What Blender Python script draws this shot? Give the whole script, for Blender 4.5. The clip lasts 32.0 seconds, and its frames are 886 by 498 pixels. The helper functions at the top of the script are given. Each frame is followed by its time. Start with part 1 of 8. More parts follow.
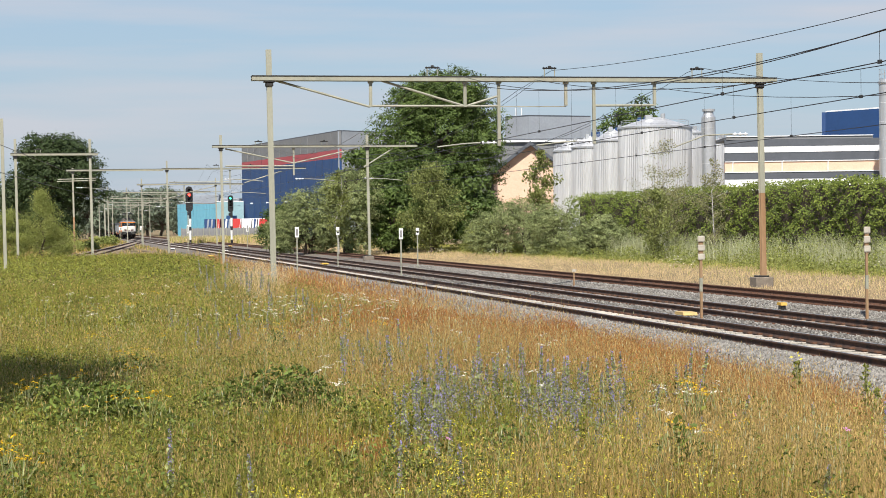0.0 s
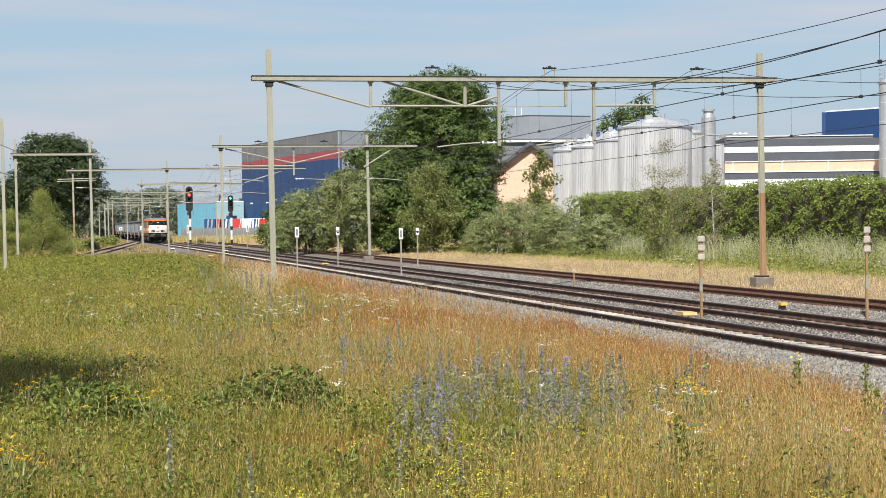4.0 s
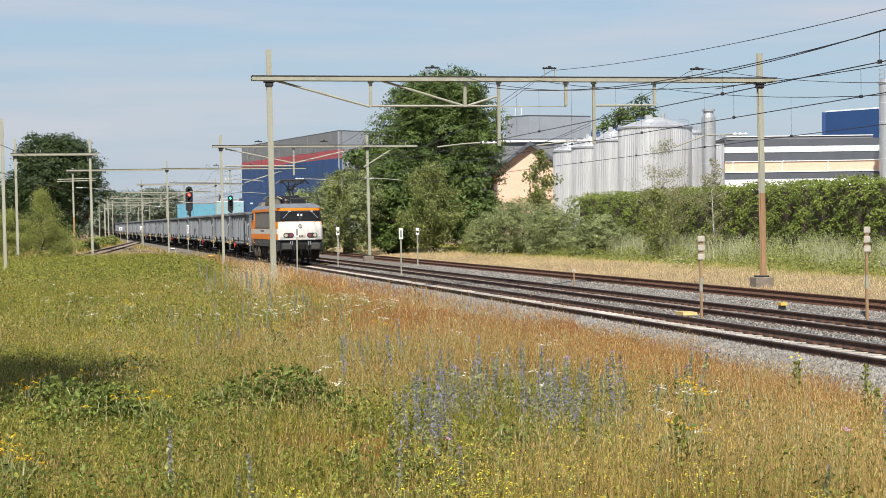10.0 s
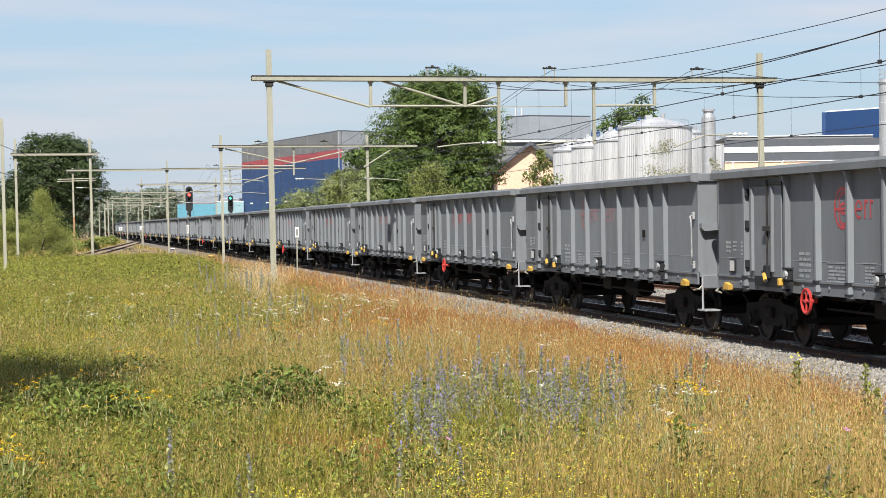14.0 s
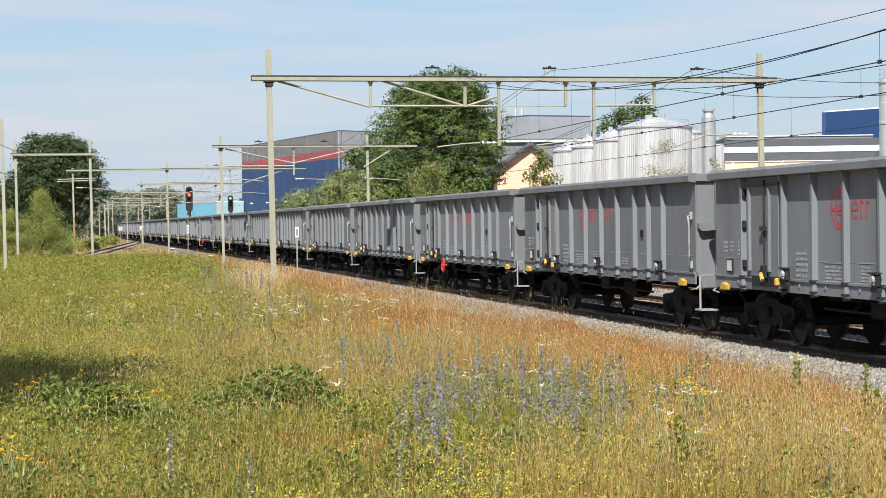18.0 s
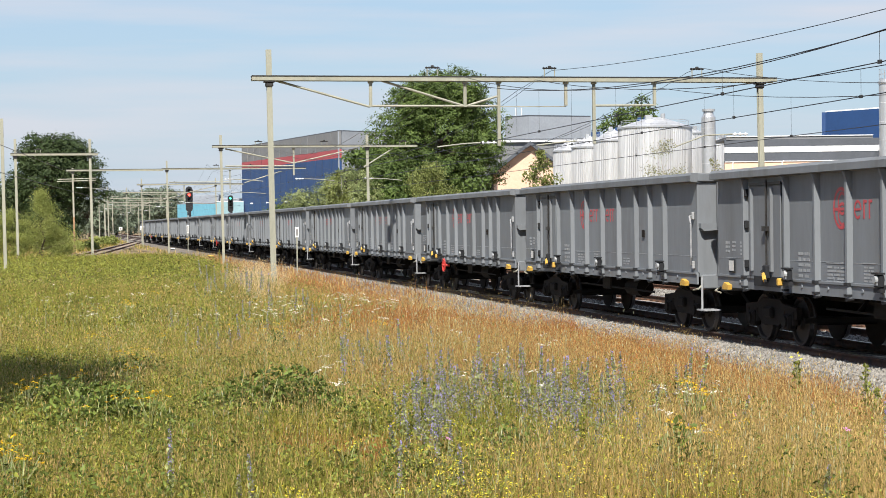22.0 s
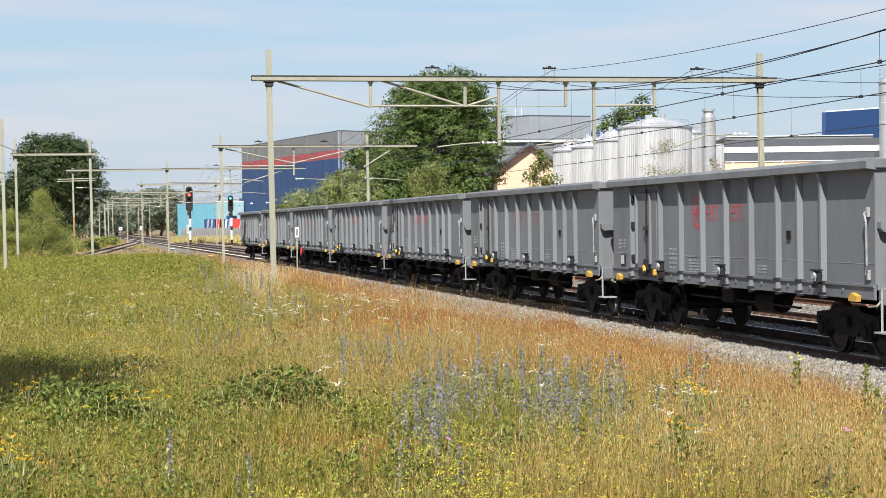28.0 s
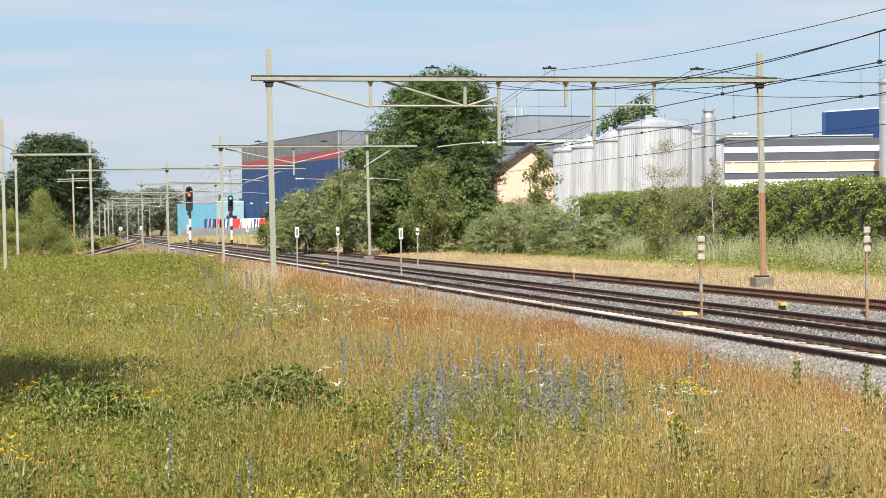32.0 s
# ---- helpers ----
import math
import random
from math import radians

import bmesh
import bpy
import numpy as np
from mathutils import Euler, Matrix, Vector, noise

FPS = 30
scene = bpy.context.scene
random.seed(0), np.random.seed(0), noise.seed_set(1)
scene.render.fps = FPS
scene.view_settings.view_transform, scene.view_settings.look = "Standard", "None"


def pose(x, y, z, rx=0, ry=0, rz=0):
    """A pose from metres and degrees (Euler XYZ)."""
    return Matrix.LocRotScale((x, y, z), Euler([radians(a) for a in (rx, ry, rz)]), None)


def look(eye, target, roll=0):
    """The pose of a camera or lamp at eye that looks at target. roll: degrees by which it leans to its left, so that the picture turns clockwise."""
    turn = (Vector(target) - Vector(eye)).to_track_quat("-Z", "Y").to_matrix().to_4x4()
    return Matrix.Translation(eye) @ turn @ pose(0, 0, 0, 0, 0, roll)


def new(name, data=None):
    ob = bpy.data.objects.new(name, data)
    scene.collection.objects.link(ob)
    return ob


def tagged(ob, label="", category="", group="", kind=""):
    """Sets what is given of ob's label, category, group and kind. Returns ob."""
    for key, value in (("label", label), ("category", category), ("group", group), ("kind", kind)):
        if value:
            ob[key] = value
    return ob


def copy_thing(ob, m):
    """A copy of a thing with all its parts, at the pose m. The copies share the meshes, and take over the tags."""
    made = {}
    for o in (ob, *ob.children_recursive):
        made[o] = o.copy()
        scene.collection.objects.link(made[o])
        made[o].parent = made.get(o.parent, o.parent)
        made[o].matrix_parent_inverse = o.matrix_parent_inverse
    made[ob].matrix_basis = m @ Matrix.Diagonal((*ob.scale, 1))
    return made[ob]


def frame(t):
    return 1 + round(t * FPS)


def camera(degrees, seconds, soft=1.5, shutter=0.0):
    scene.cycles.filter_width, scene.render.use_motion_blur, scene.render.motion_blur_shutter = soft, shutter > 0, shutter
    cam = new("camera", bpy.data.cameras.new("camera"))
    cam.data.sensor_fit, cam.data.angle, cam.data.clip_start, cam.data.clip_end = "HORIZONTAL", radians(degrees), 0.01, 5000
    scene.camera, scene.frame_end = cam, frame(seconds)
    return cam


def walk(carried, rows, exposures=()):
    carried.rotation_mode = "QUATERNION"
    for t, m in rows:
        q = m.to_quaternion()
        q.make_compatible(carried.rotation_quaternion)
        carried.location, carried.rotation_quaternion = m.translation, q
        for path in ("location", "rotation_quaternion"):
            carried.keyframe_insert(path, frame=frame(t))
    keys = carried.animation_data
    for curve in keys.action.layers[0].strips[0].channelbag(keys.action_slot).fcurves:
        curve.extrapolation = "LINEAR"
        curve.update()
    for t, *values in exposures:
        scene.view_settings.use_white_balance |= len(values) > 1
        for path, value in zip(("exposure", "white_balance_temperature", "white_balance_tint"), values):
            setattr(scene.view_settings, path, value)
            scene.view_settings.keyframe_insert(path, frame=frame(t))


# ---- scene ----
import itertools

# ---- camera, light, exposure ----
cam = camera(27.067, 32.0, 0.8)
EYE = (0.0, 0.0, 2.367)
VIEW = look(EYE, (0.0, 100.0, 2.367 - 100.0 * math.tan(radians(0.8006))), -0.698)
walk(cam, [(0.0, VIEW), (32.0, VIEW)], [(0.0, 0.47), (10.0, 0.47), (12.8, 0.5), (13.9, 0.66), (17.0, 0.67), (24.0, 0.68), (30.0, 0.69), (32.0, 0.68)])

SUN_TO = Vector((-0.115, -0.68, 0.74)).normalized()
world = bpy.data.worlds.new("sky")
scene.world = world
world.use_nodes = True
wn = world.node_tree
sky = wn.nodes.new("ShaderNodeTexSky")
sky.sky_type = "NISHITA"
sky.sun_disc = False
sky.sun_elevation = math.asin(SUN_TO.z)
sky.sun_rotation = math.atan2(SUN_TO.x, SUN_TO.y)
sky.air_density, sky.dust_density, sky.ozone_density = 1.0, 0.4, 3.0
bg = wn.nodes["Background"]
bg.inputs["Strength"].default_value = 0.082
# thin stretched cloud veils
tc = wn.nodes.new("ShaderNodeTexCoord")
mp = wn.nodes.new("ShaderNodeMapping")
mp.inputs["Scale"].default_value = (2.2, 2.2, 26.0)
nz = wn.nodes.new("ShaderNodeTexNoise")
nz.inputs["Scale"].default_value = 1.6
nz.inputs["Detail"].default_value = 6.0
nz.inputs["Roughness"].default_value = 0.5
rp = wn.nodes.new("ShaderNodeValToRGB")
rp.color_ramp.elements[0].position, rp.color_ramp.elements[1].position = 0.4, 0.66
rp.color_ramp.elements[0].color, rp.color_ramp.elements[1].color = (0, 0, 0, 1), (0.6, 0.6, 0.6, 1)
mx = wn.nodes.new("ShaderNodeMixRGB")
mx.inputs[2].default_value = (5.9, 5.7, 6.1, 1)
# pale summer haze towards the horizon
sep = wn.nodes.new("ShaderNodeSeparateXYZ")
hz = wn.nodes.new("ShaderNodeMapRange")
hz.inputs["From Min"].default_value, hz.inputs["From Max"].default_value = 0.0, 0.3
hz.inputs["To Min"].default_value, hz.inputs["To Max"].default_value = 0.9, 0.0
hm = wn.nodes.new("ShaderNodeMixRGB")
hm.inputs[2].default_value = (3.35, 4.35, 5.55, 1)
wn.links.new(tc.outputs["Generated"], mp.inputs["Vector"])
wn.links.new(mp.outputs["Vector"], nz.inputs["Vector"])
wn.links.new(nz.outputs["Fac"], rp.inputs["Fac"])
wn.links.new(rp.outputs["Color"], mx.inputs[0])
wn.links.new(tc.outputs["Generated"], sep.inputs[0])
wn.links.new(sep.outputs["Z"], hz.inputs["Value"])
wn.links.new(hz.outputs[0], hm.inputs[0])
wn.links.new(sky.outputs["Color"], hm.inputs[1])
wn.links.new(hm.outputs[0], mx.inputs[1])
wn.links.new(mx.outputs["Color"], bg.inputs["Color"])

lamp = bpy.data.lights.new("sun", "SUN")
lamp.energy, lamp.angle, lamp.color = 5.0, radians(0.55), (1.0, 0.95, 0.87)
sun = new("sun", lamp)
sun.matrix_world = look(SUN_TO * 60, (0, 0, 0))


# ---- materials ----
def mat(name, color, rough=0.6, metal=0.0, color2=None, scale=6.0, bump=0.0, bump_scale=40.0, fine=0.12,
        spread=0.0, dirt_sheen=None, dirt_sheen_amount=0.0, dirt_sheen_scale=1.5, spec=0.5, stretch=(1, 1, 1), emit=0.0, island=0.0, rnd=0.0):
    """Two scales of colour noise, optional stains and painted sheen, relief and variation from object to object or leaf
    to leaf.
    """
    m = bpy.data.materials.new(name)
    m.use_nodes = True
    t = m.node_tree
    b = t.nodes["Principled BSDF"]
    b.inputs["Roughness"].default_value = rough
    b.inputs["Metallic"].default_value = metal
    b.inputs["Specular IOR Level"].default_value = spec
    co = t.nodes.new("ShaderNodeTexCoord")
    mapping = t.nodes.new("ShaderNodeMapping")
    mapping.inputs["Scale"].default_value = stretch
    t.links.new(co.outputs["Object"], mapping.inputs["Vector"])

    def noise_node(sc, detail=5.0, rgh=0.6):
        n = t.nodes.new("ShaderNodeTexNoise")
        n.inputs["Scale"].default_value = sc
        n.inputs["Detail"].default_value = detail
        n.inputs["Roughness"].default_value = rgh
        t.links.new(mapping.outputs["Vector"], n.inputs["Vector"])
        return n

    def mix(fac, a, c, mode="MIX"):
        n = t.nodes.new("ShaderNodeMixRGB")
        n.blend_type = mode
        for i, v in ((0, fac), (1, a), (2, c)):
            if isinstance(v, (int, float)):
                n.inputs[i].default_value = v
            elif isinstance(v, tuple):
                n.inputs[i].default_value = (*v[:3], 1)
            else:
                t.links.new(v, n.inputs[i])
        return n.outputs[0]

    def ramp(src, lo, hi, top=1.0):
        n = t.nodes.new("ShaderNodeMapRange")
        n.inputs["From Min"].default_value, n.inputs["From Max"].default_value = lo, hi
        n.inputs["To Max"].default_value = top
        t.links.new(src, n.inputs["Value"])
        return n.outputs[0]

    c2 = color2 or tuple(v * 0.72 for v in color)
    col = mix(ramp(noise_node(scale).outputs["Fac"], 0.32, 0.68), color, c2)
    if fine:
        col = mix(ramp(noise_node(scale * 9, 3).outputs["Fac"], 0.3, 0.7, fine * 2), col, mix(1.0, col, (0.45, 0.45, 0.45), "MULTIPLY"))
    if dirt_sheen:
        col = mix(ramp(noise_node(dirt_sheen_scale, 7, 0.68).outputs["Fac"], 0.5, 0.72, dirt_sheen_amount), col, dirt_sheen)
    if rnd:
        o = t.nodes.new("ShaderNodeObjectInfo")
        h = t.nodes.new("ShaderNodeHueSaturation")
        t.links.new(ramp(o.outputs["Random"], 0, 1, 1.0), h.inputs["Value"])
        h.inputs["Value"].default_value = 1
        mr = t.nodes.new("ShaderNodeMapRange")
        mr.inputs["To Min"].default_value, mr.inputs["To Max"].default_value = 1 - rnd, 1 + rnd
        t.links.new(o.outputs["Random"], mr.inputs["Value"])
        t.links.new(mr.outputs[0], h.inputs["Value"])
        t.links.new(col, h.inputs["Color"])
        col = h.outputs["Color"]
    if island:
        g = t.nodes.new("ShaderNodeNewGeometry")
        h = t.nodes.new("ShaderNodeHueSaturation")
        mr = t.nodes.new("ShaderNodeMapRange")
        mr.inputs["To Min"].default_value, mr.inputs["To Max"].default_value = 1 - island, 1 + island
        t.links.new(g.outputs["Random Per Island"], mr.inputs["Value"])
        t.links.new(mr.outputs[0], h.inputs["Value"])
        t.links.new(col, h.inputs["Color"])
        col = h.outputs["Color"]
    t.links.new(col, b.inputs["Base Color"])
    if bump:
        bn = t.nodes.new("ShaderNodeBump")
        bn.inputs["Strength"].default_value = bump
        bn.inputs["Distance"].default_value = 0.02
        t.links.new(noise_node(bump_scale, 4).outputs["Fac"], bn.inputs["Height"])
        t.links.new(bn.outputs["Normal"], b.inputs["Normal"])
    if emit:
        b.inputs["Emission Color"].default_value = (*color, 1)
        b.inputs["Emission Strength"].default_value = emit
    return m


def leaf_mat(name, color, color2, island=0.35, through_light=0.3, scale=0.5, fine=0.0):
    """Leaves and blades: colour drifts over metres and from leaf to leaf, light shines through a little."""
    m = mat(name, color, 0.55, 0, color2, scale, fine=fine, island=island, spec=0.25)
    t = m.node_tree
    b = t.nodes["Principled BSDF"]
    out = t.nodes["Material Output"]
    tr = t.nodes.new("ShaderNodeBsdfTranslucent")
    sh = t.nodes.new("ShaderNodeMixShader")
    sh.inputs[0].default_value = through_light
    t.links.new(b.inputs["Base Color"].links[0].from_socket, tr.inputs["Color"])
    t.links.new(b.outputs[0], sh.inputs[1])
    t.links.new(tr.outputs[0], sh.inputs[2])
    t.links.new(sh.outputs[0], out.inputs["Surface"])
    return m


M = {}
M["soil"] = mat("dry_earth", (0.27, 0.185, 0.1), 0.95, 0, (0.18, 0.145, 0.065), 0.35, 0.6, 12)
M["ballast"] = mat("ballast", (0.26, 0.23, 0.195), 0.9, 0, (0.14, 0.12, 0.1), 14, 1.0, 26, 0.35, dirt_sheen=(0.22, 0.15, 0.09), dirt_sheen_amount=0.6, dirt_sheen_scale=0.5)
M["stone"] = mat("ballast_stone", (0.31, 0.293, 0.262), 0.9, 0, (0.18, 0.168, 0.15), 3, 0.3, 40, 0.2, island=0.45)
M["rail_side"] = mat("rusty_rail", (0.16, 0.075, 0.04), 0.85, 0.1, (0.09, 0.045, 0.03), 5, 0.3, 60)
M["rail_dark"] = mat("dark_rail", (0.125, 0.066, 0.042), 0.8, 0.2, (0.045, 0.032, 0.028), 5, 0.3, 60)
M["rail_top"] = mat("worn_rail_head", (0.55, 0.54, 0.53), 0.28, 1.0, (0.42, 0.41, 0.4), 9)
M["rail_top_rust"] = mat("rusted_rail_head", (0.22, 0.1, 0.055), 0.7, 0.3, (0.13, 0.07, 0.04), 7)
M["sleeper"] = mat("concrete_sleeper", (0.46, 0.42, 0.355), 0.9, 0, (0.42, 0.38, 0.33), 5, 0.4, 50, rnd=0.2)
M["sleeper_dark"] = mat("weathered_sleeper", (0.3, 0.24, 0.19), 0.9, 0, (0.17, 0.13, 0.1), 5, 0.4, 50, rnd=0.25)
M["galv"] = mat("galvanised_steel", (0.36, 0.355, 0.28), 0.6, 0.1, (0.28, 0.28, 0.22), 2.5, 0.1, 60, dirt_sheen=(0.36, 0.26, 0.17), dirt_sheen_amount=0.25, dirt_sheen_scale=0.8, stretch=(1, 1, 0.25))
M["galv_rust"] = mat("rust_streaked_steel", (0.34, 0.23, 0.13), 0.7, 0.1, (0.27, 0.15, 0.07), 2.5, 0.1, 60, dirt_sheen=(0.3, 0.15, 0.08), dirt_sheen_amount=0.7, dirt_sheen_scale=1.2, stretch=(1, 1, 0.15))
M["dark_steel"] = mat("dark_steel", (0.06, 0.058, 0.055), 0.55, 0.5, (0.035, 0.033, 0.032), 5)
M["wire"] = mat("copper_wire", (0.045, 0.045, 0.048), 0.5, 0.6)
M["insulator"] = mat("insulator", (0.09, 0.05, 0.035), 0.3)
M["insulator_w"] = mat("pale_insulator", (0.75, 0.76, 0.78), 0.3)
M["concrete"] = mat("concrete", (0.24, 0.2, 0.16), 0.95, 0, (0.15, 0.125, 0.1), 4, 0.5, 40)
M["panel_cream"] = mat("weathered_panel", (0.5, 0.46, 0.38), 0.6, 0, (0.4, 0.36, 0.3), 5)
M["white"] = mat("white_paint", (0.78, 0.78, 0.76), 0.5, 0, (0.66, 0.66, 0.63), 5)
M["black"] = mat("black_paint", (0.02, 0.02, 0.022), 0.5)
M["yellow"] = mat("yellow_paint", (0.66, 0.4, 0.06), 0.6, 0, (0.48, 0.29, 0.06), 8)
M["pale_yellow"] = mat("faded_yellow_paint", (0.6, 0.42, 0.16), 0.7, 0, (0.5, 0.34, 0.14), 8)
M["red"] = mat("red_paint", (0.6, 0.05, 0.045), 0.5, 0, (0.42, 0.035, 0.03), 8)
M["red_glow"] = mat("lit_red_lens", (1.0, 0.03, 0.02), 0.3, emit=9.0)
M["green_glow"] = mat("lit_green_lens", (0.05, 1.0, 0.45), 0.3, emit=5.0)
# train paints
M["wagon"] = mat("wagon_grey_paint", (0.186, 0.203, 0.221), 0.68, 0, (0.155, 0.167, 0.179), 1.3, 0.06, 30, 0.06, dirt_sheen=(0.105, 0.105, 0.104), dirt_sheen_amount=0.65, dirt_sheen_scale=0.9, stretch=(1, 1, 0.22), rnd=0.1, spec=0.25)
M["wagon_in"] = mat("wagon_inside_rust", (0.13, 0.09, 0.07), 0.8, 0, (0.08, 0.06, 0.05), 2)
M["bogie"] = mat("bogie_black", (0.0105, 0.01, 0.0098), 0.85, 0.0, (0.018, 0.0145, 0.012), 4, 0.2, 30, spec=0.2)
M["paper"] = mat("paper_label", (0.62, 0.62, 0.6), 0.7, 0, (0.5, 0.5, 0.48), 20)
M["wheel"] = mat("wheel_steel", (0.022, 0.018, 0.016), 0.7, 0.2, (0.03, 0.023, 0.019), 6)
M["tread"] = mat("wheel_tread", (0.4, 0.39, 0.38), 0.3, 1.0)
M["stencil"] = mat("white_stencil", (0.36, 0.375, 0.385), 0.6, 0, (0.22, 0.235, 0.248), 6)
M["fitting"] = mat("grey_fittings", (0.42, 0.43, 0.44), 0.5, 0.1, (0.25, 0.26, 0.27), 7)
M["logo"] = mat("red_marking", (0.5, 0.06, 0.07), 0.55, 0, (0.4, 0.06, 0.07), 5)
M["logo_faded"] = mat("faded_red_marking", (0.34, 0.13, 0.14), 0.6, 0, (0.25, 0.14, 0.15), 5)
M["orange"] = mat("orange_paint", (0.8, 0.225, 0.01), 0.5, 0, (0.72, 0.205, 0.013), 1.2, dirt_sheen=(0.4, 0.16, 0.04), dirt_sheen_amount=0.22, dirt_sheen_scale=1.1, stretch=(1, 1, 0.4), spec=0.25)
M["cream"] = mat("off_white_paint", (0.57, 0.55, 0.51), 0.38, 0, (0.66, 0.64, 0.6), 1.5, dirt_sheen=(0.45, 0.4, 0.33), dirt_sheen_amount=0.35, dirt_sheen_scale=1.3, stretch=(1, 1, 0.5))
M["loco_grey"] = mat("loco_grey_panel", (0.155, 0.14, 0.12), 0.5, 0, (0.125, 0.113, 0.1), 0.7, dirt_sheen=(0.2, 0.18, 0.15), dirt_sheen_amount=0.4, dirt_sheen_scale=0.9)
M["cab_dark"] = mat("dark_cab_surround", (0.026, 0.028, 0.031), 0.65, 0, (0.02, 0.021, 0.024), 3, spec=0.2)
M["rail_grey"] = mat("handrail_grey", (0.34, 0.35, 0.36), 0.5, 0, (0.24, 0.25, 0.26), 5)
M["loco_skirt"] = mat("loco_dark_skirt", (0.045, 0.047, 0.041), 0.65, 0, (0.034, 0.034, 0.029), 2.5, dirt_sheen=(0.1, 0.075, 0.05), dirt_sheen_amount=0.5)
M["loco_roof"] = mat("loco_roof_blue_grey", (0.19, 0.215, 0.25), 0.55, 0, (0.14, 0.15, 0.165), 1.6, dirt_sheen=(0.08, 0.075, 0.07), dirt_sheen_amount=0.6, dirt_sheen_scale=1.4)
M["loco_roof_dark"] = mat("dark_roof_vent", (0.075, 0.08, 0.088), 0.6, 0, (0.05, 0.053, 0.058), 2)
M["roof_box"] = mat("roof_equipment", (0.17, 0.145, 0.115), 0.75, 0, (0.13, 0.11, 0.09), 1.5)
M["glass"] = mat("dark_cab_glass", (0.012, 0.013, 0.015), 0.12, 0, (0.018, 0.019, 0.02), 2, fine=0, spec=0.12)
M["rust"] = mat("rusty_bogie_parts", (0.125, 0.092, 0.062), 0.85, 0.0, (0.065, 0.048, 0.035), 3, dirt_sheen=(0.04, 0.035, 0.03), dirt_sheen_amount=0.6, dirt_sheen_scale=2.5)
M["lamp_glass"] = mat("lamp_glass", (0.5, 0.47, 0.4), 0.12, 0, (0.32, 0.27, 0.16), 9)
M["tail_glass"] = mat("red_lamp_glass", (0.22, 0.05, 0.07), 0.12)
# buildings
# upright pale and grey streaks paint the steel's reflections into its colour
M["steel_tank"] = mat("ribbed_steel_cladding", (0.74, 0.745, 0.75), 0.38, 0.45, (0.56, 0.565, 0.575), 1.1, dirt_sheen=(0.36, 0.36, 0.36), dirt_sheen_amount=0.45, dirt_sheen_scale=0.9, stretch=(1, 1, 0.06))
M["steel_bright"] = mat("bright_steel", (0.62, 0.63, 0.64), 0.33, 0.6, (0.5, 0.51, 0.52), 1.5, stretch=(1, 1, 0.3))
M["hall_blue"] = mat("blue_sheet_cladding", (0.019, 0.062, 0.18), 0.55, 0, (0.017, 0.055, 0.16), 0.3)
M["hall_grey"] = mat("grey_sheet_cladding", (0.2, 0.205, 0.21), 0.6, 0, (0.17, 0.175, 0.18), 0.3)
M["hall_red"] = mat("red_sheet_cladding", (0.42, 0.075, 0.085), 0.55, 0, (0.36, 0.065, 0.075), 0.3)
M["block_grey"] = mat("pale_blue_grey_cladding", (0.3, 0.33, 0.37), 0.55, 0, (0.26, 0.285, 0.32), 0.4)
M["hall_teal"] = mat("teal_sheet_cladding", (0.13, 0.34, 0.44), 0.6, 0, (0.11, 0.3, 0.39), 0.3)
M["teal_pale"] = mat("pale_teal_cladding", (0.3, 0.46, 0.5), 0.6, 0, (0.26, 0.41, 0.45), 0.3)
M["peach"] = mat("peach_render", (0.76, 0.53, 0.39), 0.85, 0, (0.69, 0.48, 0.35), 0.8)
M["slate"] = mat("dark_roof", (0.075, 0.08, 0.09), 0.7, 0, (0.06, 0.062, 0.07), 0.8)
M["clad_dark"] = mat("dark_grey_panel", (0.085, 0.095, 0.115), 0.55, 0, (0.07, 0.08, 0.095), 0.5)
M["clad_white"] = mat("white_panel", (0.8, 0.81, 0.82), 0.5, 0, (0.72, 0.73, 0.74), 0.5)
M["fence_grey"] = mat("grey_boards", (0.25, 0.25, 0.25), 0.8, 0, (0.18, 0.18, 0.18), 0.8)
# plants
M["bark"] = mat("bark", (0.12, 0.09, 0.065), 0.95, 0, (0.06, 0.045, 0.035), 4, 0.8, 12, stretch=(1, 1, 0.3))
M["birch_bark"] = mat("birch_bark", (0.55, 0.53, 0.48), 0.9, 0, (0.2, 0.18, 0.16), 5, stretch=(1, 1, 2.5))
M["oak"] = leaf_mat("oak_leaves", (0.13, 0.185, 0.045), (0.062, 0.098, 0.026), 0.35, 0.25)
M["oak_dark"] = leaf_mat("dark_oak_leaves", (0.06, 0.088, 0.03), (0.035, 0.056, 0.019), 0.4, 0.2)
M["lime"] = leaf_mat("light_green_leaves", (0.33, 0.355, 0.1), (0.21, 0.245, 0.065), 0.4, 0.4)
M["willow"] = leaf_mat("grey_green_leaves", (0.31, 0.345, 0.15), (0.18, 0.215, 0.085), 0.5, 0.3)
M["birch"] = leaf_mat("birch_leaves", (0.25, 0.27, 0.09), (0.16, 0.19, 0.055), 0.45, 0.35)
M["birch_dry"] = leaf_mat("greyish_birch_leaves", (0.3, 0.29, 0.14), (0.2, 0.2, 0.085), 0.45, 0.35)
M["hedge"] = leaf_mat("ivy_hedge_leaves", (0.185, 0.225, 0.04), (0.095, 0.13, 0.026), 0.5, 0.25, scale=0.8)
# greyed, pale leaf colours: the haze of distance is painted in
M["far_leaves"] = leaf_mat("haze_tinted_far_leaves", (0.2, 0.24, 0.165), (0.15, 0.185, 0.125), 0.25)
M["g_green"] = leaf_mat("green_grass", (0.43, 0.39, 0.065), (0.2, 0.215, 0.04), 0.7, 0.4, 0.8, 0.35)
M["g_straw"] = leaf_mat("straw_grass", (0.64, 0.46, 0.19), (0.45, 0.31, 0.11), 0.55, 0.35, 0.4, 0.25)
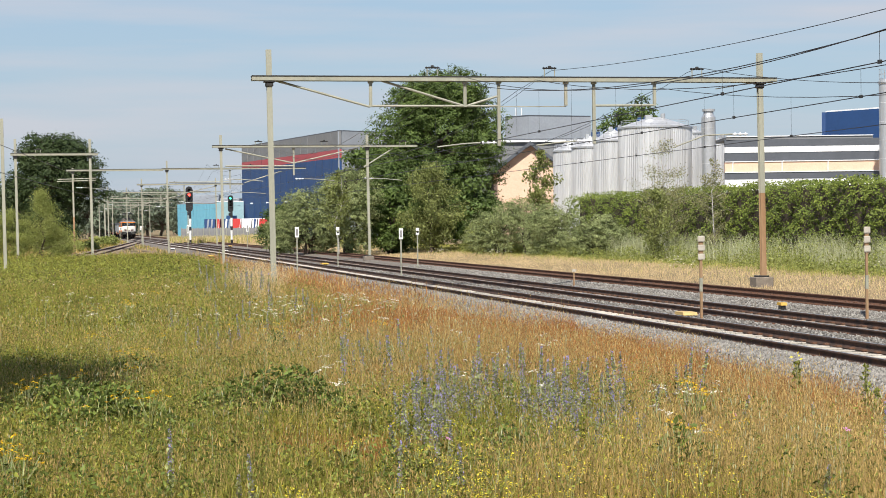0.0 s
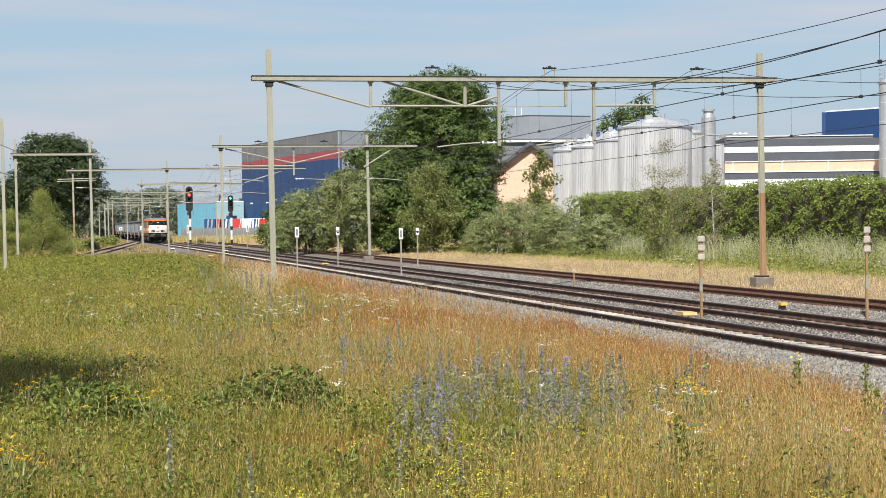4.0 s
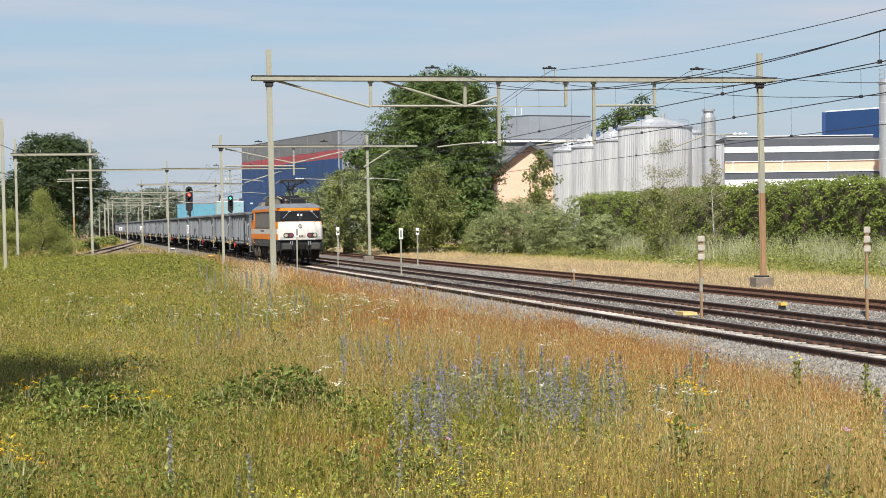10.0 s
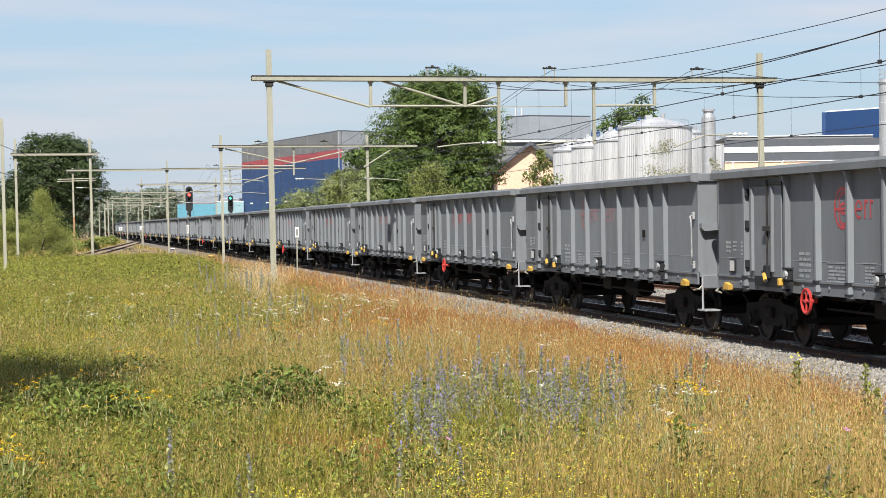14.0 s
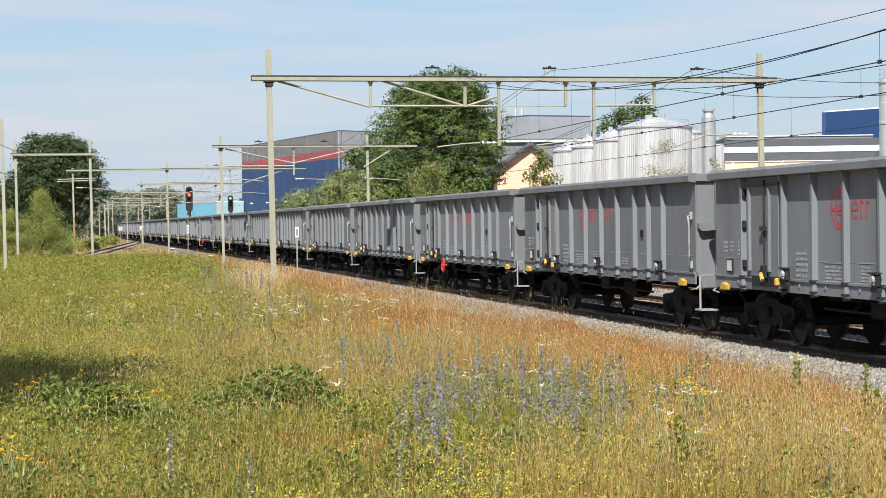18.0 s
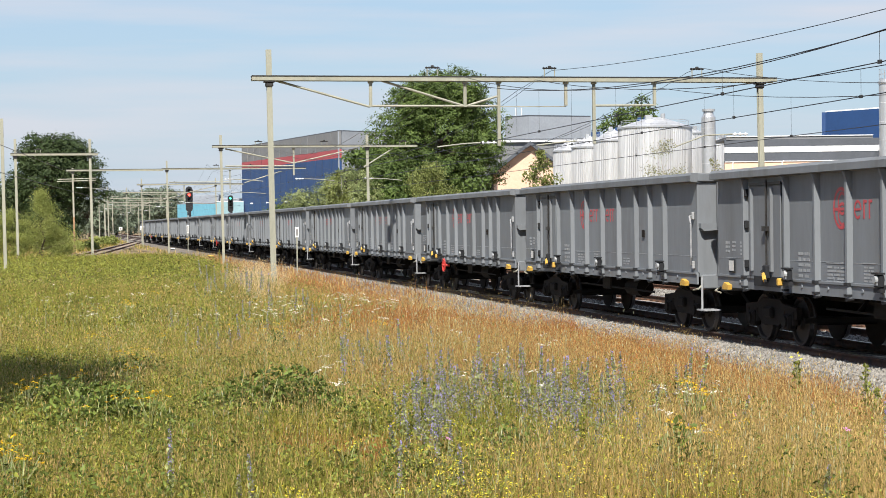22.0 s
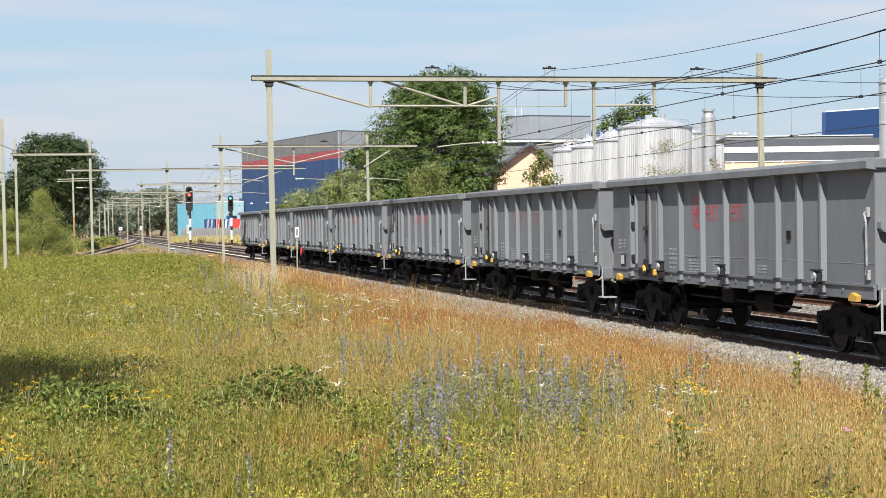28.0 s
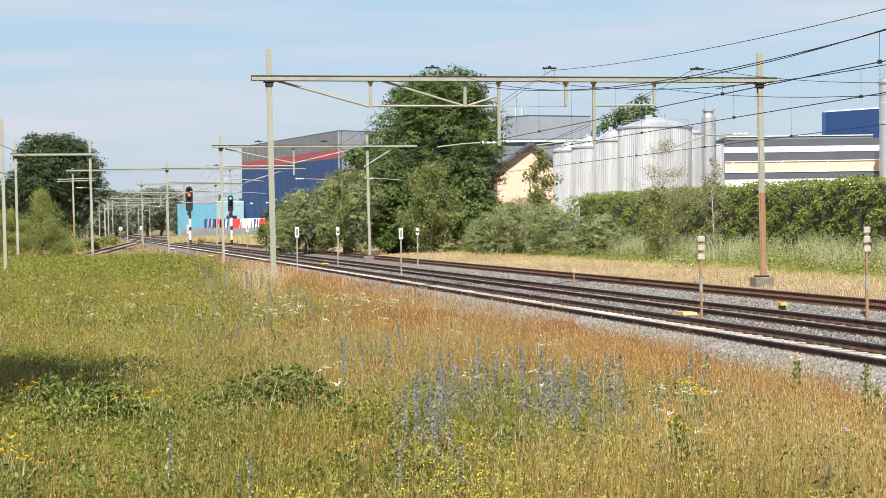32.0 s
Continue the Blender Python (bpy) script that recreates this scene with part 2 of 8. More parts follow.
M["g_russet"] = leaf_mat("russet_grass", (0.5, 0.22, 0.068), (0.35, 0.145, 0.045), 0.55, 0.35, 0.5, 0.25)
M["g_verge"] = leaf_mat("bleached_verge_grass", (0.85, 0.66, 0.39), (0.72, 0.55, 0.3), 0.3, 0.35, 0.4, 0.25)
M["g_verge_green"] = leaf_mat("yellow_green_verge_grass", (0.55, 0.53, 0.14), (0.38, 0.4, 0.09), 0.4, 0.4, 0.5, 0.25)
M["g_pale"] = leaf_mat("pale_reed_grass", (0.5, 0.5, 0.32), (0.38, 0.41, 0.23), 0.3, 0.35, 0.3)
M["f_blue"] = leaf_mat("blue_petals", (0.42, 0.36, 0.7), (0.35, 0.31, 0.55), 0.4, 0.45, 4)
M["f_stem"] = leaf_mat("grey_green_stems", (0.36, 0.38, 0.17), (0.26, 0.28, 0.11), 0.5, 0.4, 4)
M["f_yellow"] = leaf_mat("yellow_petals", (0.75, 0.5, 0.02), (0.65, 0.4, 0.015), 0.2, 0.2, 4)
M["f_lemon"] = leaf_mat("lemon_petals", (0.8, 0.68, 0.06), (0.7, 0.58, 0.04), 0.15, 0.2, 4)
M["f_white"] = leaf_mat("white_umbels", (0.8, 0.77, 0.66), (0.7, 0.66, 0.56), 0.2, 0.2, 4)
M["herb"] = leaf_mat("herb_leaves", (0.31, 0.32, 0.06), (0.14, 0.172, 0.036), 0.6, 0.38, 0.8)
M["bramble"] = leaf_mat("bramble_leaves", (0.17, 0.215, 0.045), (0.085, 0.125, 0.025), 0.6, 0.3, 0.8)
M["f_pink"] = leaf_mat("pink_petals", (0.65, 0.3, 0.5), (0.55, 0.25, 0.45), 0.2, 0.2, 4)


# ---- mesh helpers ----
def box(bm, x0, x1, y0, y1, z0, z1, bevel=0.0):
    vs = [bm.verts.new(c) for c in ((x0, y0, z0), (x1, y0, z0), (x1, y1, z0), (x0, y1, z0), (x0, y0, z1), (x1, y0, z1), (x1, y1, z1), (x0, y1, z1))]
    fs = [bm.faces.new([vs[i] for i in f]) for f in ((3, 2, 1, 0), (4, 5, 6, 7), (0, 1, 5, 4), (1, 2, 6, 5), (2, 3, 7, 6), (3, 0, 4, 7))]
    if bevel:
        es = {e for f in fs for e in f.edges}
        bmesh.ops.bevel(bm, geom=list(es), offset=bevel, segments=1, affect="EDGES")
    return bm


def tube(bm, a, b, r0, r1=None, n=8, caps=True):
    a, b = Vector(a), Vector(b)
    r1 = r0 if r1 is None else r1
    w = (b - a).normalized()
    u = w.orthogonal().normalized()
    v = w.cross(u)
    rings = []
    for c, r in ((a, r0), (b, r1)):
        rings.append([bm.verts.new(c + u * (r * math.cos(k * math.tau / n)) + v * (r * math.sin(k * math.tau / n))) for k in range(n)])
    for k in range(n):
        bm.faces.new((rings[0][k], rings[0][(k + 1) % n], rings[1][(k + 1) % n], rings[1][k]))
    if caps:
        bm.faces.new(rings[0][::-1])
        bm.faces.new(rings[1])
    return bm


def beam(bm, a, b, w, h=None, up=(0, 0, 1)):
    """A rectangular bar from a to b."""
    a, b = Vector(a), Vector(b)
    h = w if h is None else h
    d = (b - a).normalized()
    s = d.cross(Vector(up))
    s = s.normalized() if s.length > 1e-4 else d.orthogonal().normalized()
    t = s.cross(d)
    vs = [bm.verts.new(c + s * (i * w / 2) + t * (j * h / 2)) for c in (a, b) for i, j in ((-1, -1), (1, -1), (1, 1), (-1, 1))]
    for f in ((3, 2, 1, 0), (4, 5, 6, 7), (0, 1, 5, 4), (1, 2, 6, 5), (2, 3, 7, 6), (3, 0, 4, 7)):
        bm.faces.new([vs[i] for i in f])
    return bm


def prism(bm, outline, axis, a, b):
    """An outline in the plane across axis, drawn out from a to b along it."""
    def at(p, c):
        return {"x": (c, p[0], p[1]), "y": (p[0], c, p[1]), "z": (p[0], p[1], c)}[axis]
    r0 = [bm.verts.new(at(p, a)) for p in outline]
    r1 = [bm.verts.new(at(p, b)) for p in outline]
    n = len(outline)
    for k in range(n):
        bm.faces.new((r0[k], r0[(k + 1) % n], r1[(k + 1) % n], r1[k]))
    bm.faces.new(r0[::-1])
    bm.faces.new(r1)
    bmesh.ops.recalc_face_normals(bm, faces=bm.faces)
    return bm


def pipe(bm, points, r, n=6):
    for a, b in zip(points, points[1:]):
        tube(bm, a, b, r, n=n)
    return bm


def mesh_of(name, bm, material, smooth=False):
    me = bpy.data.meshes.new(name)
    bm.to_mesh(me)
    bm.free()
    me.materials.append(material)
    if smooth:
        me.polygons.foreach_set("use_smooth", [True] * len(me.polygons))
    return me


def part(name, bm, material, parent, label="", smooth=False):
    ob = new(name, mesh_of(name, bm, material, smooth))
    ob.parent = parent
    if label:
        tagged(ob, label)
    return ob


def same(name, me, parent, m):
    """Another part on a mesh that is already there."""
    ob = new(name, me)
    ob.parent = parent
    ob.matrix_basis = m
    return ob


def single(name, bm, material, label, category, group="", kind="", smooth=False):
    return tagged(new(name, mesh_of(name, bm, material, smooth)), label, category, group, kind)


def thing(name, label, category, group="", at=None, kind=""):
    ob = new(name)
    ob.empty_display_size = 0.3
    if at is not None:
        ob.matrix_basis = at
    return tagged(ob, label, category, group, kind)


def raw(name, verts, faces, material):
    """A mesh from arrays; faces is an (n, 3) or (n, 4) array."""
    me = bpy.data.meshes.new(name)
    verts = np.asarray(verts, dtype=np.float32)
    faces = np.asarray(faces, dtype=np.int32)
    n, k = faces.shape
    me.vertices.add(len(verts))
    me.vertices.foreach_set("co", verts.ravel())
    me.loops.add(n * k)
    me.loops.foreach_set("vertex_index", faces.ravel())
    me.polygons.add(n)
    me.polygons.foreach_set("loop_start", np.arange(n, dtype=np.int32) * k)
    me.update(calc_edges=True)
    me.materials.append(material)
    return me


# ---- the line: one centre line, all tracks lie at offsets from it ----
S0, S1, DS = -640.0, 1100.0, 0.5
_s = np.arange(S0, S1, DS)
_th = 0.200957 + 4.5e-5 * _s - 7e-8 * _s ** 2
_x, _y = np.cumsum(-np.sin(_th)) * DS, np.cumsum(np.cos(_th)) * DS
_i0 = int(round(-S0 / DS))
_x, _y = _x - _x[_i0] + 6.979, _y - _y[_i0] + 36.566


def line(s, off=0.0, z=0.0):
    """World place at s metres along the line, off metres to its far side."""
    th = np.interp(s, _s, _th)
    return Vector((float(np.interp(s, _s, _x) + off * math.cos(th)), float(np.interp(s, _s, _y) + off * math.sin(th)), z))


def heading(s):
    """Degrees by which a thing that points back along the line is turned."""
    return math.degrees(float(np.interp(s, _s, _th))) - 90.0


def across(s, off=0.0, z=0.0):
    """Pose with x along the train's way, y to the far side."""
    return Matrix.Translation(line(s, off, z)) @ pose(0, 0, 0, 0, 0, heading(s))


def so_of(x, y):
    """Arrays of s and offset for places near the line."""
    s = (y - 36.566) / 0.979
    for _ in range(3):
        th = np.interp(s, _s, _th)
        dx, dy = x - np.interp(s, _s, _x), y - np.interp(s, _s, _y)
        s = s - dx * np.sin(th) + dy * np.cos(th)
    th = np.interp(s, _s, _th)
    dx, dy = x - np.interp(s, _s, _x), y - np.interp(s, _s, _y)
    return s, dx * np.cos(th) + dy * np.sin(th)


def ground_z(x, y):
    """Height of the earth: low beside the ballast, a little higher in the meadow."""
    x, y = np.asarray(x, float), np.asarray(y, float)
    s, o = so_of(x, y)
    k = np.clip((-o - 3.0) / 4.0, 0, 1)
    left = -0.34 + (k * k * (3 - 2 * k)) * 0.40
    r = np.clip((o - 10.5) / 9.0, 0, 1)
    right = -0.34 + r * r * (3 - 2 * r) * 0.25
    side = np.where(o < -3, left, np.where(o > 10.5, right, -0.34))
    wob = 0.06 * np.sin(x * 0.31 + 1.3 * np.sin(y * 0.11)) * np.sin(y * 0.23 + 0.7)
    side = side + wob * np.where((o < -5) | (o > 12), 1, 0)
    # the land falls away slightly far off behind the near meadow
    far = np.clip((y - 130) / 60, 0, 1) * np.where(o < -6, 1, 0)
    return side - 0.25 * far


# ---- ground ----
def ground():
    xs = np.concatenate([np.linspace(-3500, -140, 14), np.linspace(-120, 110, 116), np.linspace(130, 3500, 14)])
    ys = np.concatenate([np.linspace(-2500, -40, 12), np.linspace(-30, 220, 126), np.linspace(230, 700, 24), np.linspace(800, 4200, 12)])
    gx, gy = np.meshgrid(xs, ys)
    gz = ground_z(gx, gy)
    v = np.stack([gx.ravel(), gy.ravel(), gz.ravel()], 1)
    nx, ny = len(xs), len(ys)
    i, j = np.meshgrid(np.arange(nx - 1), np.arange(ny - 1))
    a = (j * nx + i).ravel()
    f = np.stack([a, a + 1, a + nx + 1, a + nx], 1)
    me = raw("ground", v, f, M["soil"])
    me.polygons.foreach_set("use_smooth", [True] * len(me.polygons))
    tagged(new("ground", me), "flat dry earth under meadow grass beside the railway", "ground", kind="structure")


ground()


def ballast_bed(s_a, s_b, outline, name, label, offs=None, m="ballast"):
    """A bed of stones: an outline of (offset, height) drawn along the line."""
    ss = np.arange(s_a, s_b + 0.1, 2.0)
    v, f = [], []
    n = len(outline)
    for s in ss:
        d = offs(s) if offs else 0.0
        for o, z in outline:
            v.append(line(s, o + d, z))
    for k in range(len(ss) - 1):
        for q in range(n - 1):
            a = k * n + q
            f.append((a, a + 1, a + n + 1, a + n))
    me = raw(name, [tuple(p) for p in v], f, M[m])
    return tagged(new(name, me), label, "ballast", kind="structure")


def siding(s):
    """Offset of the track that branches off to the meadow side."""
    d = max(0.0, 300.0 - s)
    return -0.075 * d * (d / (d + 8.0))


ballast_bed(-560, 1000, [(-3.6, -0.75), (-2.7, -0.34), (-2.0, -0.15), (-1.1, -0.13), (-0.86, -0.15), (-0.62, -0.2), (0.62, -0.2), (0.9, -0.15), (2.15, -0.14), (2.4, -0.15), (2.64, -0.2), (3.9, -0.2), (4.13, -0.15), (5.2, -0.2), (5.8, -0.27), (6.6, -0.16), (7.1, -0.15), (7.3, -0.2), (9.0, -0.2), (9.2, -0.15), (9.9, -0.2), (11.2, -0.7)],
            "ballast_bed", "grey crushed stone ballast under the tracks")
ballast_bed(96, 300, [(-2.0, -0.7), (-1.35, -0.2), (0, -0.19), (1.35, -0.2), (2.0, -0.7)], "siding_ballast", "brown sandy bed under the branching track", siding, "soil")

RAIL = [(-0.07, -0.172), (0.07, -0.172), (0.07, -0.155), (0.012, -0.135), (0.012, -0.05), (0.036, -0.04), (0.036, -0.004), (0.028, 0.0), (-0.028, 0.0), (-0.036, -0.004), (-0.036, -0.04), (-0.012, -0.05), (-0.012, -0.135), (-0.07, -0.155)]


def rail(name, off_of, s_a, s_b, parent, side, head):
    ss = np.arange(s_a, s_b + 0.1, 4.0)
    v, f = [], []
    n = len(RAIL)
    for s in ss:
        o = off_of(s)
        for dx, z in RAIL:
            v.append(tuple(line(s, o + dx, z)))
    for k in range(len(ss) - 1):
        for q in range(n):
            a, b = k * n + q, k * n + (q + 1) % n
            f.append((a, b, b + n, a + n))
    me = raw(name, v, f, side)
    me.materials.append(head)
    idx = np.zeros(len(f), dtype=np.int32)
    idx[7::n] = 1
    me.polygons.foreach_set("material_index", idx)
    ob = new(name, me)
    ob.parent = parent
    return ob


def sleeper_mesh(material):
    bm = bmesh.new()
    prism(bm, [(-0.14, -0.36), (0.14, -0.36), (0.12, -0.185), (0.09, -0.17), (-0.09, -0.17), (-0.12, -0.185)], "y", -1.1, 1.1)
    return mesh_of("sleeper", bm, material)


def clip_mesh():
    """The fastening that holds a rail to its sleeper."""
    bm = bmesh.new()
    for d in (-1, 1):
        box(bm, -0.06, 0.06, d * 0.1 - 0.045, d * 0.1 + 0.045, -0.158, -0.125)
    return mesh_of("fastening", bm, M["rail_side"])


def track(name, label, off_of, s_a, s_b, side, head, sleeper, near, every=0.6):
    t = thing(name, label, "railway track", "parallel railway tracks", kind="structure")
    for d in (-0.7535, 0.7535):
        rail("rail", lambda s: off_of(s) + d, s_a, s_b, t, side, head)
    me, fast = sleeper_mesh(sleeper), clip_mesh()
    rest_v, rest_f = [], []
    base_v = [tuple(v.co) for v in me.vertices]
    base_f = [tuple(p.vertices) for p in me.polygons if len(p.vertices) == 4]
    s = s_a
    while s < min(s_b, 420):
        if near[0] <= s <= near[1]:
            turn = across(s, off_of(s)) @ pose(0, 0, random.uniform(-0.008, 0.008), 0, 0, random.uniform(-0.8, 0.8))
            same("sleeper", me, t, turn)
            if s < near[0] + 40:
                for d in (-0.7535, 0.7535):
                    same("fastening", fast, t, turn @ pose(0, d, 0))
        else:
            m = across(s, off_of(s))
            k = len(rest_v)
            rest_v.extend(tuple(m @ Vector(c)) for c in base_v)
            rest_f.extend(tuple(i + k for i in q) for q in base_f)
        s += every
    ob = new("far_sleepers", raw("far_sleepers", rest_v, rest_f, sleeper))
    ob.parent = t
    tagged(ob, kind="stuff")
    return t


MID, FAR = 3.262, 8.162
track("railway_track", "busy main track with dark rails on pale concrete sleepers", lambda s: 0.0, -300, 900, M["rail_dark"], M["rail_top"], M["sleeper"], (-12, 100))
track("railway_track", "main track with dark rails on weathered sleepers", lambda s: MID, -300, 900, M["rail_dark"], M["rail_top"], M["sleeper_dark"], (-8, 100))
track("railway_track", "little used outer track with rusty brown rails", lambda s: FAR, -300, 900, M["rail_side"], M["rail_top_rust"], M["sleeper_dark"], (0, 100))
track("railway_track", "branching side track with pale sunlit bed", siding, 60, 300, M["rail_side"], M["rail_top"], M["sleeper_dark"], (105, 200))


# ---- the train ----
V19, ACC, J19 = 27.557, 0.0167, -152.19
PITCH, LOCO = 15.74, 17.48


def joint(t):
    """Place on the line of the coupling behind the locomotive."""
    d = t - 19.0
    return J19 - V19 * d - ACC / 2 * d * d


def wagon_pose(s_mid, half):
    """A vehicle stands on the line with its two bogies."""
    a, b = line(s_mid - half), line(s_mid + half)
    d = a - b
    return Matrix.Translation((a + b) / 2) @ pose(0, 0, 0, 0, 0, math.degrees(math.atan2(d.y, d.x)))


RIBS = (2.24, 4.29, 5.67, 7.01, 8.39, 9.74, 11.09, 12.1, 13.13)


def bogie(parent, x, wheel_me, frame_me, axle_me, box_me):
    """Frame with two wheelsets, all parts of the wagon."""
    f = same("bogie_frame", frame_me, parent, pose(x, 0, 0))
    for d in (-0.9, 0.9):
        same("axle", axle_me, f, pose(d, 0, 0.46))
        for sgn in (-1, 1):
            same("wheel", wheel_me, f, pose(d, sgn * 0.7535, 0.46, 0, 0, 0 if sgn < 0 else 180))
            same("axle_box", box_me, f, pose(d, sgn * 1.0, 0.46, 0, 0, 0 if sgn < 0 else 180))


def wheel_mesh(r=0.46, name="wheel"):
    """A disc wheel with flange; its outer face looks to -y."""
    bm = bmesh.new()
    rings = []
    n = 24
    for y, rr in ((0.07, r + 0.03), (0.035, r + 0.03), (0.02, r), (-0.065, r - 0.005), (-0.065, r - 0.06), (-0.02, r - 0.09), (-0.03, 0.16), (-0.09, 0.13), (-0.09, 0.02)):
        rings.append([bm.verts.new((rr * math.cos(k * math.tau / n), y, rr * math.sin(k * math.tau / n))) for k in range(n)])
    for a, b in zip(rings, rings[1:]):
        for k in range(n):
            bm.faces.new((a[k], b[k], b[(k + 1) % n], a[(k + 1) % n]))
    bm.faces.new(rings[0])
    bm.faces.new(rings[-1][::-1])
    me = mesh_of(name, bm, M["wheel"])
    me.materials.append(M["tread"])
    for p in me.polygons:
        c = p.center
        if abs(math.hypot(c.x, c.z) - (r - 0.0025)) < 0.008:
            p.material_index = 1
    return me


def build_wagon():
    """The grey open wagon, built once: rear at -x, seen side at -y."""
    w = thing("open_wagon", "grey four-axle open freight wagon with ribbed sides on rails", "freight wagon", "open wagons of the train")
    X = lambda u: u - PITCH / 2
    g = M["wagon"]
    a, b = X(0.62), X(15.12)
    yo = 1.40
    # side walls, bulged slightly outwards between sill and top rail
    for sgn in (-1, 1):
        bm = bmesh.new()
        box(bm, a, b, *sorted((sgn * (yo - 0.05), sgn * (yo - 0.01))), 1.28, 3.2)
        part("side_wall", bm, g, w)
        bm = bmesh.new()
        prism(bm, [(sgn * (yo - 0.06), 3.14), (sgn * (yo + 0.155), 3.17), (sgn * (yo + 0.155), 3.29), (sgn * (yo + 0.10), 3.345), (sgn * (yo - 0.08), 3.345)], "x", a - 0.04, b + 0.04)
        part("top_rail", bm, g, w)
        bm = bmesh.new()
        prism(bm, [(sgn * (yo - 0.03), 1.04), (sgn * (yo + 0.01), 1.04), (sgn * (yo + 0.01), 1.24), (sgn * (yo + 0.035), 1.25), (sgn * (yo + 0.035), 1.29), (sgn * (yo - 0.03), 1.29)], "x", a, b)
        part("sill", bm, g, w)
    bm = bmesh.new()
    for u in (1.9, 4.95, 6.1, 7.5, 8.85, 10.2, 11.5, 12.5, 13.9):
        tube(bm, (X(u), -yo - 0.011, 1.17), (X(u), -yo - 0.028, 1.17), 0.04, 0.032, n=8)
    part("sill_bosses", bm, g, w)
    bm = bmesh.new()
    box(bm, a + 0.02, b - 0.02, -yo + 0.006, -yo + 0.011, 1.62, 1.63)
    part("weld_seam", bm, M["stencil"], w)
    # ribs
    bm = bmesh.new()
    prism(bm, [(-0.06, -0.0), (-0.04, -0.1), (0.04, -0.1), (0.06, 0.0)], "z", 1.04, 3.02)
    prism(bm, [(-0.06, 0.0), (-0.04, -0.1), (0.04, -0.1), (0.06, 0.0)], "z", 3.02, 3.15)
    for v in bm.verts:
        if v.co.z > 3.1 and v.co.y < -0.05:
            v.co.y -= 0.055
    rib = mesh_of("rib", bm, g)
    bm = bmesh.new()
    box(bm, -0.066, 0.066, -0.118, -0.0, 1.245, 1.3)
    box(bm, -0.066, 0.066, -0.118, -0.0, 1.07, 1.105)
    prism(bm, [(-0.06, 1.04), (0.16, 1.04), (0.16, 1.015), (-0.02, 0.985)], "y", -0.1, -0.03)
    foot = mesh_of("rib_foot", bm, M["cab_dark"])
    for sgn in (-1, 1):
        for u in RIBS:
            x = X(u) * (1 if sgn < 0 else -1)
            m = pose(x, sgn * (yo - 0.01), 0, 0, 0, 0 if sgn < 0 else 180)
            r = same("rib", rib, w, m)
            same("rib_foot", foot, r, Matrix.Identity(4))
    # swing door near the rear: leaf, hinge straps, locking bar
    bm = bmesh.new()
    box(bm, X(2.42), X(4.02), -yo - 0.035, -yo - 0.012, 1.3, 3.0, 0.008)
    for u in (2.62, 3.62):
        prism(bm, [(X(u) - 0.055, -yo - 0.03), (X(u) - 0.03, -yo - 0.085), (X(u) + 0.03, -yo - 0.085), (X(u) + 0.055, -yo - 0.03)], "z", 1.4, 2.95)
    door = part("door", bm, g, w)
    bm = bmesh.new()
    tube(bm, (X(3.42), -yo - 0.075, 1.18), (X(3.42), -yo - 0.075, 3.1), 0.022, n=6)
    box(bm, X(3.3), X(3.54), -yo - 0.12, -yo - 0.03, 2.15, 2.24)
    part("locking_bar", bm, M["dark_steel"], door)
    bm = bmesh.new()
    box(bm, X(3.33), X(3.52), -yo - 0.13, -yo - 0.03, 1.26, 1.52, 0.02)
    tube(bm, (X(3.3), -yo - 0.12, 1.4), (X(3.62), -yo - 0.16, 1.2), 0.03, n=6)
    box(bm, X(2.7), X(4.0), -yo - 0.045, -yo - 0.03, 1.12, 1.3)
    part("door_lock", bm, M["cab_dark"], door)
    bm = bmesh.new()
    tube(bm, (X(3.42), -yo - 0.135, 1.36), (X(3.56), -yo - 0.17, 1.24), 0.04, n=6)
    box(bm, X(4.2), X(4.32), -yo - 0.2, -yo - 0.11, 1.16, 1.3, 0.02)
    part("lock_lever", bm, M["yellow"], door, "worn yellow lock lever")
    bm = bmesh.new()
    beam(bm, (X(2.5), -yo - 0.05, 3.03), (X(4.1), -yo - 0.05, 3.03), 0.03, 0.05)
    part("door_top_bar", bm, M["dark_steel"], door)
    for z in (1.45, 2.2, 2.8):
        bm = bmesh.new()
        box(bm, X(2.29), X(2.37), -yo - 0.08, -yo - 0.01, z, z + 0.15, 0.01)
        part("hinge", bm, M["cab_dark"], door)
    # latches under three of the ribs
    for u in (4.62, 8.39, 13.13):
        bm = bmesh.new()
        box(bm, X(u) - 0.14, X(u) + 0.14, -yo - 0.22, -yo - 0.1, 1.47, 1.5)
        box(bm, X(u) - 0.09, X(u) + 0.12, -yo - 0.2, -yo - 0.1, 1.26, 1.47, 0.02)
        box(bm, X(u) - 0.13, X(u) + 0.13, -yo - 0.18, -yo - 0.1, 1.18, 1.25)
        part("latch", bm, M["cab_dark"], w)
        bm = bmesh.new()
        tube(bm, (X(u) + 0.03, -yo - 0.2, 1.385), (X(u) + 0.03, -yo - 0.245, 1.385), 0.07, 0.06, n=10)
        box(bm, X(u) - 0.05, X(u) + 0.08, -yo - 0.215, -yo - 0.201, 1.29, 1.36, 0.01)
        part("latch_plate", bm, M["stencil"], w)
    # ends
    for e, x in ((-1, a), (1, b)):
        bm = bmesh.new()
        box(bm, *sorted((x, x - e * 0.05)), -yo + 0.05, yo - 0.05, 1.2, 3.2)
        part("end_wall", bm, g, w)
        bm = bmesh.new()
        box(bm, *sorted((x - e * 0.06, x + e * 0.07)), -yo, yo, 3.16, 3.335, 0.02)
        part("end_top_rail", bm, g, w)
        bm = bmesh.new()
